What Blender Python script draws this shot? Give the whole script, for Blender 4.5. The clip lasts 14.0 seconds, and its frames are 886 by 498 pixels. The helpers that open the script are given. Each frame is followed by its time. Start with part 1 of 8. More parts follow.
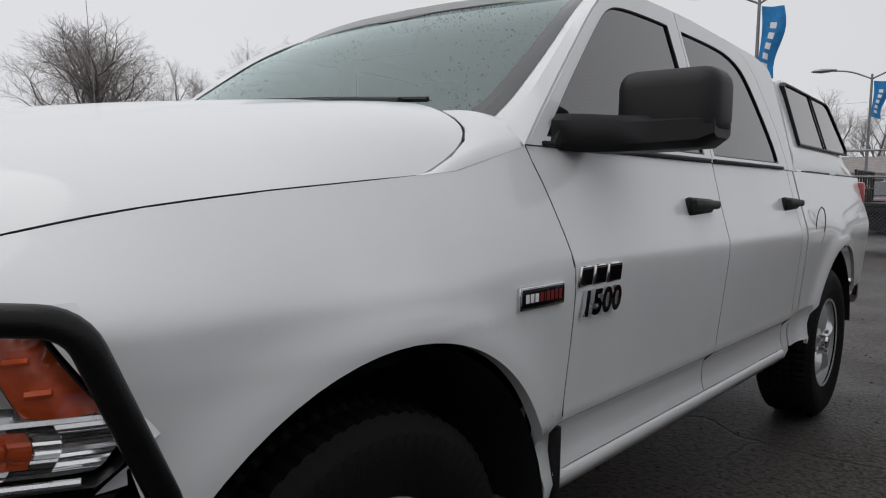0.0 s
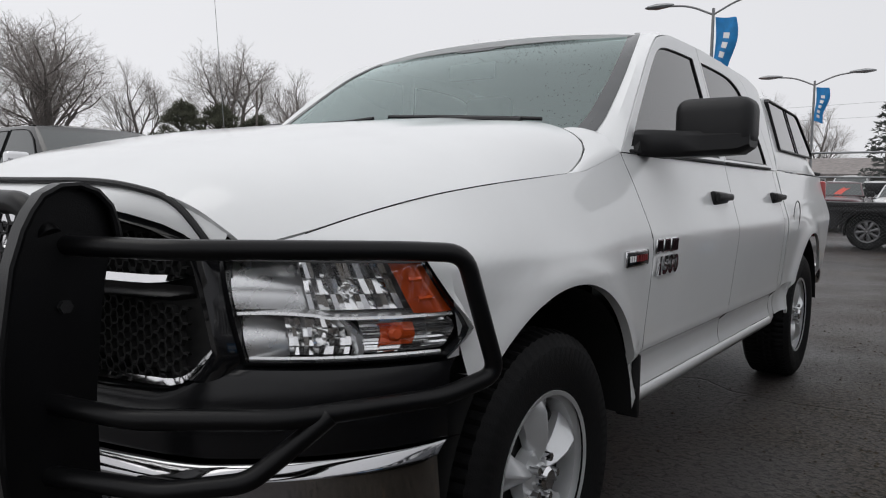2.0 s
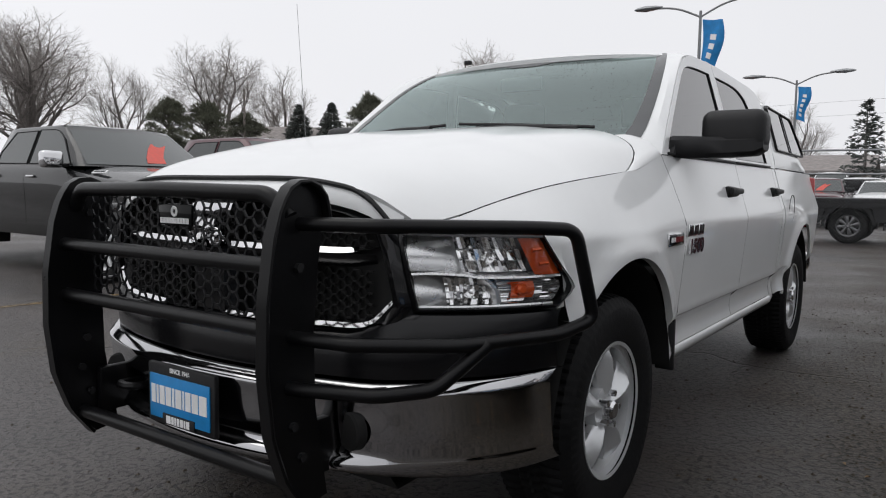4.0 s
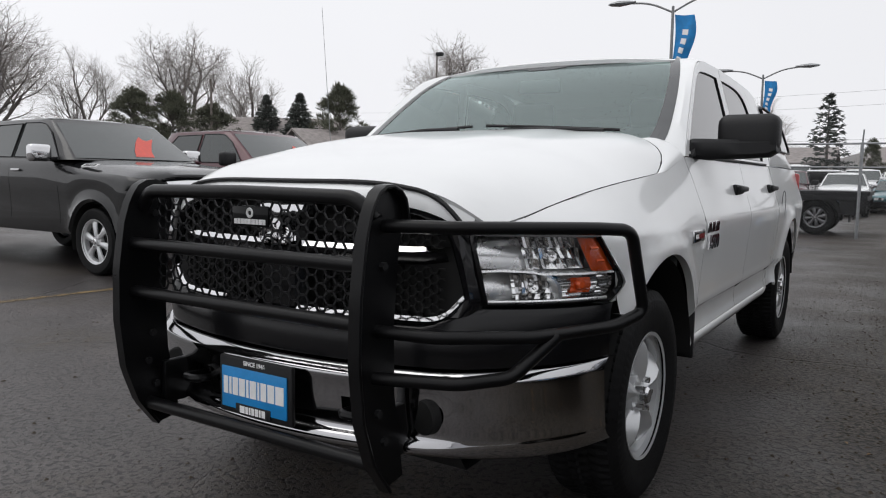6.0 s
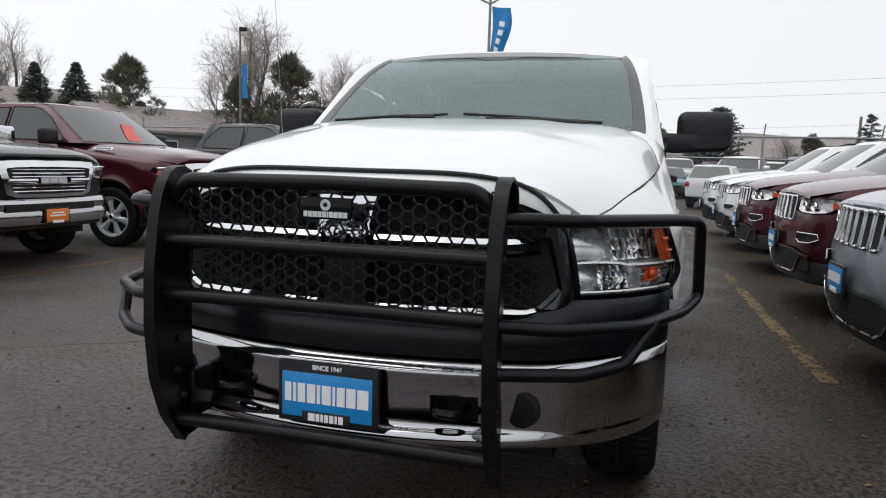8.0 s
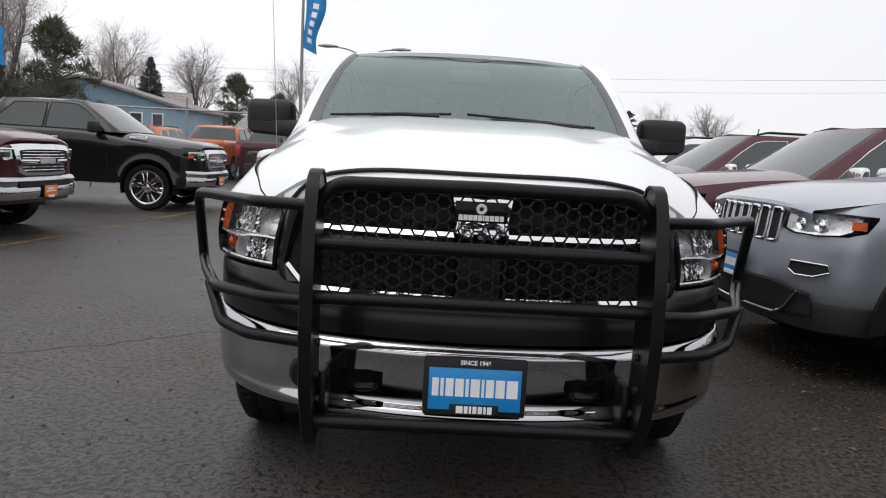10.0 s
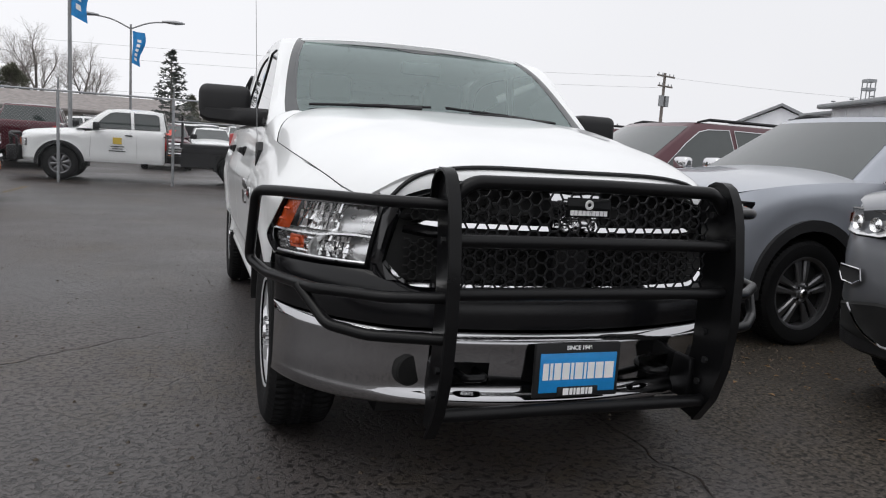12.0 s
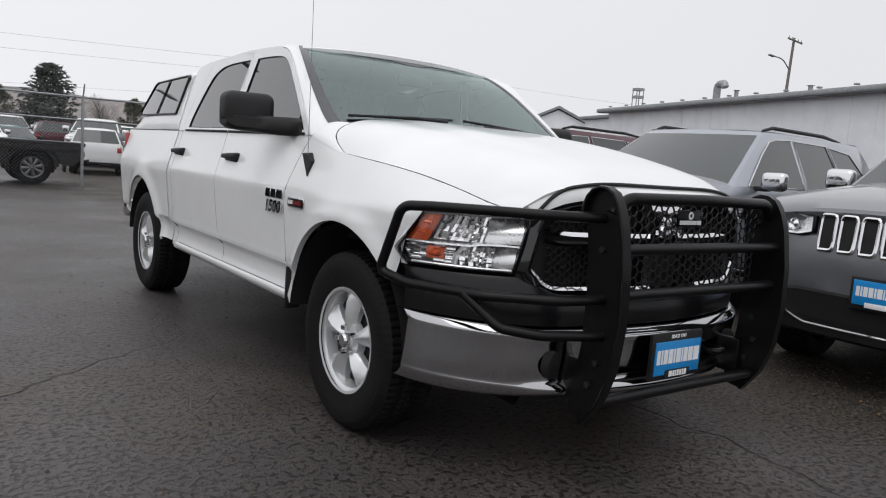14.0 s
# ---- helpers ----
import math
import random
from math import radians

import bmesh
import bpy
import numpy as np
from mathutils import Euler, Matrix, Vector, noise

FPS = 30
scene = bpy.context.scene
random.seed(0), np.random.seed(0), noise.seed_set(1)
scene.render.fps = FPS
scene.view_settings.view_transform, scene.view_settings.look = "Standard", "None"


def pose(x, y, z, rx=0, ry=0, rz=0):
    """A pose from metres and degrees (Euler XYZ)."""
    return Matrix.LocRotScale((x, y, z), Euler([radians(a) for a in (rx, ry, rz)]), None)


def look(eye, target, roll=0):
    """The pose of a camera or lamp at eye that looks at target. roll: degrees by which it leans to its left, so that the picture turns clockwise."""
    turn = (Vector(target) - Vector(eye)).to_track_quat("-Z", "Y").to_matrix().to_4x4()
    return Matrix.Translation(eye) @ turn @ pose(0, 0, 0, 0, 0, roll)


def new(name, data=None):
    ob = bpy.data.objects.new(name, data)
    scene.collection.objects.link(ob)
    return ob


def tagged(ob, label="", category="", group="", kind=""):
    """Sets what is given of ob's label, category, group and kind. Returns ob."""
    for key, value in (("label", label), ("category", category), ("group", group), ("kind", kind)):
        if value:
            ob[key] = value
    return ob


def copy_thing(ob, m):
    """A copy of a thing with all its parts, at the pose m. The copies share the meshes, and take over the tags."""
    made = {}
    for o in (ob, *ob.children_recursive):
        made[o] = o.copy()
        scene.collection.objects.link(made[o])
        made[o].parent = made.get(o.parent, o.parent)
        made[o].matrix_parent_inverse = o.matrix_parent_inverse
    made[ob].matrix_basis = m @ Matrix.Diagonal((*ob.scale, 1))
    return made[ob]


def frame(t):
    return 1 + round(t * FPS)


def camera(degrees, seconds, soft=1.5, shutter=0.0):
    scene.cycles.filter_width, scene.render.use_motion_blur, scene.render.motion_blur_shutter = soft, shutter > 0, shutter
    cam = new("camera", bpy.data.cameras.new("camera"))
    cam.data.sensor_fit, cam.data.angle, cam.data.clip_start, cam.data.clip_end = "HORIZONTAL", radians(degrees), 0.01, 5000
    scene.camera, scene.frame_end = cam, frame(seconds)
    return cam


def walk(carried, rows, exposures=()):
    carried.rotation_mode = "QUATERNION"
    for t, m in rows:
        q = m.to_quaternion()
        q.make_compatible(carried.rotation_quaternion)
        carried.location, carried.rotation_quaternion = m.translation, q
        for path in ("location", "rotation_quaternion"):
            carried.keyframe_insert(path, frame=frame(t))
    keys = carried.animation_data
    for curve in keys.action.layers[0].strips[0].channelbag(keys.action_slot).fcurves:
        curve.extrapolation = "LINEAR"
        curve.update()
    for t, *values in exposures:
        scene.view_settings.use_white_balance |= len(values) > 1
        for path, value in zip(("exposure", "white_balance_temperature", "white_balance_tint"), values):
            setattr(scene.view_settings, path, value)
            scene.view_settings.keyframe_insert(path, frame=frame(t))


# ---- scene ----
cam = camera(62.4, 14.0, 1.1)
PATH = [
    (0, (1.883, -0.917, 1.238), (0.6, 0.607, 1.067), 1.0),
    (0.5, (1.908, -1.142, 1.228), (0.636, 0.394, 1.068), 0.8),
    (1, (1.929, -1.357, 1.22), (0.683, 0.199, 1.061), 0.9),
    (1.5, (1.907, -1.572, 1.208), (0.695, 0.011, 1.047), 0.8),
    (2, (1.893, -1.765, 1.21), (0.709, -0.162, 1.045), 0.9),
    (2.5, (1.892, -1.956, 1.206), (0.729, -0.338, 1.038), 0.9),
    (3, (1.908, -2.158, 1.189), (0.751, -0.535, 1.02), 0.9),
    (3.5, (1.927, -2.322, 1.186), (0.774, -0.697, 1.017), 0.9),
    (4, (1.928, -2.431, 1.198), (0.78, -0.803, 1.026), 0.8),
    (6.3, (1.689, -2.764, 1.233), (0.655, -1.064, 1.029), 0.9),
    (6.5, (1.623, -2.789, 1.227), (0.644, -1.057, 1.025), 1.0),
    (7, (1.441, -2.881, 1.233), (0.624, -1.068, 1.024), 1.3),
    (7.5, (1.197, -2.975, 1.226), (0.503, -1.113, 1.006), 1.5),
    (8, (0.943, -3.064, 1.241), (0.375, -1.16, 1.01), 1.7),
    (10.3, (-0.301, -3.402, 1.269), (-0.188, -1.421, 1.019), 3.1),
    (10.5, (-0.395, -3.408, 1.265), (-0.225, -1.431, 1.016), 3.1),
    (11, (-0.691, -3.389, 1.256), (-0.363, -1.433, 1.0), 3.3),
    (11.5, (-0.984, -3.337, 1.271), (-0.481, -1.419, 1.01), 3.4),
    (12, (-1.293, -3.269, 1.258), (-0.635, -1.399, 0.995), 3.6),
    (12.5, (-1.609, -3.184, 1.269), (-0.811, -1.369, 1.011), 3.8),
    (13, (-1.926, -3.083, 1.26), (-0.994, -1.331, 1.009), 4.0),
    (13.5, (-2.246, -2.985, 1.279), (-1.168, -1.319, 1.032), 4.1),
    (14, (-2.572, -2.876, 1.258), (-1.387, -1.282, 1.019), 4.2),
]
walk(cam, [(t, look(eye, target, roll)) for t, eye, target, roll in PATH], [(0.0, -0.35), (1.0, -0.28), (2.0, -0.17), (3.0, -0.1), (4.0, -0.06), (6.3, 0.02), (7.5, 0.09), (8.2, 0.12), (10.3, 0.20), (11.5, 0.16), (12.5, 0.09), (14.0, 0.04)])

# ---- world and light ----
def make_world():
    w = bpy.data.worlds.new("overcast_sky")
    scene.world = w
    w.use_nodes = True
    nt = w.node_tree
    nt.nodes.clear()
    out = nt.nodes.new("ShaderNodeOutputWorld")
    bg = nt.nodes.new("ShaderNodeBackground")
    sky = nt.nodes.new("ShaderNodeTexSky")
    sky.sky_type = "NISHITA"
    sky.sun_disc = False
    sky.sun_elevation = radians(63)
    sky.sun_rotation = radians(237)
    sky.air_density, sky.dust_density, sky.ozone_density = 2.0, 8.0, 1.0
    dim = nt.nodes.new("ShaderNodeVectorMath")
    dim.operation = "SCALE"
    dim.inputs["Scale"].default_value = 0.05
    co = nt.nodes.new("ShaderNodeTexCoord")
    sep = nt.nodes.new("ShaderNodeSeparateXYZ")
    ramp = nt.nodes.new("ShaderNodeValToRGB")
    ramp.color_ramp.interpolation = "EASE"
    e = ramp.color_ramp.elements
    e[0].position, e[0].color = 0.0, (0.885, 0.89, 0.925, 1)
    e[1].position, e[1].color = 1.0, (1.14, 1.15, 1.195, 1)
    m = e.new(0.22)
    m.color = (0.885, 0.89, 0.925, 1)
    cloud = nt.nodes.new("ShaderNodeTexNoise")
    cloud.inputs["Scale"].default_value = 1.6
    cloud.inputs["Detail"].default_value = 3
    vary = nt.nodes.new("ShaderNodeMapRange")
    vary.inputs["To Min"].default_value, vary.inputs["To Max"].default_value = 0.94, 1.06
    mul = nt.nodes.new("ShaderNodeVectorMath")
    mul.operation = "SCALE"
    mix = nt.nodes.new("ShaderNodeMix")
    mix.data_type = "RGBA"
    mix.inputs["Factor"].default_value = 0.95
    lk = nt.links.new
    lean = nt.nodes.new("ShaderNodeVectorMath")
    lean.operation = "DOT_PRODUCT"
    lean.inputs[1].default_value = (-0.10, 0.0, 0.0)
    tilt = nt.nodes.new("ShaderNodeMath")
    lk(co.outputs["Generated"], lean.inputs[0])
    lk(co.outputs["Generated"], sep.inputs[0])
    lk(sep.outputs["Z"], ramp.inputs[0])
    lk(co.outputs["Generated"], cloud.inputs["Vector"])
    lk(cloud.outputs["Fac"], vary.inputs["Value"])
    lk(ramp.outputs["Color"], mul.inputs[0])
    lk(vary.outputs["Result"], tilt.inputs[0])
    lk(lean.outputs["Value"], tilt.inputs[1])
    lk(tilt.outputs[0], mul.inputs["Scale"])
    lk(sky.outputs["Color"], dim.inputs[0])
    lk(dim.outputs[0], mix.inputs["A"])
    lk(mul.outputs[0], mix.inputs["B"])
    lk(mix.outputs["Result"], bg.inputs["Color"])
    bg.inputs["Strength"].default_value = 1.0
    lk(bg.outputs[0], out.inputs[0])


make_world()
sun_data = bpy.data.lights.new("sun", "SUN")
sun_data.energy, sun_data.angle, sun_data.color = 0.5, radians(40), (1.0, 0.98, 0.95)
sun = new("sun", sun_data)
sun.matrix_world = look((-11, -7, 26), (0, 0, 0))
scene.view_settings.exposure = 0.0


# ---- materials ----
def surf(name, color, rough=0.5, metal=0.0, var=0.12, scale=6.0, bump=0.0, bscale=150.0, coat=0.0, fine=0.06, spec=0.5):
    """A plain painted, plastic, metal or stone surface with blotches, fine grain and relief."""
    m = bpy.data.materials.new(name)
    m.use_nodes = True
    nt = m.node_tree
    b = nt.nodes["Principled BSDF"]
    lk = nt.links.new
    co = nt.nodes.new("ShaderNodeTexCoord")
    n1 = nt.nodes.new("ShaderNodeTexNoise")
    n1.inputs["Scale"].default_value, n1.inputs["Detail"].default_value = scale, 4
    n2 = nt.nodes.new("ShaderNodeTexNoise")
    n2.inputs["Scale"].default_value, n2.inputs["Detail"].default_value = bscale, 2
    lk(co.outputs["Object"], n1.inputs["Vector"])
    lk(co.outputs["Object"], n2.inputs["Vector"])
    r1 = nt.nodes.new("ShaderNodeMapRange")
    r1.inputs["From Min"].default_value, r1.inputs["From Max"].default_value = 0.3, 0.7
    r1.inputs["To Min"].default_value, r1.inputs["To Max"].default_value = 1 - var, 1 + var
    r2 = nt.nodes.new("ShaderNodeMapRange")
    r2.inputs["To Min"].default_value, r2.inputs["To Max"].default_value = 1 - fine, 1 + fine
    lk(n1.outputs["Fac"], r1.inputs["Value"])
    lk(n2.outputs["Fac"], r2.inputs["Value"])
    mm = nt.nodes.new("ShaderNodeMath")
    mm.operation = "MULTIPLY"
    lk(r1.outputs[0], mm.inputs[0])
    lk(r2.outputs[0], mm.inputs[1])
    sc = nt.nodes.new("ShaderNodeVectorMath")
    sc.operation = "SCALE"
    sc.inputs[0].default_value = color[:3]
    lk(mm.outputs[0], sc.inputs["Scale"])
    lk(sc.outputs[0], b.inputs["Base Color"])
    rr = nt.nodes.new("ShaderNodeMapRange")
    rr.inputs["To Min"].default_value, rr.inputs["To Max"].default_value = max(0.02, rough * 0.75), min(1, rough * 1.25)
    lk(n1.outputs["Fac"], rr.inputs["Value"])
    lk(rr.outputs[0], b.inputs["Roughness"])
    b.inputs["Metallic"].default_value = metal
    b.inputs["Specular IOR Level"].default_value = spec
    b.inputs["Coat Weight"].default_value = coat
    b.inputs["Coat Roughness"].default_value = 0.04
    if bump:
        bp = nt.nodes.new("ShaderNodeBump")
        bp.inputs["Strength"].default_value, bp.inputs["Distance"].default_value = bump, 0.004
        lk(n2.outputs["Fac"], bp.inputs["Height"])
        lk(bp.outputs[0], b.inputs["Normal"])
    return m


def paint(name, color, metal=0.0, rough=0.32, wet=0.06, coat=0.8):
    """Clear-coated car paint with a trace of road film and water beads."""
    m = surf(name, color, rough, metal, 0.03, 2.5, 0.0, 400.0, coat, 0.015, 0.15)
    nt = m.node_tree
    b = nt.nodes["Principled BSDF"]
    co = nt.nodes.new("ShaderNodeTexCoord")
    v = nt.nodes.new("ShaderNodeTexVoronoi")
    v.inputs["Scale"].default_value = 90
    r = nt.nodes.new("ShaderNodeMapRange")
    r.inputs["From Min"].default_value, r.inputs["From Max"].default_value = 0.22, 0.0
    r.clamp = True
    n = nt.nodes.new("ShaderNodeTexNoise")
    n.inputs["Scale"].default_value = 14
    th = nt.nodes.new("ShaderNodeMapRange")
    th.inputs["From Min"].default_value, th.inputs["From Max"].default_value = 0.5, 0.6
    mu = nt.nodes.new("ShaderNodeMath")
    mu.operation = "MULTIPLY"
    bp = nt.nodes.new("ShaderNodeBump")
    bp.inputs["Strength"].default_value, bp.inputs["Distance"].default_value = wet, 0.002
    lk = nt.links.new
    lk(co.outputs["Object"], v.inputs["Vector"])
    lk(co.outputs["Object"], n.inputs["Vector"])
    lk(v.outputs["Distance"], r.inputs["Value"])
    lk(n.outputs["Fac"], th.inputs["Value"])
    lk(r.outputs[0], mu.inputs[0])
    lk(th.outputs[0], mu.inputs[1])
    lk(mu.outputs[0], bp.inputs["Height"])
    lk(bp.outputs[0], b.inputs["Coat Normal"])
    return m


def glass(name, tint, gloss=0.12, rough=0.02, sheen=(1, 1, 1), even=False):
    """A pane: tinted clear glass with its surface reflection."""
    m = bpy.data.materials.new(name)
    m.use_nodes = True
    nt = m.node_tree
    nt.nodes.remove(nt.nodes["Principled BSDF"])
    out = nt.nodes["Material Output"]
    t = nt.nodes.new("ShaderNodeBsdfTransparent")
    t.inputs["Color"].default_value = (*tint, 1)
    g = nt.nodes.new("ShaderNodeBsdfGlossy")
    g.inputs["Roughness"].default_value = rough
    g.inputs["Color"].default_value = (*sheen, 1)
    f = nt.nodes.new("ShaderNodeFresnel")
    f.inputs["IOR"].default_value = 1.5
    a = nt.nodes.new("ShaderNodeMath")
    a.operation = "ADD"
    a.use_clamp = True
    a.inputs[1].default_value = gloss
    mix = nt.nodes.new("ShaderNodeMixShader")
    lk = nt.links.new
    if even:
        a.inputs[0].default_value = 0.045
    else:
        lk(f.outputs[0], a.inputs[0])
    lk(a.outputs[0], mix.inputs[0])
    lk(t.outputs[0], mix.inputs[1])
    lk(g.outputs[0], mix.inputs[2])
    lk(mix.outputs[0], out.inputs[0])
    return m


def asphalt_material():
    m = bpy.data.materials.new("wet_asphalt")
    m.use_nodes = True
    nt = m.node_tree
    b = nt.nodes["Principled BSDF"]
    lk = nt.links.new
    N = nt.nodes.new
    co = N("ShaderNodeTexCoord")

    def noise_at(scale, detail=4):
        n = N("ShaderNodeTexNoise")
        n.inputs["Scale"].default_value, n.inputs["Detail"].default_value = scale, detail
        lk(co.outputs["Object"], n.inputs["Vector"])
        return n.outputs["Fac"]

    def span(v, a, c, lo, hi):
        r = N("ShaderNodeMapRange")
        for key, val in (("From Min", a), ("From Max", c), ("To Min", lo), ("To Max", hi)):
            r.inputs[key].default_value = val
        lk(v, r.inputs["Value"])
        return r.outputs[0]

    def both(op, a, c):
        q = N("ShaderNodeMath")
        q.operation = op
        for i, v in enumerate((a, c)):
            if isinstance(v, (int, float)):
                q.inputs[i].default_value = v
            else:
                lk(v, q.inputs[i])
        return q.outputs[0]

    patches = noise_at(0.45, 6)
    streaks = noise_at(2.2, 5)
    stone = N("ShaderNodeTexVoronoi")
    stone.inputs["Scale"].default_value = 38
    lk(co.outputs["Object"], stone.inputs["Vector"])
    grit = noise_at(260, 2)
    warp = N("ShaderNodeTexNoise")
    warp.inputs["Scale"].default_value = 1.7
    lk(co.outputs["Object"], warp.inputs["Vector"])
    shift = N("ShaderNodeVectorMath")
    shift.operation = "MULTIPLY_ADD"
    shift.inputs[1].default_value = (0.5, 0.5, 0)
    lk(warp.outputs["Color"], shift.inputs[0])
    lk(co.outputs["Object"], shift.inputs[2])
    cells = N("ShaderNodeTexVoronoi")
    cells.feature = "DISTANCE_TO_EDGE"
    cells.inputs["Scale"].default_value = 0.23
    lk(shift.outputs[0], cells.inputs["Vector"])
    crack = span(cells.outputs["Distance"], 0.0, 0.004, 1.0, 0.0)
    gate = span(noise_at(0.3, 2), 0.48, 0.56, 0.0, 1.0)
    crack = both("MULTIPLY", crack, gate)
    small = N("ShaderNodeTexVoronoi")
    small.feature = "DISTANCE_TO_EDGE"
    small.inputs["Scale"].default_value = 3.1
    lk(shift.outputs[0], small.inputs["Vector"])
    web = both("MULTIPLY", span(small.outputs["Distance"], 0.0, 0.016, 1.0, 0.0), span(noise_at(0.55, 3), 0.56, 0.72, 0.0, 0.45))
    crack = both("MAXIMUM", crack, web)
    tone = both("MULTIPLY", span(patches, 0.3, 0.7, 0.62, 1.42), span(streaks, 0.3, 0.7, 0.85, 1.15))
    pits = both("MULTIPLY", span(noise_at(34, 5), 0.40, 0.49, 0.20, 1.0), span(noise_at(75, 3), 0.35, 0.44, 0.42, 1.0))
    tone = both("MULTIPLY", tone, pits)
    tone = both("MULTIPLY", tone, span(noise_at(85, 3), 0.36, 0.62, 0.82, 1.16))
    tone = both("MULTIPLY", tone, span(stone.outputs["Color"], 0.0, 1.0, 0.86, 1.14))
    tone = both("MULTIPLY", tone, span(grit, 0.3, 0.7, 0.8, 1.2))
    tone = both("MULTIPLY", tone, span(crack, 0.0, 1.0, 1.0, 0.62))
    sc = N("ShaderNodeVectorMath")
    sc.operation = "SCALE"
    earth = N("ShaderNodeMix")
    earth.data_type = "RGBA"
    earth.inputs["A"].default_value = (0.0620, 0.0540, 0.0518, 1)
    earth.inputs["B"].default_value = (0.058, 0.044, 0.028, 1)
    lk(both("MULTIPLY", span(noise_at(0.7, 5), 0.50, 0.66, 0.0, 0.8), span(noise_at(9, 4), 0.38, 0.62, 0.15, 1.0)), earth.inputs["Factor"])
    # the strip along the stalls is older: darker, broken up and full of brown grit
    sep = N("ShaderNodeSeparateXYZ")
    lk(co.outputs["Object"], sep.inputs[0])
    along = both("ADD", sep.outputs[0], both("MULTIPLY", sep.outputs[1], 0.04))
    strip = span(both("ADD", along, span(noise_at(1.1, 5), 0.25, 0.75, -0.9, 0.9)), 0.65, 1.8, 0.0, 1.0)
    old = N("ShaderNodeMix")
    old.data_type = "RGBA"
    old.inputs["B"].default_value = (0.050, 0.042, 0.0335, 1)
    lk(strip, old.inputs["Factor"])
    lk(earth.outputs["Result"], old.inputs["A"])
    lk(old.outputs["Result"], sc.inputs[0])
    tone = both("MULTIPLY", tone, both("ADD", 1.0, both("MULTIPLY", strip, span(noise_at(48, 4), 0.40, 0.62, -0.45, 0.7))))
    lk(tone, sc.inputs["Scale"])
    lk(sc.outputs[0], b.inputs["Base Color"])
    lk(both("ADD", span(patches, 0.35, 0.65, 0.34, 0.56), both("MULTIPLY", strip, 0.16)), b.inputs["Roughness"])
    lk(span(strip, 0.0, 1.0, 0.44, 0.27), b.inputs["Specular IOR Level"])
    h = both("ADD", both("MULTIPLY", stone.outputs["Distance"], 0.12), both("MULTIPLY", grit, 0.22))
    h = both("ADD", h, both("MULTIPLY", pits, 0.55))
    h = both("SUBTRACT", h, both("MULTIPLY", crack, 2.0))
    bp = N("ShaderNodeBump")
    bp.inputs["Strength"].default_value, bp.inputs["Distance"].default_value = 1.0, 0.007
    lk(h, bp.inputs["Height"])
    lk(bp.outputs[0], b.inputs["Normal"])
    return m


def line_material():
    m = surf("worn_yellow_paint", (0.150, 0.098, 0.034), 0.6, 0, 0.3, 3.0, 0.5, 120, 0, 0.3)
    nt = m.node_tree
    b = nt.nodes["Principled BSDF"]
    out = nt.nodes["Material Output"]
    co = nt.nodes.new("ShaderNodeTexCoord")
    n = nt.nodes.new("ShaderNodeTexNoise")
    n.inputs["Scale"].default_value, n.inputs["Detail"].default_value = 16, 6
    r = nt.nodes.new("ShaderNodeMapRange")
    r.inputs["From Min"].default_value, r.inputs["From Max"].default_value = 0.44, 0.54
    t = nt.nodes.new("ShaderNodeBsdfTransparent")
    mix = nt.nodes.new("ShaderNodeMixShader")
    lk = nt.links.new
    lk(co.outputs["Object"], n.inputs["Vector"])
    broad = nt.nodes.new("ShaderNodeTexNoise")
    broad.inputs["Scale"].default_value, broad.inputs["Detail"].default_value = 0.9, 3
    lk(co.outputs["Object"], broad.inputs["Vector"])
    blend = nt.nodes.new("ShaderNodeMix")
    blend.inputs["Factor"].default_value = 0.45
    lk(broad.outputs["Fac"], blend.inputs["A"])
    lk(n.outputs["Fac"], blend.inputs["B"])
    lk(blend.outputs["Result"], r.inputs["Value"])
    lk(r.outputs[0], mix.inputs[0])
    lk(t.outputs[0], mix.inputs[1])
    lk(b.outputs[0], mix.inputs[2])
    lk(mix.outputs[0], out.inputs[0])
    return m


def leafy(m):
    """Lets light through thin needles and leaves."""
    nt = m.node_tree
    b, out = nt.nodes["Principled BSDF"], nt.nodes["Material Output"]
    tr = nt.nodes.new("ShaderNodeBsdfTranslucent")
    mix = nt.nodes.new("ShaderNodeMixShader")
    mix.inputs[0].default_value = 0.4
    nt.links.new(b.inputs["Base Color"].links[0].from_socket, tr.inputs["Color"])
    nt.links.new(b.outputs[0], mix.inputs[1])
    nt.links.new(tr.outputs[0], mix.inputs[2])
    nt.links.new(mix.outputs[0], out.inputs[0])
    return m


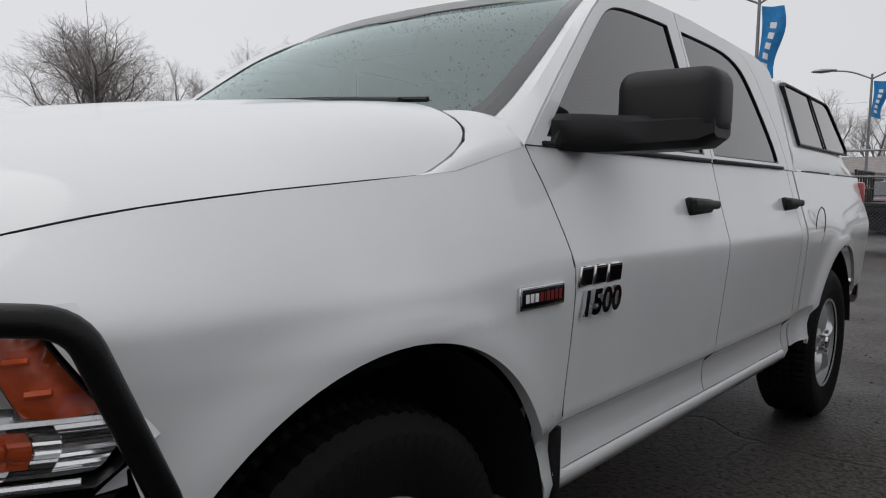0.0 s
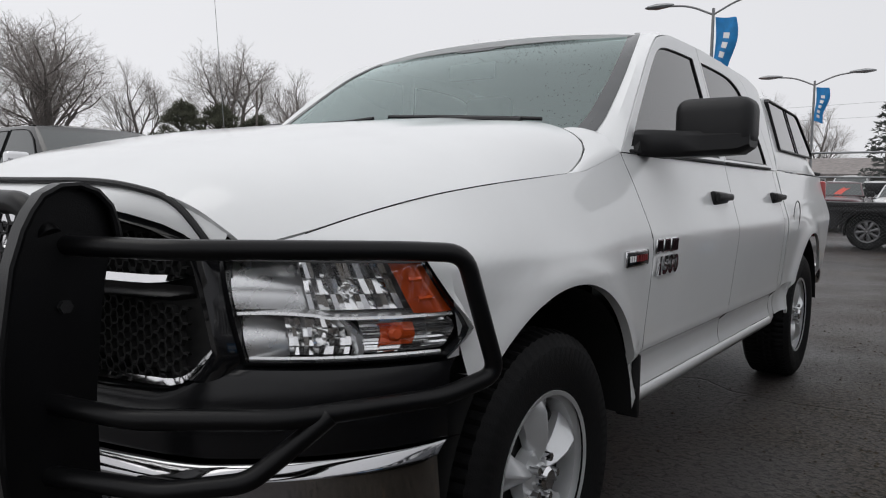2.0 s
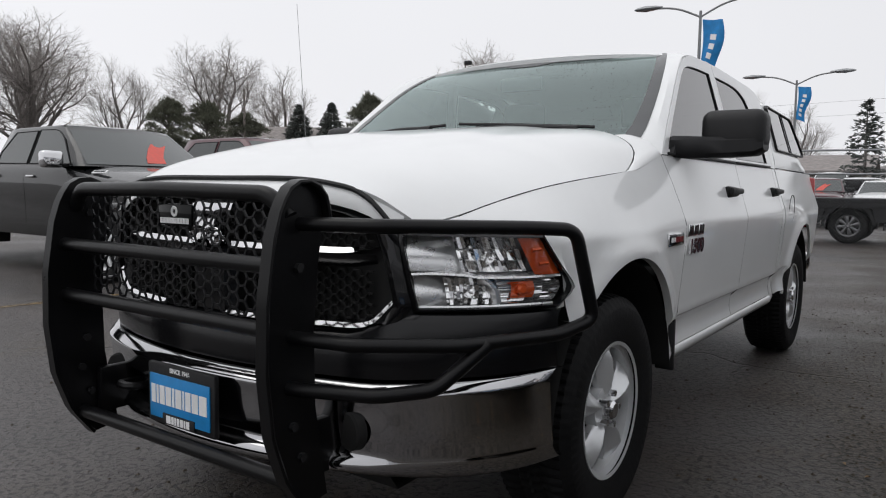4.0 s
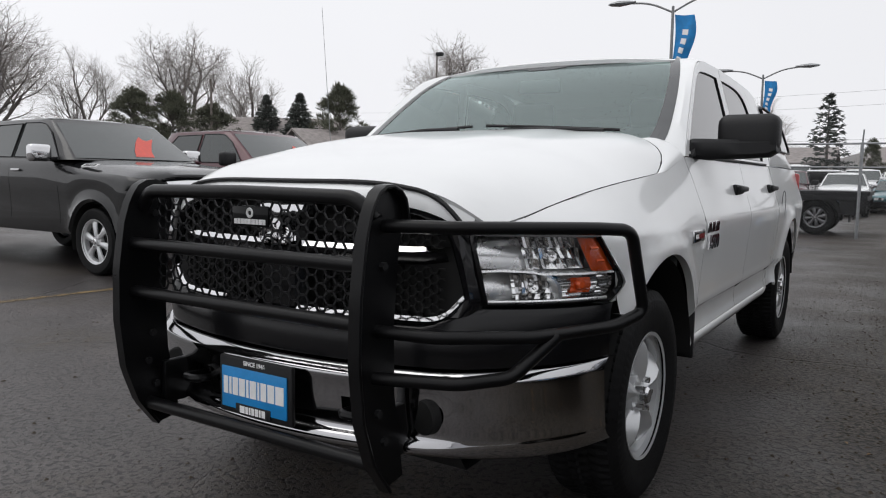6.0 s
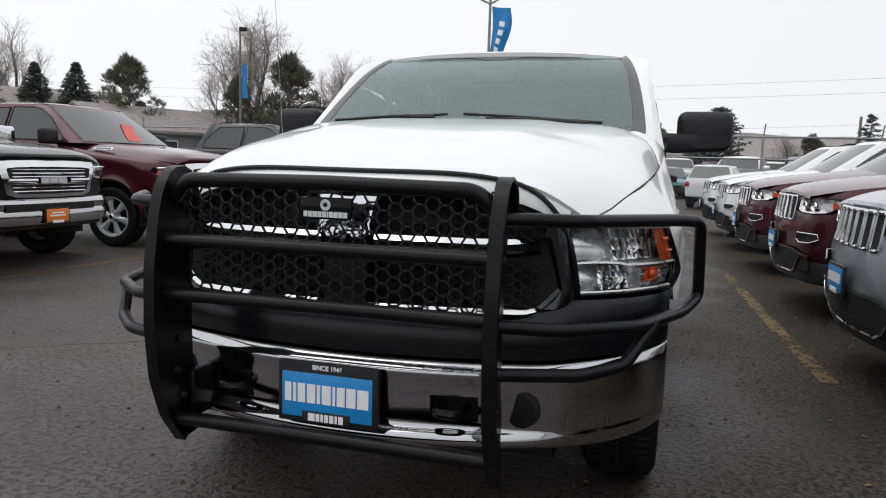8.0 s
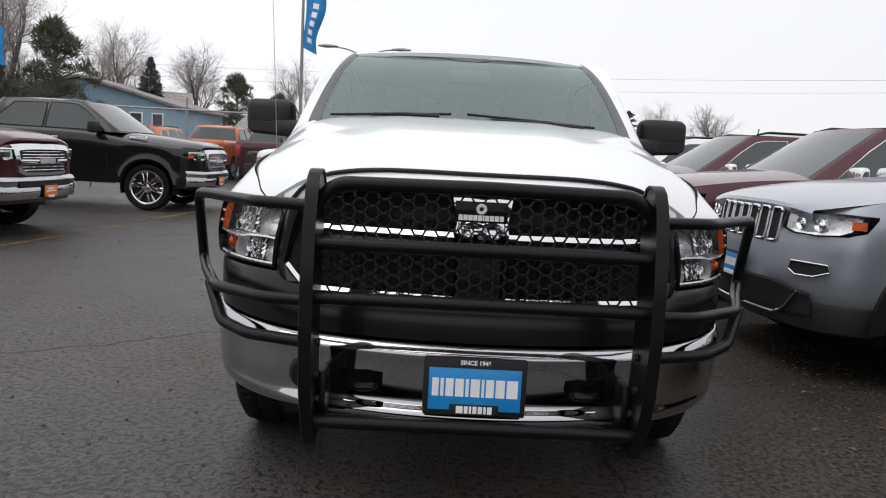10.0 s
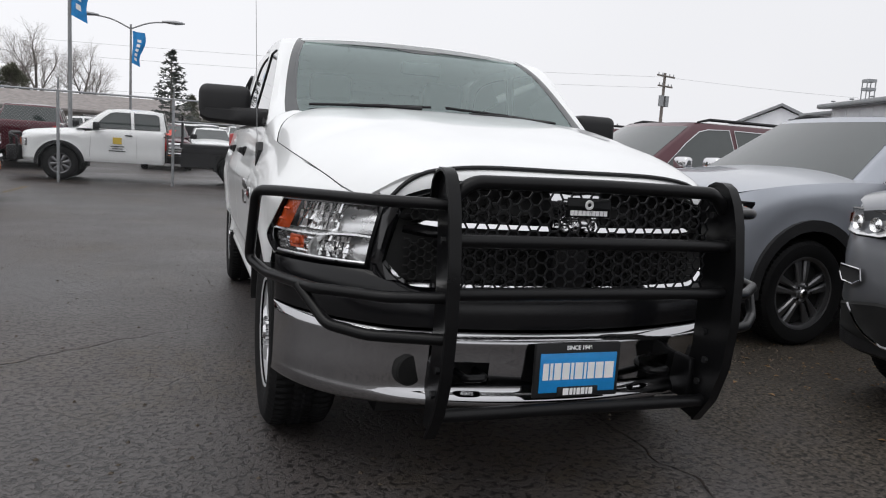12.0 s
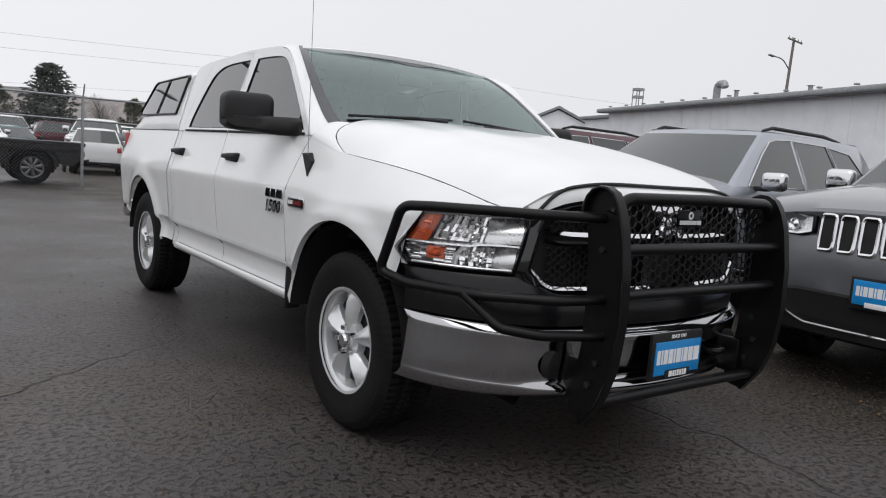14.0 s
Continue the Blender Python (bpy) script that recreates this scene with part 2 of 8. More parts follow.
M = dict(
    asphalt=asphalt_material(),
    yellow=line_material(),
    white=paint("white_clearcoat", (0.79, 0.80, 0.80)),
    black_paint=paint("black_clearcoat", (0.004, 0.0045, 0.005), 0.0, 0.12, 0.06, 0.1),
    maroon=paint("maroon_clearcoat", (0.062, 0.010, 0.017), 0.3),
    silver=paint("billet_grey_clearcoat", (0.34, 0.36, 0.40), 0.5),
    grey=paint("granite_grey_clearcoat", (0.19, 0.195, 0.21), 0.5),
    orange=paint("orange_clearcoat", (0.62, 0.12, 0.02)),
    teal=paint("teal_clearcoat", (0.08, 0.17, 0.19), 0.3),
    black=surf("black_textured_plastic", (0.014, 0.014, 0.015), 0.5, 0, 0.15, 8, 0.25, 500, 0, 0.06, 0.32),
    powder=surf("black_powder_coat", (0.0045, 0.0045, 0.005), 0.31, 0, 0.2, 6, 0.12, 350, 0, 0.06, 0.23),
    mesh=surf("black_steel_mesh", (0.013, 0.013, 0.0145), 0.45, 0, 0.15, 9, 0.1, 350, 0, 0.06, 0.34),
    gloss=surf("gloss_black_plastic", (0.008, 0.008, 0.009), 0.10, 0, 0.1, 6, 0, 300, 0.3, 0.03, 0.5),
    cover=surf("dark_bumper_plastic", (0.007, 0.007, 0.008), 0.22, 0, 0.15, 5, 0.06, 500, 0, 0.06, 0.34),
    frit=surf("black_glass_print", (0.055, 0.058, 0.06), 0.14, 0, 0.1, 6, 0, 300, 0, 0.05, 0.6),
    # for black parts, and for shade painted into gaps, holes and backings
    dark=surf("black_parts_and_shade", (0.006, 0.006, 0.006), 0.8, 0, 0.1, 5),
    chrome=surf("chrome", (0.68, 0.68, 0.69), 0.06, 1.0, 0.04, 4, 0.0, 300, 0, 0.02),
    lamp_chrome=surf("lamp_reflector", (0.93, 0.93, 0.93), 0.10, 0.9, 0.03, 30, 0.0, 60, 0, 0.03),
    # darker than chrome: the dark ground it mirrors is put into the colour
    bumper_chrome=surf("bumper_chrome", (0.46, 0.46, 0.47), 0.07, 1.0, 0.05, 4, 0.0, 300, 0, 0.02),
    lamp_satin=surf("satin_lamp_metal", (0.80, 0.80, 0.80), 0.28, 0.8, 0.04, 20, 0.0, 60, 0, 0.03),
    alloy=surf("silver_alloy", (0.66, 0.67, 0.68), 0.30, 0.45, 0.06, 8, 0.0, 300, 0.3, 0.03),
    alloy_dark=surf("machined_dark_alloy", (0.16, 0.16, 0.165), 0.3, 0.8, 0.1, 8),
    rubber=surf("tyre_rubber", (0.007, 0.007, 0.0075), 0.65, 0, 0.25, 10, 0.4, 220, 0, 0.06, 0.16),
    pane=glass("windscreen_glass", (0.66, 0.80, 0.76), 0.11, 0.04, (0.86, 1.0, 0.98)),
    tint=glass("privacy_glass", (0.05, 0.055, 0.06), 0.10, 0.02),
    far_glass=surf("car_glass", (0.030, 0.038, 0.037), 0.05, 0, 0.1, 3, 0, 100, 0.25, 0.02, 0.7),
    black_car=paint("black_car_clearcoat", (0.009, 0.0095, 0.010), 0.0, 0.22, 0.06, 0.7),
    lens=glass("lamp_lens", (0.97, 0.975, 0.98), 0.0, 0.02, (1, 1, 1), True),
    amber=surf("amber_reflector", (0.62, 0.085, 0.012), 0.2, 0.2, 0.25, 30, 0.5, 50, 0.5),
    red=surf("red_lens", (0.35, 0.012, 0.012), 0.15, 0, 0.1, 20, 0, 100, 0.6),
    seat=surf("grey_seat_cloth", (0.10, 0.10, 0.10), 0.9, 0, 0.15, 20, 0.4, 300),
    trim=surf("grey_interior_plastic", (0.05, 0.05, 0.052), 0.6, 0, 0.1, 10, 0.2, 300),
    plate_blue=surf("blue_plate", (0.010, 0.25, 0.62), 0.35, 0, 0.08, 20, 0, 100, 0.2),
    plate_orange=surf("orange_plate", (0.75, 0.20, 0.03), 0.4, 0, 0.08, 20),
    ink=surf("white_print", (0.85, 0.85, 0.85), 0.45, 0, 0.04, 20),
    red_ink=surf("red_print", (0.20, 0.01, 0.012), 0.4, 0, 0.1, 20),
    gold_ink=surf("yellow_print", (0.6, 0.42, 0.05), 0.5, 0, 0.2, 60),
    tag=surf("fluorescent_red_card", (0.62, 0.085, 0.06), 0.5, 0, 0.1, 20),
    galv=surf("galvanised_steel", (0.30, 0.31, 0.32), 0.45, 0.6, 0.2, 12, 0.2, 100),
    pole=surf("weathered_aluminium", (0.24, 0.245, 0.25), 0.5, 0.4, 0.15, 4, 0.2, 90),
    # wood of the far poles, paled in colour for haze
    wood=surf("creosoted_wood", (0.19, 0.165, 0.15), 0.85, 0, 0.3, 10, 0.6, 60),
    banner=surf("blue_banner_cloth", (0.02, 0.24, 0.58), 0.7, 0, 0.15, 6, 0.2, 200),
    metal_wall=surf("pale_metal_siding", (0.84, 0.85, 0.89), 0.5, 0.0, 0.06, 1.5, 0.1, 40),
    metal_roof=surf("grey_metal_roof", (0.26, 0.27, 0.28), 0.45, 0.3, 0.12, 2, 0.1, 40),
    # tan, blue and grey siding and shingles: far haze lightens these base colours
    stucco=surf("tan_siding", (0.29, 0.26, 0.23), 0.85, 0, 0.15, 1.5, 0.3, 60),
    blue_wall=surf("pale_blue_siding", (0.30, 0.43, 0.53), 0.75, 0, 0.1, 1.5, 0.2, 40),
    grey_wall=surf("grey_siding", (0.22, 0.215, 0.21), 0.8, 0, 0.12, 1.5, 0.2, 40),
    white_wall=surf("white_siding", (0.55, 0.55, 0.55), 0.75, 0, 0.08, 1.5, 0.2, 40),
    shingle=surf("brown_shingles", (0.26, 0.235, 0.225), 0.9, 0, 0.25, 3, 0.7, 25),
    pane_far=surf("house_glass", (0.03, 0.035, 0.04), 0.1, 0, 0.1, 2, 0, 100, 0, 0.02, 0.8),
    # bark, twigs, needles and scrub: paled, with distance haze put into the colour
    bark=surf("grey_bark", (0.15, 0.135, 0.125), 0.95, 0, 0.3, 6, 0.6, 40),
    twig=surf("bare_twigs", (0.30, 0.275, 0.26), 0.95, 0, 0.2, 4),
    needle=leafy(surf("spruce_needles", (0.115, 0.125, 0.115), 0.9, 0, 0.4, 1.2, 0, 60, 0, 0.3)),
    pine=leafy(surf("pine_needles", (0.12, 0.125, 0.092), 0.9, 0, 0.4, 1.2, 0, 60, 0, 0.3)),
    dry_grass=surf("dry_winter_grass", (0.17, 0.162, 0.158), 0.95, 0, 0.35, 0.25, 0.6, 3),
    scrub=surf("dry_brown_brush", (0.21, 0.175, 0.15), 0.95, 0, 0.35, 1.0),
    grit=surf("loose_gravel", (0.062, 0.049, 0.036), 0.85, 0, 0.4, 2.0, 0.4, 90, 0, 0.3),
    leaf=surf("dead_leaves", (0.20, 0.12, 0.055), 0.85, 0, 0.4, 2.0),
    # clear drops; the dark view they would refract is painted as a tint
    water=glass("rainwater", (0.38, 0.42, 0.42), 0.0, 0.05, (1, 1, 1), True),
)


# ---- mesh tools ----
def thing(name, label, category, group="", kind=""):
    return tagged(new(name), label, category, group, kind)


def part(name, bm, material, parent=None, label="", angle=38, out=None):
    """Links a bmesh as one mesh object under a thing or a part."""
    me = bpy.data.meshes.new(name)
    if isinstance(bm, tuple):
        me.from_pydata(bm[0], [], bm[1])
    else:
        bmesh.ops.remove_doubles(bm, verts=bm.verts, dist=1e-5)
        if out is not None:
            bm.normal_update()
            if sum((f.normal * f.calc_area() for f in bm.faces), Vector()).dot(Vector(out)) < 0:
                bmesh.ops.reverse_faces(bm, faces=bm.faces[:])
        bm.to_mesh(me)
        bm.free()
    for p in me.polygons:
        p.use_smooth = True
    me.set_sharp_from_angle(angle=radians(angle))
    me.materials.append(M[material] if isinstance(material, str) else material)
    ob = new(name, me)
    if parent:
        ob.parent = parent
    if label:
        ob["label"] = label
    return ob


def grid(bm, rows, wrap=False, skip=None):
    """Quads over rows of points; wrap closes each row on itself."""
    vs = [[bm.verts.new(p) for p in r] for r in rows]
    for i in range(len(vs) - 1):
        n = len(vs[i])
        for j in range(n if wrap else n - 1):
            if skip and skip(i, j):
                continue
            k = (j + 1) % n
            bm.faces.new((vs[i][j], vs[i][k], vs[i + 1][k], vs[i + 1][j]))
    return vs


def face(bm, pts):
    return bm.faces.new([bm.verts.new(p) for p in pts])


def prism(bm, pts, shift):
    """A flat outline pushed along a vector into a solid."""
    s = Vector(shift)
    a = [bm.verts.new(p) for p in pts]
    b = [bm.verts.new(Vector(p) + s) for p in pts]
    bm.faces.new(a)
    bm.faces.new(list(reversed(b)))
    for i in range(len(a)):
        k = (i + 1) % len(a)
        bm.faces.new((a[i], b[i], b[k], a[k]))


def box(bm, c, size, bev=0.0, seg=2, turn=None):
    """A box with rounded edges about its centre c."""
    m = Matrix.Translation(c) @ (turn or Matrix()) @ Matrix.Diagonal((*size, 1))
    r = bmesh.ops.create_cube(bm, size=1.0, matrix=m)
    if bev:
        ed = list({e for v in r["verts"] for e in v.link_edges})
        bmesh.ops.bevel(bm, geom=ed, offset=bev, segments=seg, profile=0.5, affect="EDGES", clamp_overlap=True)


def rounded(pts, r, seg=5):
    """Rounds the inner corners of a polyline."""
    pts = [Vector(p) for p in pts]
    out = [pts[0]]
    for a, b, c in zip(pts, pts[1:], pts[2:]):
        u, v = a - b, c - b
        k = min(r, u.length * 0.45, v.length * 0.45)
        p, q = b + u.normalized() * k, b + v.normalized() * k
        for i in range(seg + 1):
            t = i / seg
            out.append(p * (1 - t) ** 2 + b * 2 * t * (1 - t) + q * t * t)
    return out + [pts[-1]]


def tube(bm, pts, r, n=10, caps=True, closed=False):
    """A round bar along a polyline; r is one radius or one for each point."""
    pts = [Vector(p) for p in pts]
    rad = r if isinstance(r, (list, tuple)) else [r] * len(pts)
    rows, side = [], None
    for i, p in enumerate(pts):
        if closed:
            d = pts[(i + 1) % len(pts)] - pts[i - 1]
        else:
            d = pts[min(i + 1, len(pts) - 1)] - pts[max(i - 1, 0)]
        d.normalize()
        if side is None:
            side = d.cross(Vector((0, 0, 1)) if abs(d.z) < 0.9 else Vector((1, 0, 0)))
        side = (side - d * side.dot(d)).normalized()
        up = d.cross(side)
        rows.append([p + (side * math.cos(2 * math.pi * k / n) + up * math.sin(2 * math.pi * k / n)) * rad[i] for k in range(n)])
    if closed:
        rows.append(rows[0])
    vs = grid(bm, rows, True)
    if caps and not closed:
        bm.faces.new(list(reversed(vs[0])))
        bm.faces.new(vs[-1])


def lathe(bm, prof, n, m=None, close=False):
    """Turns a profile of (radius, along x) round the x axis."""
    m = m or Matrix()
    rows = [[m @ Vector((h, r * math.cos(2 * math.pi * k / n), r * math.sin(2 * math.pi * k / n))) for k in range(n)] for r, h in prof]
    if close:
        rows.append(rows[0])
    grid(bm, rows, True)


def ipl(x, table):
    """Smooth interpolation in a table of (x, value...) rows."""
    xs = [t[0] for t in table]
    if x <= xs[0]:
        return table[0][1]
    if x >= xs[-1]:
        return table[-1][1]
    i = max(k for k in range(len(xs)) if xs[k] <= x)
    a, b = table[i], table[i + 1]
    t = (x - a[0]) / (b[0] - a[0])

    def slope(k):
        if k <= 0 or k >= len(table) - 1:
            return None
        return (table[k + 1][1] - table[k - 1][1]) / (xs[k + 1] - xs[k - 1])
    d = (b[1] - a[1]) / (b[0] - a[0])
    s0, s1 = slope(i), slope(i + 1)
    s0 = d if s0 is None else s0
    s1 = d if s1 is None else s1
    h = b[0] - a[0]
    return ((2 * t ** 3 - 3 * t * t + 1) * a[1] + (t ** 3 - 2 * t * t + t) * h * s0 + (3 * t * t - 2 * t ** 3) * b[1] + (t ** 3 - t * t) * h * s1)


def resample(pts, n):
    """n points at even steps along a polyline."""
    pts = [Vector(p) for p in pts]
    acc = [0.0]
    for a, b in zip(pts, pts[1:]):
        acc.append(acc[-1] + (b - a).length)
    out = []
    for k in range(n):
        s = acc[-1] * k / (n - 1)
        i = min(len(pts) - 2, max(j for j in range(len(acc)) if acc[j] <= s + 1e-9))
        L = acc[i + 1] - acc[i]
        out.append(pts[i].lerp(pts[i + 1], (s - acc[i]) / L if L else 0))
    return out


def smooth(pts, lo, hi, k=3):
    """Runs a soft curve through the points from lo to hi of a chain, k steps a span; the rest stays straight."""
    pts = [tuple(p) for p in pts]
    out = []
    for i, p in enumerate(pts):
        out.append(p)
        if lo <= i < hi:
            a, b, c, d = pts[max(lo, i - 1)], p, pts[i + 1], pts[min(hi, i + 2)]
            for q in range(1, k):
                t = q / k
                out.append(tuple(0.5 * (2 * v1 + (v2 - v0) * t + (2 * v0 - 5 * v1 + 4 * v2 - v3) * t * t + (3 * v1 - v0 - 3 * v2 + v3) * t ** 3) for v0, v1, v2, v3 in zip(a, b, c, d)))
    return out


def mesh_text(body, size, depth, m):
    """Letters in the built-in font as a solid mesh, posed by m."""
    cu = bpy.data.curves.new("lettering", "FONT")
    cu.offset = size * 0.035
    cu.body, cu.size, cu.extrude, cu.align_x, cu.align_y = body, size, depth, "CENTER", "CENTER"
    ob = bpy.data.objects.new("lettering", cu)
    scene.collection.objects.link(ob)
    me = bpy.data.meshes.new_from_object(ob.evaluated_get(bpy.context.evaluated_depsgraph_get()))
    bpy.data.objects.remove(ob)
    bpy.data.curves.remove(cu)
    bm = bmesh.new()
    bm.from_mesh(me)
    bpy.data.meshes.remove(me)
    bm.transform(m)
    return bm


def bars(bm, m, widths, h, gap, depth=0.003):
    """A row of upright blocks in place of lettering, centred on the pose m (x along, y up, z out)."""
    total = sum(widths) + gap * (len(widths) - 1)
    x = -total / 2
    for w in widths:
        r = bmesh.ops.create_cube(bm, size=1.0, matrix=m @ Matrix.Translation((x + w / 2, 0, depth / 2)) @ Matrix.Diagonal((w, h, depth, 1)))
        x += w + gap


FRONT = Matrix(((1, 0, 0, 0), (0, 0, -1, 0), (0, 1, 0, 0), (0, 0, 0, 1)))   # sign facing -y
LEFT = Matrix(((0, 0, 1, 0), (1, 0, 0, 0), (0, 1, 0, 0), (0, 0, 0, 1)))     # sign facing +x, text runs to +y
RIGHT = Matrix(((0, 0, -1, 0), (-1, 0, 0, 0), (0, 1, 0, 0), (0, 0, 0, 1)))  # sign facing -x, text runs to -y


# ---- ground ----
bm = bmesh.new()
face(bm, [(-900, -900, 0), (900, -900, 0), (900, 900, 0), (-900, 900, 0)])
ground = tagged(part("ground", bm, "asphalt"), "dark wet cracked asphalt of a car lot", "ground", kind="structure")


def stripe(points, w, label):
    bm = bmesh.new()
    pts = resample([(x, y, 0.004) for x, y in points], 40)
    rows = []
    for i, p in enumerate(pts):
        d = (pts[min(i + 1, 39)] - pts[max(i - 1, 0)]).normalized()
        s = Vector((-d.y, d.x, 0)) * w / 2
        rows.append([p - s, p + s])
    grid(bm, rows)
    tagged(part("parking_line", bm, "yellow"), label, "road marking", kind="structure")


stripe([(1.97, 1.7), (1.88, 3.2), (1.72, 7), (1.36, 16)], 0.11, "worn yellow painted line along parked vehicles")
stripe([(-5.7, -3), (-5.25, 2.5), (-4.85, 6.7), (-4.62, 10.4), (-4.5, 14)], 0.10, "faded yellow painted line before parked pickups")


# ---- wheels ----
def tyre_mesh(bm, R, r, w, n=216, tread=0.011):
    """A tyre about the x axis: outer radius R, rim radius r, width w."""
    h = w / 2
    prof = [(r, -h * 0.80), (r + 0.012, -h * 0.92), (r + (R - r) * 0.45, -h * 1.04), (r + (R - r) * 0.75, -h * 1.02), (R - 0.028, -h * 0.95), (R - 0.008, -h * 0.84)]
    for x in (-0.60, -0.52, -0.30, -0.22, -0.04, 0.04, 0.22, 0.30, 0.52, 0.60):
        prof.append((R, h * x))
    prof += [(a, -b) for a, b in reversed(prof[:6])]
    rows = []
    for i, (pr, px) in enumerate(prof):
        row = []
        for k in range(n):
            rr = pr
            ph = k % 3
            if 6 <= i <= len(prof) - 7:
                if i in (8, 13):
                    rr -= tread
                elif ph == (0 if (i // 2) % 2 else 1):
                    rr -= tread
            elif i in (4, 5, len(prof) - 6, len(prof) - 5) and ph == 0:
                rr -= tread * 0.4
            a = 2 * math.pi * k / n
            row.append((px, rr * math.cos(a), rr * math.sin(a)))
        rows.append(row)
    grid(bm, rows, True)


def rim_mesh(bm, r, w, spokes, width, side, two=False):
    """An alloy rim: barrel, lip, spokes and hub, its face to +x (side 1) or -x (side -1)."""
    m = Matrix.Diagonal((side, 1, 1, 1))
    h = w / 2
    lathe(bm, [(r * 0.98, h * 0.90), (r * 1.035, h * 0.93), (r * 1.04, h * 0.86), (r * 0.99, h * 0.80), (r * 0.93, h * 0.74), (r * 0.90, h * 0.2), (r * 0.92, -h * 0.7)], 48, m)
    face_x = h * 0.78
    for s in range(spokes if not (spokes == 5 and not two) else 0):
        for off in ((-0.5, 0.5) if two else (0,)):
            a0 = 2 * math.pi * (s + 0.25) / spokes
            d = off * width * 0.9
            rows = []
            for t, wd, xo, th in ((0.16, 0.55, -0.015, 0.03), (0.34, 0.62, 0.0, 0.03), (0.62, 0.9, -0.004, 0.03), (0.9, 1.25, -0.012, 0.03), (0.985, 1.35, -0.018, 0.03)):
                rad = r * t
                ww = width * wd * (0.32 if two else 0.5)
                dd = d * (0.35 + 0.9 * t) if two else 0
                x1 = face_x + xo
                row = []
                for u, v in ((-1, -th), (-1, -0.012), (-0.55, 0.0), (0.0, 0.006 if not two else 0.0), (0.55, 0.0), (1, -0.012), (1, -th)):
                    tx = dd + u * ww
                    y = rad * math.cos(a0) - tx * math.sin(a0)
                    z = rad * math.sin(a0) + tx * math.cos(a0)
                    row.append(m @ Vector((x1 + v, y, z)))
                rows.append(row)
            grid(bm, rows)
    for s in range(5 if spokes == 5 and not two else 0):
        # broad folded spokes that flare into the lip
        a0 = 2 * math.pi * (s + 0.25) / 5
        rows = []
        for t, wd, xo, up, th in ((0.18, 0.09, -0.012, 0.006, 0.04), (0.34, 0.125, -0.006, 0.018, 0.04), (0.55, 0.185, -0.008, 0.026, 0.045), (0.78, 0.275, -0.014, 0.026, 0.045), (0.92, 0.40, -0.022, 0.016, 0.04), (0.99, 0.53, -0.028, 0.004, 0.04)):
            row = []
            for u, v in ((-1, -th), (-1, -0.016), (-0.80, -0.006), (-0.06, up), (0.06, up), (0.80, -0.010), (1, -0.020), (1, -th)):
                tx = u * wd * r
                row.append(m @ Vector((face_x + xo + v, r * t * math.cos(a0) - tx * math.sin(a0), r * t * math.sin(a0) + tx * math.cos(a0))))
            rows.append(row)
        grid(bm, rows)
    lathe(bm, [(0.001, face_x + 0.004), (r * 0.14, face_x + 0.002), (r * 0.17, face_x - 0.006), (r * 0.34, face_x - 0.012), (r * 0.36, face_x - 0.05)], 32, m)


def disc_mesh(bm, r, x, side):
    lathe(bm, [(0.001, x), (r, x), (r, x - 0.02)], 32, Matrix.Diagonal((side, 1, 1, 1)))


WHEELS = {}


def wheel(parent, x, y, z, R, r, w, spokes, width, material, two=False, lugs=0):
    """A wheel part with its tyre, rim, brake disc and nuts."""
    side = 1 if x > 0 else -1
    key = (side, R, r, w, spokes, width, material, two, lugs)
    if key not in WHEELS:
        bm = bmesh.new()
        tyre_mesh(bm, R, r, w)
        t = part("wheel", bm, "rubber", None, "black all-terrain tyre", 30)
        bm = bmesh.new()
        rim_mesh(bm, r, w, spokes, width, side, two)
        part("rim", bm, material, t, "spoked alloy rim", 30)
        # disc in near-black: the shade behind the spokes is put into its colour
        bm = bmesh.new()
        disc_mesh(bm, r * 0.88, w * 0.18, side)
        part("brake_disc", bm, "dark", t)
        if lugs:
            fx = side * w / 2 * 0.78
            for k in range(lugs):
                a = 2 * math.pi * k / lugs
                bm = bmesh.new()
                tube(bm, [(fx - side * 0.02, r * 0.25 * math.cos(a), r * 0.25 * math.sin(a)), (fx + side * 0.022, r * 0.25 * math.cos(a), r * 0.25 * math.sin(a))], 0.012, 6)
                part("lug_nut", bm, "chrome", t)
            bm = bmesh.new()
            tube(bm, [(fx - side * 0.02, 0, 0), (fx + side * 0.02, 0, 0), (fx + side * 0.03, 0, 0)], [0.034, 0.034, 0.026], 20)
            part("centre_cap", bm, "chrome", t)
        WHEELS[key] = t
        t.parent = parent
        t.location = (x, y, z)
        return t
    t = copy_thing(WHEELS[key], pose(x, y, z))
    t.parent = parent
    return t


# ---- the white pickup ----
truck = thing("pickup_truck", "white crew-cab pickup with black grille guard and white bed cap", "pickup truck")
HUB = 0.412
SEAM = [(-0.86, 0.725), (-0.75, 0.785), (-0.65, 0.818), (-0.55, 0.850), (-0.45, 0.876), (-0.35, 0.893), (-0.2, 0.907), (0.0, 0.916), (0.25, 0.924), (0.40, 0.928), (0.60, 0.932)]
SEAMZ = [(-0.86, 1.085), (-0.75, 1.115), (-0.65, 1.146), (-0.55, 1.173), (-0.45, 1.195), (-0.35, 1.211), (-0.2, 1.229), (0.0, 1.248), (0.25, 1.272), (0.40, 1.30), (0.60, 1.338)]
PROF = [(0.44, 0.925), (0.48, 0.95), (0.52, 0.958), (0.57, 0.945), (0.62, 0.946), (0.648, 0.954), (0.670, 0.982), (0.72, 0.988), (0.9, 1.004), (1.0, 1.012), (1.048, 1.013), (1.066, 1.010), (1.12, 0.993), (1.2, 0.968), (1.28, 0.945), (1.34, 0.928)]
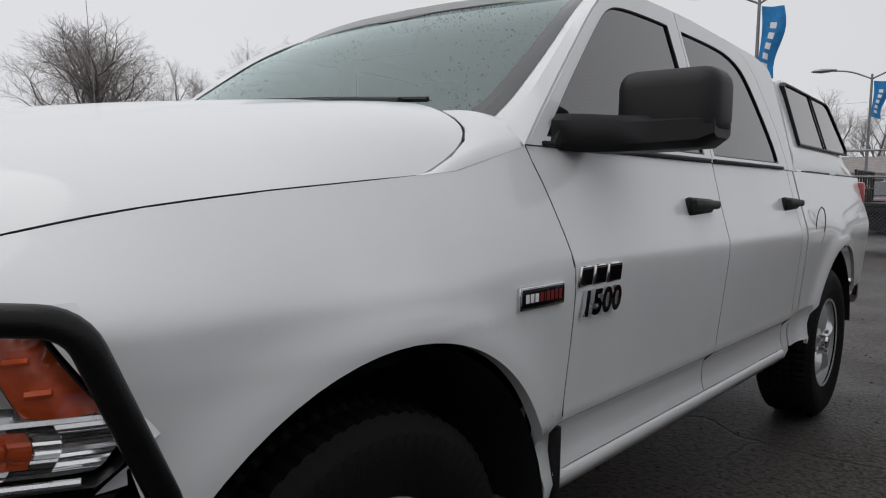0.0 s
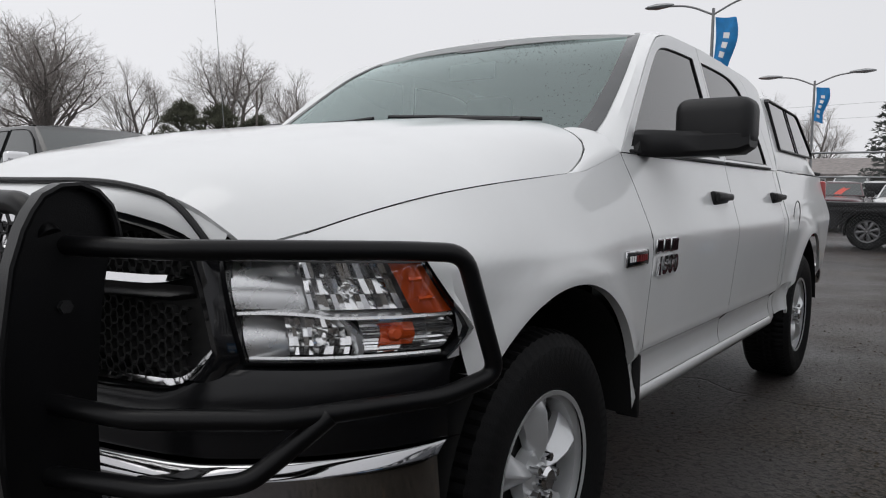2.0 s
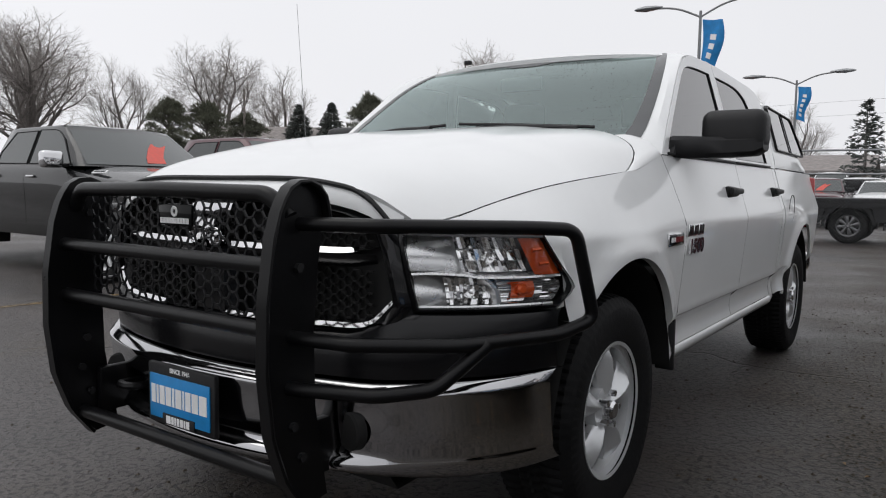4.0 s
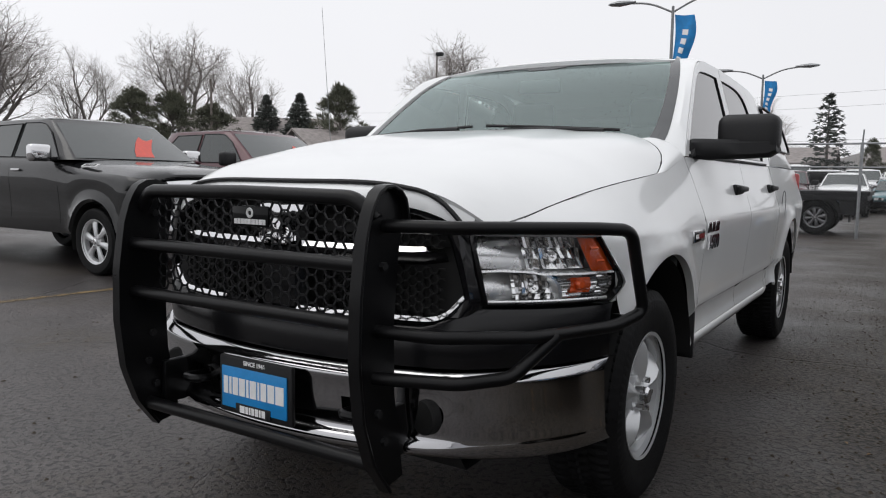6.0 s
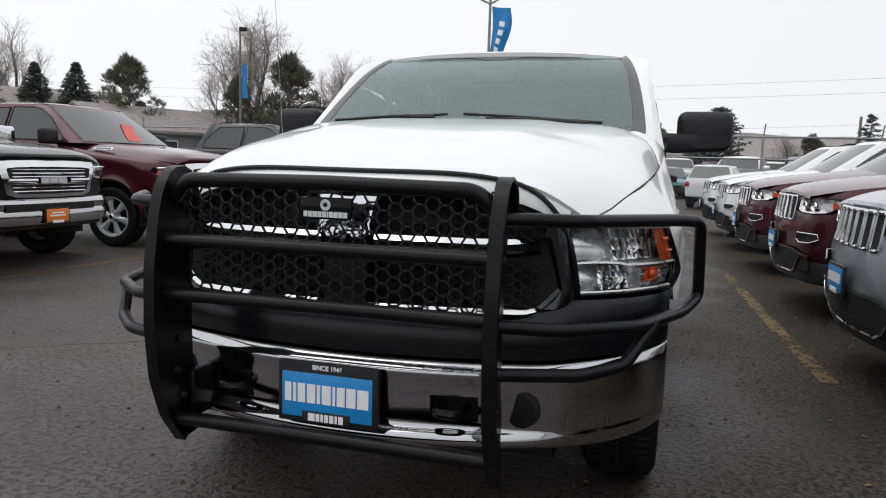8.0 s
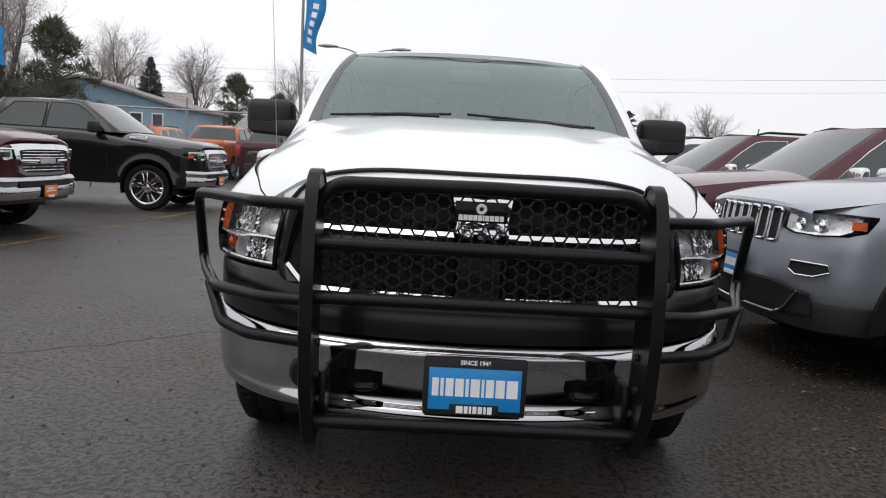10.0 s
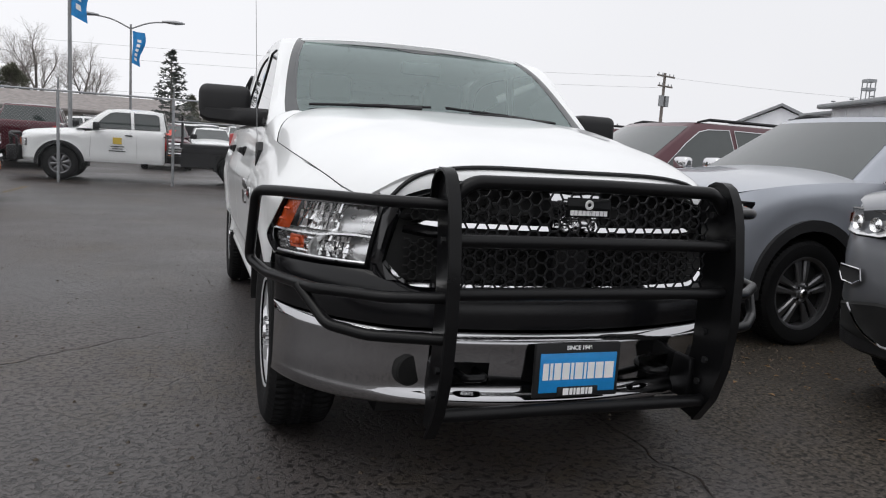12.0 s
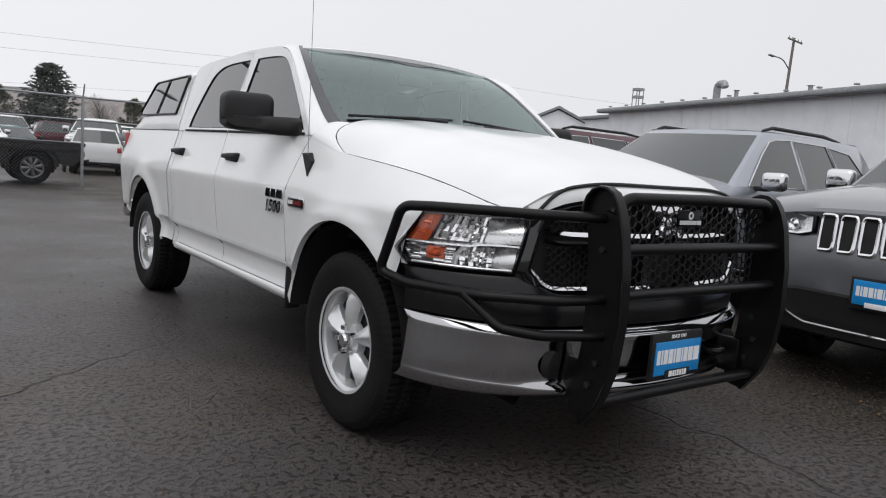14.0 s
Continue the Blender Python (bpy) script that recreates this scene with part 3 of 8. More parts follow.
FRONT_TAPER = [(-0.75, 0.17), (-0.6, 0.058), (-0.5, 0.018), (-0.38, 0.004), (-0.2, 0.0), (0.0, 0.0)]


REAR_TAPER = [(2.5, 0.0), (2.72, 0.004), (3.0, 0.012), (3.48, 0.026), (4.0, 0.042), (4.4, 0.055)]
REAR = 3.52


def flare(y, z):
    s = 0.0
    for c in (0.01, REAR):
        d = math.hypot(y - c, z - 0.41)
        s += 0.024 * math.exp(-((d - 0.55) / 0.075) ** 2)
    return s


def side_x(y, z):
    """Half-width of the lower body."""
    x = ipl(z, PROF)
    taper = ipl(y, FRONT_TAPER)
    if y < 0.60 and z > 0.96:
        zs, xs = ipl(y, SEAMZ), ipl(y, SEAM)
        z0 = min(1.045, zs - 0.06)
        t = min(1.0, max(0.0, (z - z0) / (zs - z0)))
        k = min(1.0, max(0.0, (0.60 - y) / 0.12))
        x2 = 1.012 - (1.012 - xs) * (t ** 1.22)
        x = x * (1 - k) + x2 * k
        taper *= 1 - t * k
    return x - taper + flare(y, z) - ipl(y, REAR_TAPER)


def cab_x(z):
    return 0.934 - (z - 1.335) * 0.235


def panel(name, low, top, side, nu, nv, xf, material="white", parent=truck, lip=0.018, label=""):
    """A sheet-metal panel between a lower and an upper edge given in (y, z), with folded edges."""
    lo = resample([(0, *p) for p in low], nu)
    up = resample([(0, *p) for p in top], nu)
    rows = []
    for i in range(nu):
        r = []
        for j in range(nv):
            q = lo[i].lerp(up[i], j / (nv - 1))
            r.append(Vector((side * xf(q.y, q.z), q.y, q.z)))
        rows.append(r)
    bm = bmesh.new()
    vs = grid(bm, rows)
    if lip:
        loop = [vs[i][0] for i in range(nu)] + [vs[-1][j] for j in range(1, nv)] + [vs[i][-1] for i in range(nu - 2, -1, -1)] + [vs[0][j] for j in range(nv - 2, 0, -1)]
        mid = Vector((0, sum(v.co.y for v in loop) / len(loop), sum(v.co.z for v in loop) / len(loop)))
        inner = []
        for v in loop:
            t = Vector((0, mid.y - v.co.y, mid.z - v.co.z)).normalized()
            inner.append(bm.verts.new(v.co + Vector((-side * lip, t.y * 0.004, t.z * 0.004))))
        for i in range(len(loop)):
            k = (i + 1) % len(loop)
            bm.faces.new((loop[i], loop[k], inner[k], inner[i]))
    return part(name, bm, material, parent, label, 30)


def arch(c, r, a0, a1, n=26):
    return [(c - r * math.cos(radians(a0 + (a1 - a0) * i / n)), 0.41 + r * math.sin(radians(a0 + (a1 - a0) * i / n))) for i in range(n + 1)]


DOOR_SEAM = [(0.50, 0.602), (0.9, 0.618), (1.08, 0.604), (1.2, 0.565), (1.335, 0.505)]


def door_front_edge(z, d=0.0):
    return ipl(z, DOOR_SEAM) + d


RA = 0.548
FENDERS = {}
for side in (1, -1):
    zs = [1.335 - i * (1.335 - 0.53) / 12 for i in range(13)]
    # fender: over the arch and up to the bonnet seam
    low = [(-0.455, 0.80)] + arch(0.01, RA, 44, 170) + [(0.552, 0.47), (0.597, 0.47)]
    top = [(y, z) for y, z in ((-0.56, ipl(-0.56, SEAMZ) - 0.004), (-0.4, ipl(-0.4, SEAMZ) - 0.004), (-0.2, ipl(-0.2, SEAMZ) - 0.004), (0, ipl(0, SEAMZ) - 0.004), (0.26, ipl(0.26, SEAMZ) - 0.004), (0.502, 1.333))]
    lo, up = low, top
    n = 60
    lo_r = resample([(0, *p) for p in lo], n)
    up_r = resample([(0, *p) for p in up], n)
    bm = bmesh.new()
    rows = []
    for i in range(n):
        r = []
        for j in range(22):
            t = j / 21
            q = lo_r[i].lerp(up_r[i], t)
            y, z = q.y, q.z
            w = max(0.0, (i / (n - 1) - 0.80) / 0.20)
            e = lo_r[-1].lerp(up_r[-1], t)
            y += (door_front_edge(e.z) - 0.005 - e.y) * w * w
            r.append((side * side_x(y, z), y, z))
        rows.append(r)
    vs = grid(bm, rows)
    rim_in = [bm.verts.new(v.co + Vector((-side * 0.03, 0, 0))) for v in [vs[i][0] for i in range(n)]]
    for i in range(n - 1):
        bm.faces.new((vs[i][0], vs[i + 1][0], rim_in[i + 1], rim_in[i]))
    rear_in = [bm.verts.new(v.co + Vector((-side * 0.02, 0.002, 0))) for v in vs[-1]]
    for j in range(21):
        bm.faces.new((vs[-1][j], vs[-1][j + 1], rear_in[j + 1], rear_in[j]))
    FENDERS[side] = part("fender", bm, "white", truck, "", 30)
    # front door, rear door

    def door(name, y0, y1, lo_z=0.53, hi_z=1.335, nu=26, nv=64):
        bm = bmesh.new()
        rows = []
        for i in range(nu):
            r = []
            for j in range(nv):
                z = lo_z + (hi_z - lo_z) * j / (nv - 1)
                a, b = y0(z), y1(z)
                y = a + (b - a) * i / (nu - 1)
                r.append((side * side_x(y, z), y, z))
            rows.append(r)
        vs = grid(bm, rows)
        loop = [vs[i][0] for i in range(nu)] + [vs[-1][j] for j in range(1, nv)] + [vs[i][-1] for i in range(nu - 2, -1, -1)] + [vs[0][j] for j in range(nv - 2, 0, -1)]
        inner = [bm.verts.new(v.co + Vector((-side * 0.02, 0, 0))) for v in loop]
        for i in range(len(loop)):
            k = (i + 1) % len(loop)
            bm.faces.new((loop[i], loop[k], inner[k], inner[i]))
        return part(name, bm, "white", truck, "", 30)

    fd = door("front_door", lambda z: door_front_edge(z), lambda z: 1.668 + (z - 1.1) * 0.06)
    rd = door("rear_door", lambda z: 1.674 + (z - 1.1) * 0.06, lambda z: 2.60 + max(0, z - 1.0) * 0.02)
    door("cab_corner", lambda z: 2.606 + max(0, z - 1.0) * 0.02, lambda z: 2.70, 0.47, 1.335, 4, 24)
    # dark tubes laid in the door gaps paint the shade of the seams
    for ys in ([(door_front_edge(z, -0.0025), z) for z in (0.50, 0.7, 0.9, 1.0, 1.08, 1.14, 1.2, 1.27, 1.335)], [(1.671 + (z - 1.1) * 0.06, z) for z in (0.53, 0.8, 1.1, 1.335)], [(2.603 + max(0, z - 1.0) * 0.02, z) for z in (0.53, 0.8, 1.0, 1.335)]):
        bm = bmesh.new()
        tube(bm, [(side * (side_x(y, z) - 0.004), y, z) for y, z in [(p.y, p.z) for p in resample([(0, *q) for q in ys], 24)]], 0.0042, 6)
        part("door_gap_line", bm, "dark", truck)
    # rocker under the doors
    bm = bmesh.new()
    rows = []
    for y in (0.60, 1.0, 1.5, 2.0, 2.604):
        rows.append([(side * x, y, z) for x, z in ((0.952, 0.524), (0.962, 0.515), (0.962, 0.498), (0.948, 0.47), (0.90, 0.455), (0.75, 0.45))])
    grid(bm, rows)
    part("rocker", bm, "white", truck, "", 50)
    # bed side
    low = [(2.725, 0.52), (3.00, 0.52)] + arch(REAR, RA, 8, 168) + [(4.04, 0.56), (4.36, 0.60)]
    top = [(2.725, 1.335), (4.38, 1.335)]
    panel("bed_side", low, top, side, 90, 20, side_x)
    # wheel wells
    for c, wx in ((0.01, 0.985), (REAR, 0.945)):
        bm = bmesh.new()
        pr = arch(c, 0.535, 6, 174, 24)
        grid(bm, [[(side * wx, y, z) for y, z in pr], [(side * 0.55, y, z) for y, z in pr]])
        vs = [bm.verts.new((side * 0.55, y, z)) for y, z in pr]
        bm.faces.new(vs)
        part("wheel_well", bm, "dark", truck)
    bm = bmesh.new()
    box(bm, (side * 0.94, 0.615, 0.545), (0.08, 0.02, 0.22), 0.006)
    part("mud_flap", bm, "black", truck)
    # upper door frames with window openings
    outer_f = [(0.507, 1.338), (0.62, 1.44), (0.80, 1.60), (0.97, 1.745), (1.09, 1.815), (1.22, 1.842), (1.42, 1.85), (1.565, 1.850), (1.620, 1.60), (1.684, 1.338)]
    inner_f = [(0.60, 1.362), (0.70, 1.46), (0.85, 1.595), (0.99, 1.715), (1.07, 1.765), (1.17, 1.785), (1.36, 1.792), (1.495, 1.792), (1.555, 1.58), (1.62, 1.362)]
    outer_r = [(1.690, 1.338), (1.626, 1.60), (1.571, 1.850), (1.78, 1.848), (2.03, 1.838), (2.20, 1.812), (2.33, 1.76), (2.46, 1.62), (2.56, 1.47), (2.61, 1.338)]
    inner_r = [(1.715, 1.362), (1.660, 1.58), (1.608, 1.791), (1.80, 1.790), (2.00, 1.782), (2.13, 1.760), (2.24, 1.71), (2.36, 1.58), (2.46, 1.44), (2.49, 1.362)]
    outer_f, inner_f = smooth(outer_f, 0, 7), smooth(inner_f, 0, 7)
    outer_r, inner_r = smooth(outer_r, 2, 9), smooth(inner_r, 2, 9)
    for owner, outer, inner in ((fd, outer_f, inner_f), (rd, outer_r, inner_r)):
        bm = bmesh.new()
        ro = [(side * cab_x(z), y, z) for y, z in outer]
        ri = [(side * (cab_x(z) - 0.002), y, z) for y, z in inner]
        rd_in = [(side * (cab_x(z) - 0.016), y, z) for y, z in inner]
        ro_in = [(side * (cab_x(z) - 0.02), y, z) for y, z in outer]
        grid(bm, [ro_in, ro, ri, rd_in], True)
        part("door_frame", bm, "white", owner, "", 40)
        bm = bmesh.new()
        face(bm, [(side * (cab_x(z) - 0.010), y, z) for y, z in inner])
        g = part("side_window", bm, "tint", owner, "dark tinted glass", 38, (side, 0, 0))
        bm = bmesh.new()
        tube(bm, [(side * (cab_x(z) - 0.007), y, z) for y, z in inner], 0.005, 6, False, True)
        part("window_seal", bm, "black", owner)
        bm = bmesh.new()
        ya, yb = inner[0][0], inner[-1][0]
        box(bm, (side * 0.936, (ya + yb) / 2, 1.344), (0.012, yb - ya + 0.06, 0.012), 0.004)
        part("belt_moulding", bm, "black", owner)
    # rear cab pillar
    bm = bmesh.new()
    a = [(2.614, 1.338), (2.564, 1.47), (2.464, 1.62), (2.334, 1.76), (2.204, 1.812), (2.034, 1.840)]
    b = [(2.70, 1.338), (2.69, 1.47), (2.66, 1.62), (2.63, 1.745), (2.58, 1.795), (2.40, 1.825)]
    a, b = smooth(a, 0, 5), smooth(b, 0, 5)
    grid(bm, [[(side * (cab_x(z) - 0.02), y, z) for y, z in a], [(side * cab_x(z), y, z) for y, z in a], [(side * cab_x(z), y, z) for y, z in b], [(side * (cab_x(z) - 0.10), y + 0.01, z) for y, z in b]])
    part("cab_pillar", bm, "white", truck, "", 50)
    # windscreen pillar: white outside, dark gasket inside
    ox = [(0.935, 0.49, 1.335), (0.905, 0.615, 1.445), (0.868, 0.795, 1.605), (0.834, 0.965, 1.75), (0.815, 1.085, 1.82), (0.806, 1.215, 1.847)]
    ix = [(0.842, 0.495, 1.405), (0.836, 0.585, 1.465), (0.808, 0.77, 1.60), (0.768, 0.96, 1.735), (0.727, 1.11, 1.822), (0.695, 1.205, 1.864)]
    gx = [(0.815, 0.478, 1.404), (0.808, 0.572, 1.466), (0.780, 0.757, 1.60), (0.741, 0.947, 1.734), (0.700, 1.097, 1.818), (0.668, 1.185, 1.856)]
    ox, ix, gx = smooth(ox, 0, 5), smooth(ix, 0, 5), smooth(gx, 0, 5)
    bm = bmesh.new()
    mid = [((a[0] + b[0]) / 2 + 0.008, (a[1] + b[1]) / 2 - 0.012, (a[2] + b[2]) / 2 + 0.006) for a, b in zip(ox, ix)]
    under = [(a[0] - 0.03, a[1] + 0.02, a[2] - 0.01) for a in ox]
    grid(bm, [[(side * p[0], p[1], p[2]) for p in row] for row in (under, ox, mid, ix)])
    part("windscreen_pillar", bm, "white", truck, "", 40)
    bm = bmesh.new()
    grid(bm, [[(side * p[0], p[1], p[2]) for p in row] for row in ([(q[0] + 0.004, q[1], q[2] + 0.002) for q in ix], [(q[0] - 0.012, q[1] - 0.008, q[2] + 0.003) for q in ix], [(q[0], q[1] - 0.004, q[2]) for q in gx], [(q[0] - 0.006, q[1], q[2] - 0.012) for q in gx])])
    part("windscreen_gasket", bm, "frit", truck, "", 50)
    # handles
    for owner, hy in ((fd, 1.465), (rd, 2.515)):
        bm = bmesh.new()
        box(bm, (side * (side_x(hy, 1.19) + 0.004), hy, 1.187), (0.03, 0.20, 0.055), 0.012)
        box(bm, (side * (side_x(hy, 1.19) + 0.030), hy - 0.005, 1.192), (0.022, 0.215, 0.034), 0.010)
        for v in bm.verts:
            v.co.z = 1.189 + (v.co.z - 1.189) * (1.10 - 0.28 * (v.co.y - hy + 0.1) / 0.2)
        part("door_handle", bm, "black", owner, "black plastic pull handle")
    # tow mirror
    bm = bmesh.new()
    box(bm, (side * 1.12, 0.885, 1.452), (0.265, 0.15, 0.172), 0.045, 4)
    for v in bm.verts:
        if v.co.y < 0.84:
            v.co.z -= 0.010 * (0.84 - v.co.y) / 0.05
    mir = part("wing_mirror", bm, "black", truck, "large black plastic towing mirror")
    bm = bmesh.new()
    rows = []
    for x, y, z, hy, hz in ((0.925, 0.70, 1.376, 0.080, 0.044), (0.97, 0.74, 1.374, 0.078, 0.047), (1.03, 0.83, 1.377, 0.074, 0.045), (1.10, 0.878, 1.380, 0.078, 0.043), (1.21, 0.882, 1.384, 0.076, 0.040), (1.245, 0.884, 1.392, 0.055, 0.026)):
        rows.append([(side * x, y + hy * c, z + hz * s) for c, s in ((-1, -0.6), (-0.7, -1), (0.7, -1), (1, -0.6), (1, 0.6), (0.7, 1), (-0.7, 1), (-1, 0.6))])
    vs = grid(bm, rows, True)
    bm.faces.new(vs[0])
    bm.faces.new(vs[-1])
    part("mirror_arm", bm, "black", mir)
    bm = bmesh.new()
    prism(bm, [(side * 0.915, 0.605, 1.342), (side * 0.915, 0.79, 1.342), (side * 0.905, 0.79, 1.425), (side * 0.908, 0.665, 1.418)], (side * 0.03, 0, 0))
    part("mirror_sail", bm, "black", mir)
    bm = bmesh.new()
    box(bm, (side * 1.12, 0.962, 1.455), (0.21, 0.006, 0.13), 0.003)
    part("mirror_glass", bm, "chrome", mir)
    # badges
    by = 0.420
    bx = side * (side_x(by, 1.0) + 0.001)
    bm = bmesh.new()
    box(bm, (bx + side * 0.004, by + 0.035, 1.0), (0.010, 0.182, 0.052), 0.004)
    bd = part("engine_badge", bm, "chrome", truck, "chrome-rimmed black and red badge")
    bm = bmesh.new()
    box(bm, (bx + side * 0.0085, by + 0.035, 1.0), (0.006, 0.170, 0.040), 0.002)
    part("badge_face", bm, "black_paint", bd)
    bm = bmesh.new()
    Q = Matrix.Translation((bx + side * 0.0115, by + 0.035, 1.0)) @ (LEFT if side > 0 else RIGHT)
    bars(bm, Q @ Matrix.Translation((-0.050, 0, 0)), [0.013, 0.013, 0.013], 0.019, 0.005, 0.001)
    part("badge_letters", bm, "ink", bd)
    bm = bmesh.new()
    bars(bm, Q @ Matrix.Translation((0.026, 0, 0)), [0.013, 0.004, 0.012, 0.012, 0.012, 0.012], 0.021, 0.005, 0.001)
    part("badge_letters", bm, "red_ink", bd)
    ty = 0.728
    tx = side * (side_x(ty, 1.0) + 0.001)
    for zz, words in ((1.027, None), (0.957, "1500")):
        m = Matrix.Translation((tx, ty, zz)) @ (LEFT if side > 0 else RIGHT)
        if words:
            bm = mesh_text(words, 0.084, 0.005, m @ Matrix.Translation((0, 0, 0.005)) @ Matrix(((1.2, 0.18, 0, 0), (0, 1, 0, 0), (0, 0, 1, 0), (0, 0, 0, 1))))
            part("model_number", bm, "chrome", truck, "chrome numerals 1500", 30)
        else:
            bm = bmesh.new()
            lean = Matrix(((1, 0.18, 0, 0), (0, 1, 0, 0), (0, 0, 1, 0), (0, 0, 0, 1)))
            bars(bm, m @ lean, [0.062, 0.062, 0.074], 0.050, 0.008, 0.007)
            bmesh.ops.bevel(bm, geom=bm.edges[:], offset=0.003, segments=1, affect="EDGES")
            nb = part("name_badge", bm, "chrome", truck, "chrome-edged black block badge")
            bm = bmesh.new()
            bars(bm, m @ lean @ Matrix.Translation((0, 0, 0.004)), [0.050, 0.050, 0.062], 0.036, 0.020, 0.005)
            part("badge_face", bm, "black_paint", nb)

# fuel filler door on the bed side
bm = bmesh.new()
lathe(bm, [(0.083, 0.0), (0.088, 0.004), (0.092, 0.0)], 36, Matrix.Translation((side_x(2.98, 1.08) + 0.002, 2.98, 1.08)))
part("fuel_door", bm, "trim", truck)

# bonnet
HC = [(-0.94, 1.222), (-0.8, 1.285), (-0.6, 1.333), (-0.3, 1.388), (0.0, 1.425), (0.25, 1.452), (0.42, 1.464)]


def bonnet_z(x, y):
    xe, ze, zc = ipl(y, SEAM), ipl(y, SEAMZ), ipl(y, HC)
    s = min(1.0, abs(x) / xe)
    q = min(1.0, max(0.0, (s - 0.36) / 0.22))
    dome = 0.014 * (1 - (3 * q * q - 2 * q ** 3)) * min(1.0, max(0.0, (y + 0.9) / 0.5))
    return ze + (zc - ze) * (1 - s ** (4.3 + 4.5 * min(1.0, max(0.0, (y + 0.25) / 0.5)))) - 0.014 * min(1.0, max(0.0, (y + 0.9) / 0.5)) + dome - 0.012 * s * s * (1 - s)


def bonnet_back(s):
    return 0.375 - 0.24 * max(0, (abs(s) - 0.86) / 0.14) ** 4


def bonnet_front(s):
    return -0.935 + 0.05 * abs(s) ** 2 + 0.045 * max(0, abs(s) - 0.70) / 0.30


bm = bmesh.new()
rows = []
for i in range(61):
    s = math.sin(math.pi / 2 * (-1 + i / 30))
    row = []
    yf, yr = bonnet_front(s), bonnet_back(s)
    for j in range(27):
        y = yf + (yr - yf) * j / 26
        x = s * (ipl(y, SEAM) - 0.004)
        z = bonnet_z(x, y)
        if j < 3:
            z -= (0.006, 0.002, 0.0)[j]
        row.append((x, y, z))
    rows.append([(row[0][0], row[0][1] + 0.012, row[0][2] - 0.03 + 0.016 * abs(s) ** 6)] + row + [(row[-1][0], row[-1][1], row[-1][2] - 0.03)])
edge0 = [(p[0] * 0.99, p[1] + 0.004, p[2] - 0.014) for p in rows[0]]
edge1 = [(p[0] * 0.99, p[1] + 0.004, p[2] - 0.014) for p in rows[-1]]
grid(bm, [edge0] + rows + [edge1])
part("bonnet", bm, "white", truck, "", 35)
# near-black sheet: painted shade for the space under the bonnet
bm = bmesh.new()
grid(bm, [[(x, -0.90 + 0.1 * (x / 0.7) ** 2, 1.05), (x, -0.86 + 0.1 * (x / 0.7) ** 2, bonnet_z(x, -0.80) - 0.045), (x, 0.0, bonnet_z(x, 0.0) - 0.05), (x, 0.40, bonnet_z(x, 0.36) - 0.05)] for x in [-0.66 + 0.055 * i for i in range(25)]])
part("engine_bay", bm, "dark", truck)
for side in (1, -1):
    # dark tubes draw the shaded gap round the bonnet
    bm = bmesh.new()
    tube(bm, [(side * (ipl(y, SEAM) - 0.001), y, ipl(y, SEAMZ) - 0.0035) for y in [-0.74 + 0.04 * i for i in range(26)]], 0.0018, 6)
    tube(bm, [(side * u * ipl(bonnet_back(u), SEAM), bonnet_back(u) + 0.004, bonnet_z(u * ipl(bonnet_back(u), SEAM) - 0.004, bonnet_back(u)) - 0.004) for u in [1 - 0.2 * (1 - k / 24) ** 2 for k in range(25)]], 0.0016, 6)
    part("bonnet_gap_line", bm, "dark", truck)
# cowl between bonnet and windscreen, in black plastic
bm = bmesh.new()
rows = []
for i in range(21):
    s = -1 + i / 10
    x = s * 0.86
    rows.append([(x * 0.93, 0.33, 1.350 - 0.06 * abs(s) ** 2.4), (x * 0.93, 0.40 + 0.03 * s * s, 1.372 - 0.01 * s * s), (x * 0.93, 0.48, 1.375)])
grid(bm, rows)
part("cowl", bm, "black", truck)

for side in (1, -1):
    c1 = []
    for k in range(7):
        u = 1.0 - 0.16 * (k / 6) ** 1.7
        y = bonnet_back(u)
        x = u * ipl(y, SEAM)
        c1.append((x, y + 0.008, bonnet_z(x - 0.004, y)))
    c2 = [(0.934, 0.502, 1.335), (0.925, 0.500, 1.350), (0.912, 0.499, 1.364), (0.897, 0.498, 1.378), (0.880, 0.497, 1.390), (0.862, 0.496, 1.399), (0.842, 0.494, 1.406)]
    bm = bmesh.new()
    rows = []
    for k in range(10):
        t = k / 9
        row = [(side * (a[0] + (b[0] - a[0]) * t), a[1] + (b[1] - a[1]) * t, a[2] + (b[2] - a[2]) * t + 0.006 * math.sin(math.pi * t)) for a, b in zip(c1, c2)]
        ye = 0.137 + 0.365 * t
        ze = ipl(ye, SEAMZ) - 0.003 if ye < 0.26 else ipl(0.26, SEAMZ) - 0.003 + (1.336 - ipl(0.26, SEAMZ)) * (ye - 0.26) / 0.242
        row[0] = (side * (side_x(ye, ze) + 0.0005), ye, ze + 0.0005)
        row.insert(0, (side * (side_x(ye, ze) - 0.012), ye, ze - 0.02))
        rows.append(row)
    fold = [(p[0], p[1] + 0.004, p[2] - 0.03) for p in rows[0]]
    grid(bm, [fold] + rows)
    part("cowl_corner", bm, "white", truck, "", 50)

# windscreen
GX = [(0.815, 0.478, 1.404), (0.808, 0.572, 1.466), (0.780, 0.757, 1.60), (0.741, 0.947, 1.734), (0.700, 1.097, 1.818), (0.668, 1.185, 1.856)]


def screen_point(u, v):
    f = v * 5
    i = min(4, int(f))
    t = f - i
    a, b = GX[i], GX[i + 1]
    x, y, z = (a[k] + (b[k] - a[k]) * t for k in range(3))
    bow = (1 - u * u)
    return Vector((u * x, y - 0.155 * bow * (1 - 0.35 * v), z - 0.018 * bow * (1 - v) - 0.004 * bow * v))


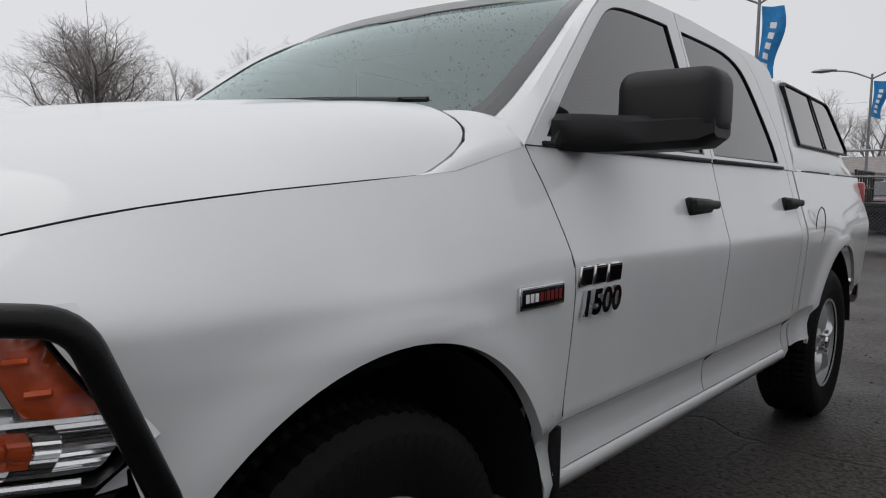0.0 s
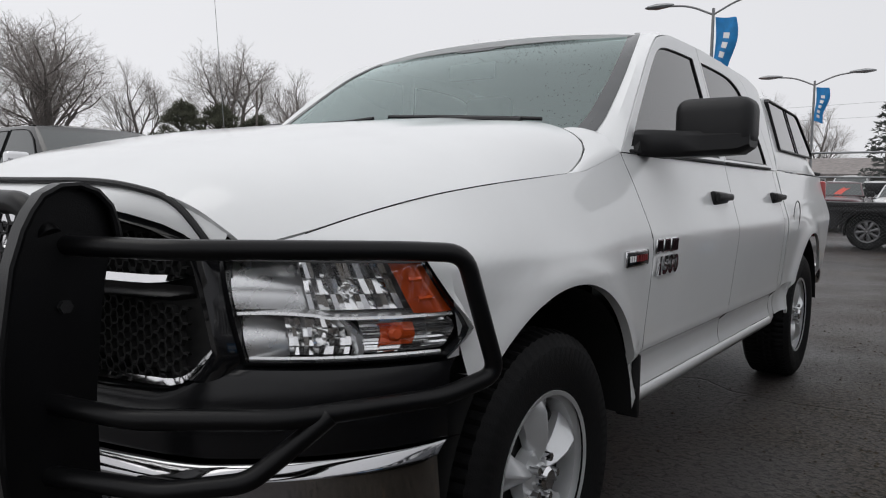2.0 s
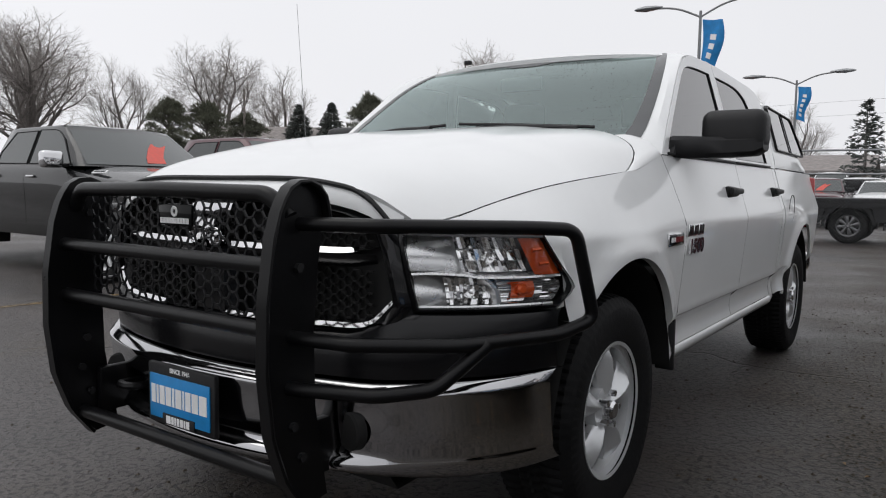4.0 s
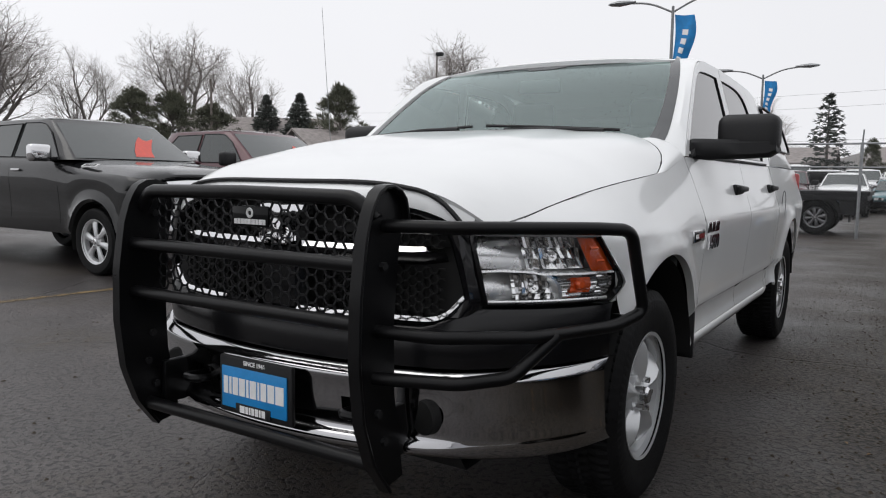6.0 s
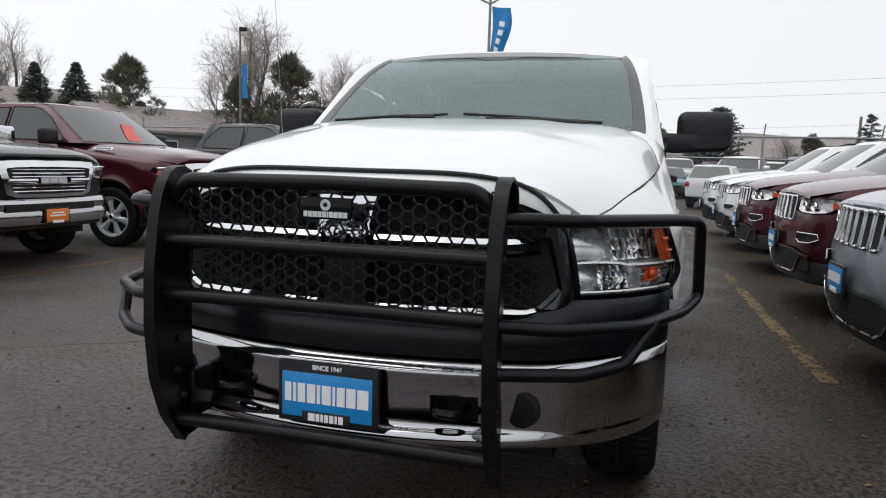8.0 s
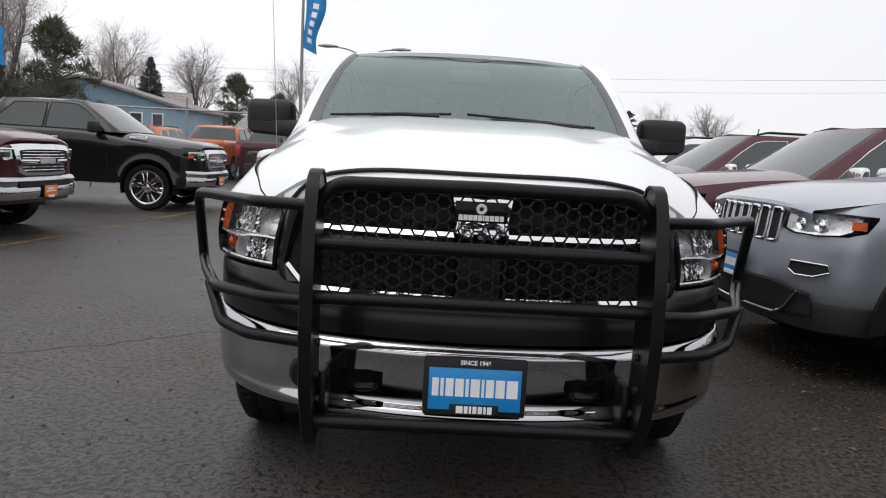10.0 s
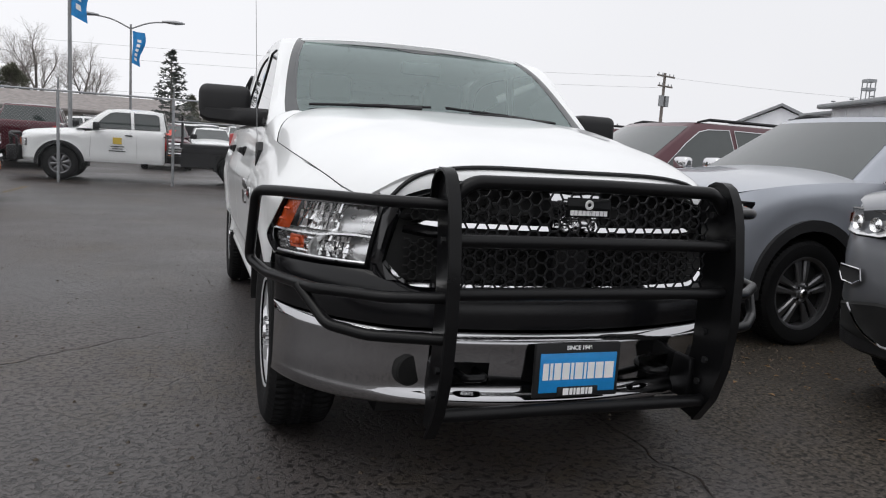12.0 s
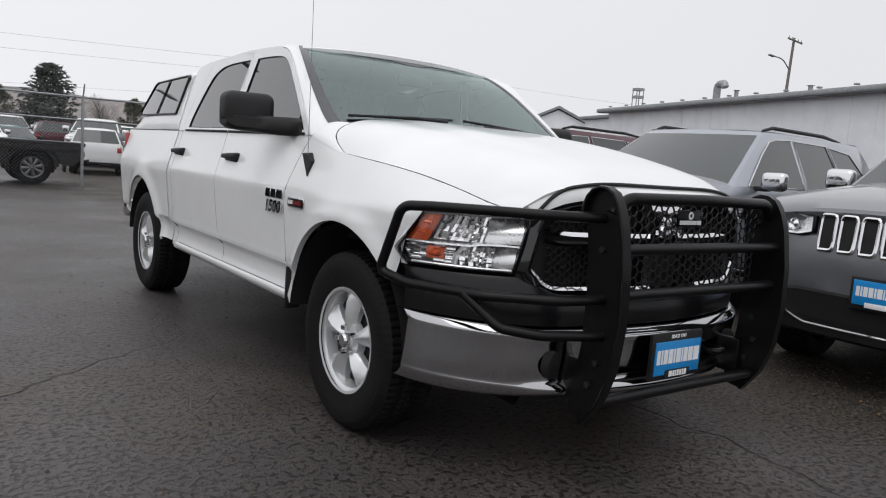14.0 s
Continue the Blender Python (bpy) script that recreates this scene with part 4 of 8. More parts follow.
bm = bmesh.new()
grid(bm, [[screen_point(-1 + i / 12, j / 14) for j in range(15)] for i in range(25)])
windscreen = part("windscreen", bm, "pane", truck, "clear pale green glass with raindrops", 38, (0, -1, 0.6))
windscreen.visible_shadow = False
bm = bmesh.new()
grid(bm, [[screen_point(-1 + i / 12, v) + Vector((0, -0.002, 0.0015)) for v in (0.965, 1.0)] for i in range(25)])
for s in (1, -1):
    grid(bm, [[screen_point(s * u, j / 14) + Vector((s * 0.0005, -0.002, 0.001)) for u in (1.0 - 0.018 - 0.03 * (1 - j / 14) ** 3, 1.0)] for j in range(15)])
part("windscreen_band", bm, "frit", windscreen, "dark printed border of the glass")
bm = bmesh.new()
grid(bm, [[screen_point(x, v + (0.05 if v < 0.95 and abs(x) > 0.12 else 0)) + Vector((0, -0.002, 0.0015)) for v in (0.87, 0.90, 0.985)] for x in (-0.19, -0.15, -0.10, 0.0, 0.10, 0.15, 0.19)])
part("sensor_patch", bm, "frit", windscreen)
rng = random.Random(4)
verts, faces_ = [], []
for k in range(3000):
    u, v = rng.uniform(-0.97, 0.97), rng.uniform(0.03, 0.94) ** 0.8
    if math.sin(u * 7.0 + 2.0 * math.sin(v * 5)) + math.sin(v * 9 + u * 3) + rng.gauss(0, 0.8) < -0.1:
        continue
    p = screen_point(u, v)
    du = (screen_point(u + 0.01, v) - p).normalized()
    dv = (screen_point(u, min(1, v + 0.01)) - p).normalized()
    nn = du.cross(dv).normalized()
    if nn.y > 0:
        nn = -nn
    r = rng.choice((0.0009, 0.0012, 0.0014, 0.0017, 0.0023))
    n0 = len(verts)
    for i in range(6):
        a = i * math.pi / 3
        verts.append(p + nn * 0.001 + du * r * math.cos(a) - du.cross(nn) * r * 1.25 * math.sin(a))
    verts.append(p + nn * (0.001 + r * 0.7))
    faces_ += [(n0 + i, n0 + (i + 1) % 6, n0 + 6) for i in range(6)]
tagged(part("rainwater", (verts, faces_), "water", windscreen), kind="stuff")
# wipers
for x0, x1, v0, v1 in ((0.58, 0.10, 0.12, 0.20), (-0.16, -0.60, 0.205, 0.16)):
    bm = bmesh.new()
    a, b = screen_point(x0 / 0.80, v0), screen_point(x1 / 0.80, v1)
    off = Vector((0, -0.022, 0.014))
    tube(bm, [a + off, a.lerp(b, 0.45) + off * 1.4, b + off], [0.013, 0.010, 0.006], 8)
    w = part("wiper", bm, "black", truck, "black wiper arm and blade")
    bm = bmesh.new()
    c = screen_point((x0 + 0.06) / 0.80, v0 + 0.03)
    d = screen_point((x1 - 0.12) / 0.80, v1 + 0.04 if v1 > v0 else 0.14)
    tube(bm, [c + off * 0.7, c.lerp(d, 0.5) + off * 0.8 + Vector((0, -0.012, 0)), d + off * 0.7], 0.0075, 6)
    part("wiper_blade", bm, "black", w)

# roof
bm = bmesh.new()
rows = []
for i in range(25):
    s = -1 + i / 12
    row = []
    for j in range(17):
        t = j / 16
        x_edge = 0.806 - 0.01 * t
        y0 = 1.19 - 0.110 * (1 - abs(s) ** 2.2)
        y = y0 + (2.58 - y0) * t
        crown = 0.036 * (1 - abs(s) ** 2.4)
        lift = 0.022 * math.sin(math.pi * min(1, t * 1.15)) - 0.02 * max(0, t - 0.8) / 0.2
        z = 1.850 + crown + lift * (1 - 0.6 * abs(s) ** 3)
        z -= 0.055 * max(0, (t - 0.35) / 0.65) ** 1.6
        if j == 0:
            z -= 0.010
        row.append((s * x_edge, y, z))
    rows.append([(row[0][0], row[0][1] + 0.004, row[0][2] - 0.026)] + row[:1] + [tuple(Vector(row[0]).lerp(Vector(row[1]), 0.3) + Vector((0, 0, 0.005)))] + row[1:] + [(row[-1][0], 2.64, row[-1][2] - 0.03), (row[-1][0], 2.66, 1.70)])
e0 = [(p[0] * 1.004, p[1], p[2] - 0.016) for p in rows[0]]
e1 = [(p[0] * 1.004, p[1], p[2] - 0.016) for p in rows[-1]]
grid(bm, [e0] + rows + [e1])
part("roof", bm, "white", truck, "", 40)
bm = bmesh.new()
grid(bm, [[(x, 2.66, z) for z in (1.34, 1.42, 1.72, 1.78)] for x in (-0.8, -0.5, 0.5, 0.8)], skip=lambda i, j: i == 1 and j == 1)
part("cab_back", bm, "white", truck)

# inside of the cab
bm = bmesh.new()
grid(bm, [[(x, 0.46, 1.33), (x, 0.55, 1.355), (x, 0.80, 1.33), (x, 0.88, 1.24), (x, 0.86, 0.9)] for x in (-0.86, -0.4, 0.0, 0.4, 0.86)])
part("dashboard", bm, "trim", truck, "", 50)
bm = bmesh.new()
box(bm, (0, 1.6, 0.78), (1.72, 1.95, 0.05))
part("cab_floor", bm, "trim", truck)
bm = bmesh.new()
tube(bm, [(0.40 + 0.19 * math.cos(a), 0.98 + 0.06 * math.sin(a), 1.22 + 0.18 * math.sin(a)) for a in [2 * math.pi * k / 28 for k in range(28)]], 0.016, 8, False, True)
part("steering_wheel", bm, "trim", truck)
for x in (0.40, -0.40):
    bm = bmesh.new()
    box(bm, (x, 1.40, 0.95), (0.52, 0.52, 0.16), 0.06, 3)
    box(bm, (x, 1.68, 1.25), (0.50, 0.14, 0.62), 0.06, 3, pose(0, 0, 0, -14, 0, 0))
    st = part("front_seat", bm, "seat", truck, "grey cloth front seat")
    bm = bmesh.new()
    box(bm, (x, 1.76, 1.635), (0.28, 0.11, 0.19), 0.045, 3)
    part("headrest", bm, "seat", st)
bm = bmesh.new()
box(bm, (0, 2.30, 0.95), (1.5, 0.5, 0.16), 0.06, 3)
box(bm, (0, 2.50, 1.25), (1.5, 0.14, 0.6), 0.05, 3)
part("rear_bench", bm, "seat", truck)
bm = bmesh.new()
box(bm, (0, 1.00, 1.735), (0.25, 0.03, 0.075), 0.02, 2)
part("rear_view_mirror", bm, "trim", truck)

# bed cap
CAP_TOP = [(2.70, 1.790), (3.2, 1.788), (3.6, 1.778), (3.76, 1.768), (3.86, 1.738), (4.05, 1.600), (4.25, 1.440), (4.36, 1.360)]
bm = bmesh.new()
rows = []
for j in range(29):
    t = j / 28
    y = 2.735 + 1.615 * t
    fr = min(1, t / 0.05)
    bk = max(0, (t - 0.86) / 0.14)
    top = ipl(y, CAP_TOP) - 0.02 * (1 - fr)
    sec = []
    for x, z in ((0.928, 1.345), (0.924, 1.40), (0.905, 1.46), (0.85, 1.70), (0.825, 1.78)):
        zz = 1.345 + (z - 1.345) * (top - 1.345) / 0.455
        sec.append((x - 0.02 * bk - ipl(y, REAR_TAPER), y, zz))
    for s in (0.90, 0.78, 0.6, 0.35, 0.0):
        sec.append((0.825 * s - 0.02 * bk * s - ipl(y, REAR_TAPER) * s, y, top + 0.045 * (1 - s * s)))
    rows.append([(p[0], p[1], p[2]) for p in sec] + [(-p[0], p[1], p[2]) for p in reversed(sec[:-1])])
grid(bm, [[(p[0] * 0.94, p[1] + 0.0, p[2] - 0.03 if p[2] > 1.4 else p[2]) for p in rows[0]]] + rows)
cap = part("bed_cap", bm, "white", truck, "white fibreglass bed cap with sliding side window", 40)
for side in (1, -1):
    def cap_x(z, y):
        return 0.917 - (z - 1.42) * 0.23 - ipl(y, REAR_TAPER)
    q = [(2.88, 1.463), (2.77, 1.735), (2.80, 1.755), (3.70, 1.742), (3.77, 1.722), (4.08, 1.49), (4.04, 1.462)]
    bm = bmesh.new()
    inn = [(y + (3.5 - y) * 0.016, z + (1.62 - z) * 0.055) for y, z in q]
    grid(bm, [[(side * (cap_x(z, y) - 0.01), y, z) for y, z in q], [(side * (cap_x(z, y) + 0.012), y, z) for y, z in q], [(side * (cap_x(z, y) + 0.012), y, z) for y, z in inn], [(side * (cap_x(z, y) - 0.0), y, z) for y, z in inn]], True)
    wf = part("cap_window", bm, "black", cap, "black framed sliding window", 50)
    bm = bmesh.new()
    face(bm, [(side * (cap_x(z, y) + 0.003), y, z) for y, z in inn])
    part("pane", bm, "tint", wf, "", 38, (side, 0, 0))
    bm = bmesh.new()
    tube(bm, [(side * (cap_x(1.745, 3.3) + 0.008), 3.30, 1.745), (side * (cap_x(1.466, 3.48) + 0.008), 3.48, 1.466)], 0.005, 6)
    part("window_bar", bm, "black", wf)
bm = bmesh.new()
box(bm, (0, 3.57, 1.338), (1.74, 1.66, 0.008))
part("cap_seal", bm, "black", truck)
# tailgate, bumper, lamps, chassis
bm = bmesh.new()
box(bm, (0, 4.35, 0.98), (1.56, 0.05, 0.66), 0.02)
part("tailgate", bm, "white", truck)
for side in (1, -1):
    bm = bmesh.new()
    box(bm, (side * 0.860, 4.365, 1.10), (0.13, 0.05, 0.42), 0.02)
    part("tail_lamp", bm, "red", truck, "red tail lamp")
bm = bmesh.new()
box(bm, (0, 4.47, 0.60), (1.80, 0.14, 0.16), 0.04)
part("rear_bumper", bm, "chrome", truck)
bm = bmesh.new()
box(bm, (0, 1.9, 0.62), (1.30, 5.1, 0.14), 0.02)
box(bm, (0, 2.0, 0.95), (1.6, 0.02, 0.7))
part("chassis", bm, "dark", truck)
# unseen dark sheet, added to keep sky light out from under the nose
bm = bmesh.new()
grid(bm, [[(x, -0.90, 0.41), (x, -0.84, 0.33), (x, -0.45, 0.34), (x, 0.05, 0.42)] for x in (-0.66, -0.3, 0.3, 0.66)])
part("under_nose_blocker", bm, "dark", truck)
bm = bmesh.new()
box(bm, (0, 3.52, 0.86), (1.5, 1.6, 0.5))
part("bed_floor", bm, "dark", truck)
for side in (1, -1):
    # near-black backing sheets put shade behind the panel gaps
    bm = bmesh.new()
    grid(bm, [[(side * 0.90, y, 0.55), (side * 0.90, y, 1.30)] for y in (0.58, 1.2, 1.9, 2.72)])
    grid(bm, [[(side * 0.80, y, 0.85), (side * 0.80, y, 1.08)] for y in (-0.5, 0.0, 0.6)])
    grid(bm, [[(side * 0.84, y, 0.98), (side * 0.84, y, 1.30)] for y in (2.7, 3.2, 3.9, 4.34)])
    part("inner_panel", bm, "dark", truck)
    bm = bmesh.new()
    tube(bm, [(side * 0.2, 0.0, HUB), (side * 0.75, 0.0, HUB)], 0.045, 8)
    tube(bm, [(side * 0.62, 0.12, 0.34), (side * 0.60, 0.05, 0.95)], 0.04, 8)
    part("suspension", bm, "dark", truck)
for side in (1, -1):
    for y, wx in ((0.0, 0.835), (REAR, 0.812)):
        wheel(truck, side * wx, y, HUB, HUB, 0.236, 0.275, 5, 0.128, "alloy", False, 5)
# aerial
bm = bmesh.new()
prism(bm, [(-0.972, 0.40, 1.135), (-0.965, 0.475, 1.245), (-0.955, 0.425, 1.25), (-0.962, 0.385, 1.21)], (-0.022, 0, 0))
aer = part("aerial", bm, "black", truck, "thin black mast aerial on a black base")
bm = bmesh.new()
tube(bm, [(-0.985, 0.415, 1.24), (-1.02, 0.37, 2.15)], [0.0020, 0.0010], 6)
part("mast", bm, "pole", aer)


# ---- front of the white pickup ----
def nose_y(x):
    """Plan curve of the nose: forward in the middle, swept back at the corners."""
    a = abs(x)
    if a < 0.68:
        return -0.985 + 0.27 * a * a
    return ipl(a, [(0.68, -0.860), (0.78, -0.790), (0.86, -0.715), (0.93, -0.620), (0.975, -0.52), (1.0, -0.42)])


# white header under the bonnet lip
bm = bmesh.new()
rows = []
for i in range(31):
    x = -0.68 + 1.36 * i / 30
    s = abs(x) / 0.68
    yy = bonnet_front(x / 0.70)
    zt = bonnet_z(x, yy) - 0.016
    zb = zt - 0.045 - 0.015 * s ** 3
    y = nose_y(x)
    rows.append([(x, yy + 0.035, zt + 0.004), (x, yy + 0.004, zt), (x, (yy + y) / 2 - 0.004, (zt + zb) / 2 + 0.006), (x, y + 0.002, zb), (x, y + 0.05, zb - 0.01)])
grid(bm, rows)
part("header_panel", bm, "white", truck)
# black tube on the header draws the dark rubber gap under the bonnet lip
bm = bmesh.new()
lip = []
for i in range(61):
    x = -0.665 + 1.33 * i / 60
    f = min(60, max(0, (x + 0.68) / 1.36 * 30))
    k = min(29, int(f))
    row = [Vector(a).lerp(Vector(b), f - k) for a, b in zip(rows[k], rows[k + 1])]
    t = max(0.0, (abs(x) - 0.50) / 0.165) ** 1.8 * 2
    p = row[1].lerp(row[2], t) if t < 1 else row[2].lerp(row[3], t - 1)
    lip.append(p + Vector((0, -0.004, 0.006)))
tube(bm, lip, 0.0075, 8)
part("bonnet_lip_line", bm, "black", truck, "black line for the dark rubber gap along the bonnet lip")

# grille: chrome surround, black honeycomb, bright strips
half = [(0.0, 1.165), (0.40, 1.155), (0.54, 1.125), (0.61, 1.10), (0.652, 1.05), (0.672, 0.97), (0.688, 0.90), (0.682, 0.86), (0.61, 0.776), (0.40, 0.766), (0.0, 0.763)]
inn = [(0.0, 1.145), (0.40, 1.132), (0.51, 1.110), (0.575, 1.085), (0.602, 1.06), (0.615, 1.03), (0.642, 0.93), (0.655, 0.872), (0.588, 0.806), (0.40, 0.798), (0.0, 0.797)]


def mirror_loop(h):
    return list(h) + [(-x, z) for x, z in reversed(h[1:-1])]


def ring_points(h, d, scale=1.0):
    return [(x, nose_y(x) + d, z) for x, z in mirror_loop(h)]


bm = bmesh.new()
mid = [((a[0] + b[0]) / 2, (a[1] + b[1]) / 2) for a, b in zip(half, inn)]
grid(bm, [ring_points(half, 0.05), ring_points(half, 0.015), ring_points(mid, -0.012), ring_points(inn, 0.008), ring_points(inn, 0.10)], True)
gr = part("grille", bm, "black_paint", truck, "black grille with chrome trim behind the guard", 40)
# flat near-black sheet paints the shade behind the grille
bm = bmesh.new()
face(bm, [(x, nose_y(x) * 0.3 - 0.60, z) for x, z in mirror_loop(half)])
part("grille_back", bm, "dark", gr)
bm = bmesh.new()
rows = []
for i in range(33):
    x = -0.614 + 1.228 * i / 32
    y = nose_y(x)
    e = max(0.0, (abs(x) - 0.48) / 0.134)
    z0, z1 = 1.004 + 0.022 * e ** 2, 1.020 + 0.012 * e ** 2
    rows.append([(x, y + 0.03, z0 - 0.002), (x, y + 0.004, z0), (x, y + 0.016, z1), (x, y + 0.10, z1 + 0.006)])
grid(bm, rows)
part("bright_strip", bm, "chrome", gr)
for side in (1, -1):
    bm = bmesh.new()
    pts = rounded([(0.09, 0, 0.803), (0.565, 0, 0.803), (0.605, 0, 0.816), (0.659, 0, 0.876)], 0.05, 4)
    line = resample(pts, 26)
    rows = []
    for i, p in enumerate(line):
        d = (line[min(i + 1, 25)] - line[max(i - 1, 0)]).normalized()
        n = Vector((-d.z, 0, d.x))
        a, b, c = p - n * 0.008, p + n * 0.005, p + n * 0.012
        rows.append([(side * a.x, nose_y(a.x) + 0.03, a.z), (side * a.x, nose_y(a.x) - 0.010, a.z), (side * b.x, nose_y(b.x) - 0.001, b.z), (side * c.x, nose_y(c.x) + 0.09, c.z)])
    grid(bm, rows)
    part("bright_strip", bm, "chrome", gr)
    bm = bmesh.new()
    grid(bm, [[(side * x, nose_y(x) + d, z) for z, d in ((0.962, 0.05), (0.978, 0.024), (1.003, 0.012))] for x in (0.09, 0.2, 0.3, 0.4, 0.5, 0.56, 0.60)])
    part("cross_bar", bm, "cover", gr)
    bm = bmesh.new()
    rows = []
    for z, xa, xb in ((1.090, 0.606, 0.664), (1.04, 0.624, 0.678), (0.98, 0.640, 0.690), (0.92, 0.654, 0.702), (0.875, 0.664, 0.708), (0.840, 0.640, 0.704), (0.815, 0.612, 0.690)):
        rows.append([(side * xa, nose_y(xa) + 0.03, z), (side * (xa + 0.006), nose_y(xa) - 0.014, z), (side * (xa + xb) / 2, nose_y((xa + xb) / 2) - 0.024, z), (side * (xb - 0.008), nose_y(xb) - 0.016, z), (side * xb, nose_y(xb) + 0.02, z)])
    grid(bm, rows)
    part("side_trim", bm, "gloss", gr, "gloss black side trim of the grille", 50)
bm = bmesh.new()
rows = []
for z, w, d in ((1.160, 0.112, 0.034), (1.13, 0.106, 0.020), (1.09, 0.098, 0.010), (1.05, 0.090, 0.002), (1.02, 0.098, -0.004)):
    rows.append([(-w, nose_y(0) + d + 0.05, z), (-w * 0.92, nose_y(0) + d, z), (-w * 0.5, nose_y(0) + d - 0.008, z), (0, nose_y(0) + d - 0.002, z), (w * 0.5, nose_y(0) + d - 0.008, z), (w * 0.92, nose_y(0) + d, z), (w, nose_y(0) + d + 0.05, z)])
grid(bm, rows)
part("centre_bar", bm, "chrome", gr)
bm = bmesh.new()
grid(bm, [[(x, nose_y(0) + (0.05 if abs(x) > 0.07 else 0.01), z) for x in (-0.085, -0.07, 0.07, 0.085)] for z in (0.995, 0.93, 0.80)])
part("centre_bar", bm, "cover", gr)
bm = bmesh.new()
for s in (1, -1):
    tube(bm, rounded([(0, -0.99, 1.045), (s * 0.035, -0.995, 1.058), (s * 0.065, -0.995, 1.04), (s * 0.055, -0.992, 1.01), (s * 0.03, -0.99, 1.015)], 0.015), 0.009, 8)
box(bm, (0, -0.993, 1.025), (0.03, 0.015, 0.05), 0.008)
part("emblem", bm, "chrome", gr, "plain chrome emblem")


def hexes(bm, x0, x1, z0, z1, size, y, r, depth):
    """Honeycomb of thin strips, flat sides up, between the limits."""
    done = set()
    w, h = 1.5 * size, math.sqrt(3) * size
    for i in range(int((x1 - x0) / w) + 2):
        for j in range(int((z1 - z0) / h) + 2):
            cx = x0 + w * i
            cz = z0 + h * (j + 0.5 * (i % 2))
            c = [(cx + size * math.cos(math.pi / 3 * k), cz + size * math.sin(math.pi / 3 * k)) for k in range(6)]
            for p, q in zip(c, c[1:] + c[:1]):
                key = tuple(sorted(((round(p[0], 3), round(p[1], 3)), (round(q[0], 3), round(q[1], 3)))))
                if key in done or min(p[0], q[0]) < x0 - 1e-6 or max(p[0], q[0]) > x1 or min(p[1], q[1]) < z0 - 1e-6 or max(p[1], q[1]) > z1:
                    continue
                done.add(key)
                d = Vector((q[0] - p[0], 0, q[1] - p[1])).normalized()
                n = Vector((-d.z, 0, d.x)) * r
                A, B = Vector((p[0], y, p[1])) - d * r * 0.5, Vector((q[0], y, q[1])) + d * r * 0.5
                e = Vector((0, depth, 0))
                v = [bm.verts.new(u) for u in (A - n, B - n, B + n, A + n, A - n + e, B - n + e, B + n + e, A + n + e)]
                for f in ((0, 1, 2, 3), (4, 7, 6, 5), (0, 4, 5, 1), (3, 2, 6, 7)):
                    bm.faces.new([v[k] for k in f])


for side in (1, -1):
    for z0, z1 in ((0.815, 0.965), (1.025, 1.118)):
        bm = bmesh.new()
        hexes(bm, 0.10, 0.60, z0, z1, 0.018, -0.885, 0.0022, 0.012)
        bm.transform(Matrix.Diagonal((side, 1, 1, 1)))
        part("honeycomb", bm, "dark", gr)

# headlamps
LAMP = [(0.62, -0.892), (0.683, -0.858), (0.78, -0.792), (0.86, -0.725), (0.93, -0.635), (0.98, -0.552), (1.008, -0.484), (1.016, -0.45)]
OUTER = [(-0.15, 0.985), (0.0, 0.994), (0.1, 1.004), (0.27, 1.010), (0.6, 0.992), (1.0, 0.968), (1.2, 0.955)]


def lamp_point(u, v, d=0.0):
    """u from the grille outwards, v upwards, d inwards."""
    x0 = 0.68 + 0.04 * (1 - v)
    x = x0 + (ipl(v, OUTER) - x0) * u
    slope = (ipl(x + 0.01, LAMP) - ipl(x - 0.01, LAMP)) / 0.02
    n = Vector((slope, -1, 0)).normalized()
    bulge = 0.012 * math.sin(math.pi * min(1, max(0, v))) * (1 - 0.6 * u)
    return Vector((x, ipl(x, LAMP), 0.855 + 0.005 * u + (0.207 - 0.011 * u) * v)) + n * (bulge - d)


def facets(bm, u0, u1, v0, v1, nu, nv, d, amp, rng, jitter=0.004):
    """Small mirrors in flutes, tilted by turns to the sky and the ground."""
    for i in range(nu):
        for j in range(nv):
            a, b = u0 + (u1 - u0) * i / nu, u0 + (u1 - u0) * (i + 1) / nu
            p, q = v0 + (v1 - v0) * j / nv, v0 + (v1 - v0) * (j + 1) / nv
            e = [rng.uniform(-jitter, jitter) for _ in range(3)]
            tip = amp * (0.1 + math.sin(1.9 * i + 0.7 * j)) + e[2]
            face(bm, [lamp_point(a, p, d + e[0]), lamp_point(b, p, d + e[1]), lamp_point(b, q, d + tip + e[1]), lamp_point(a, q, d + tip + e[0])])


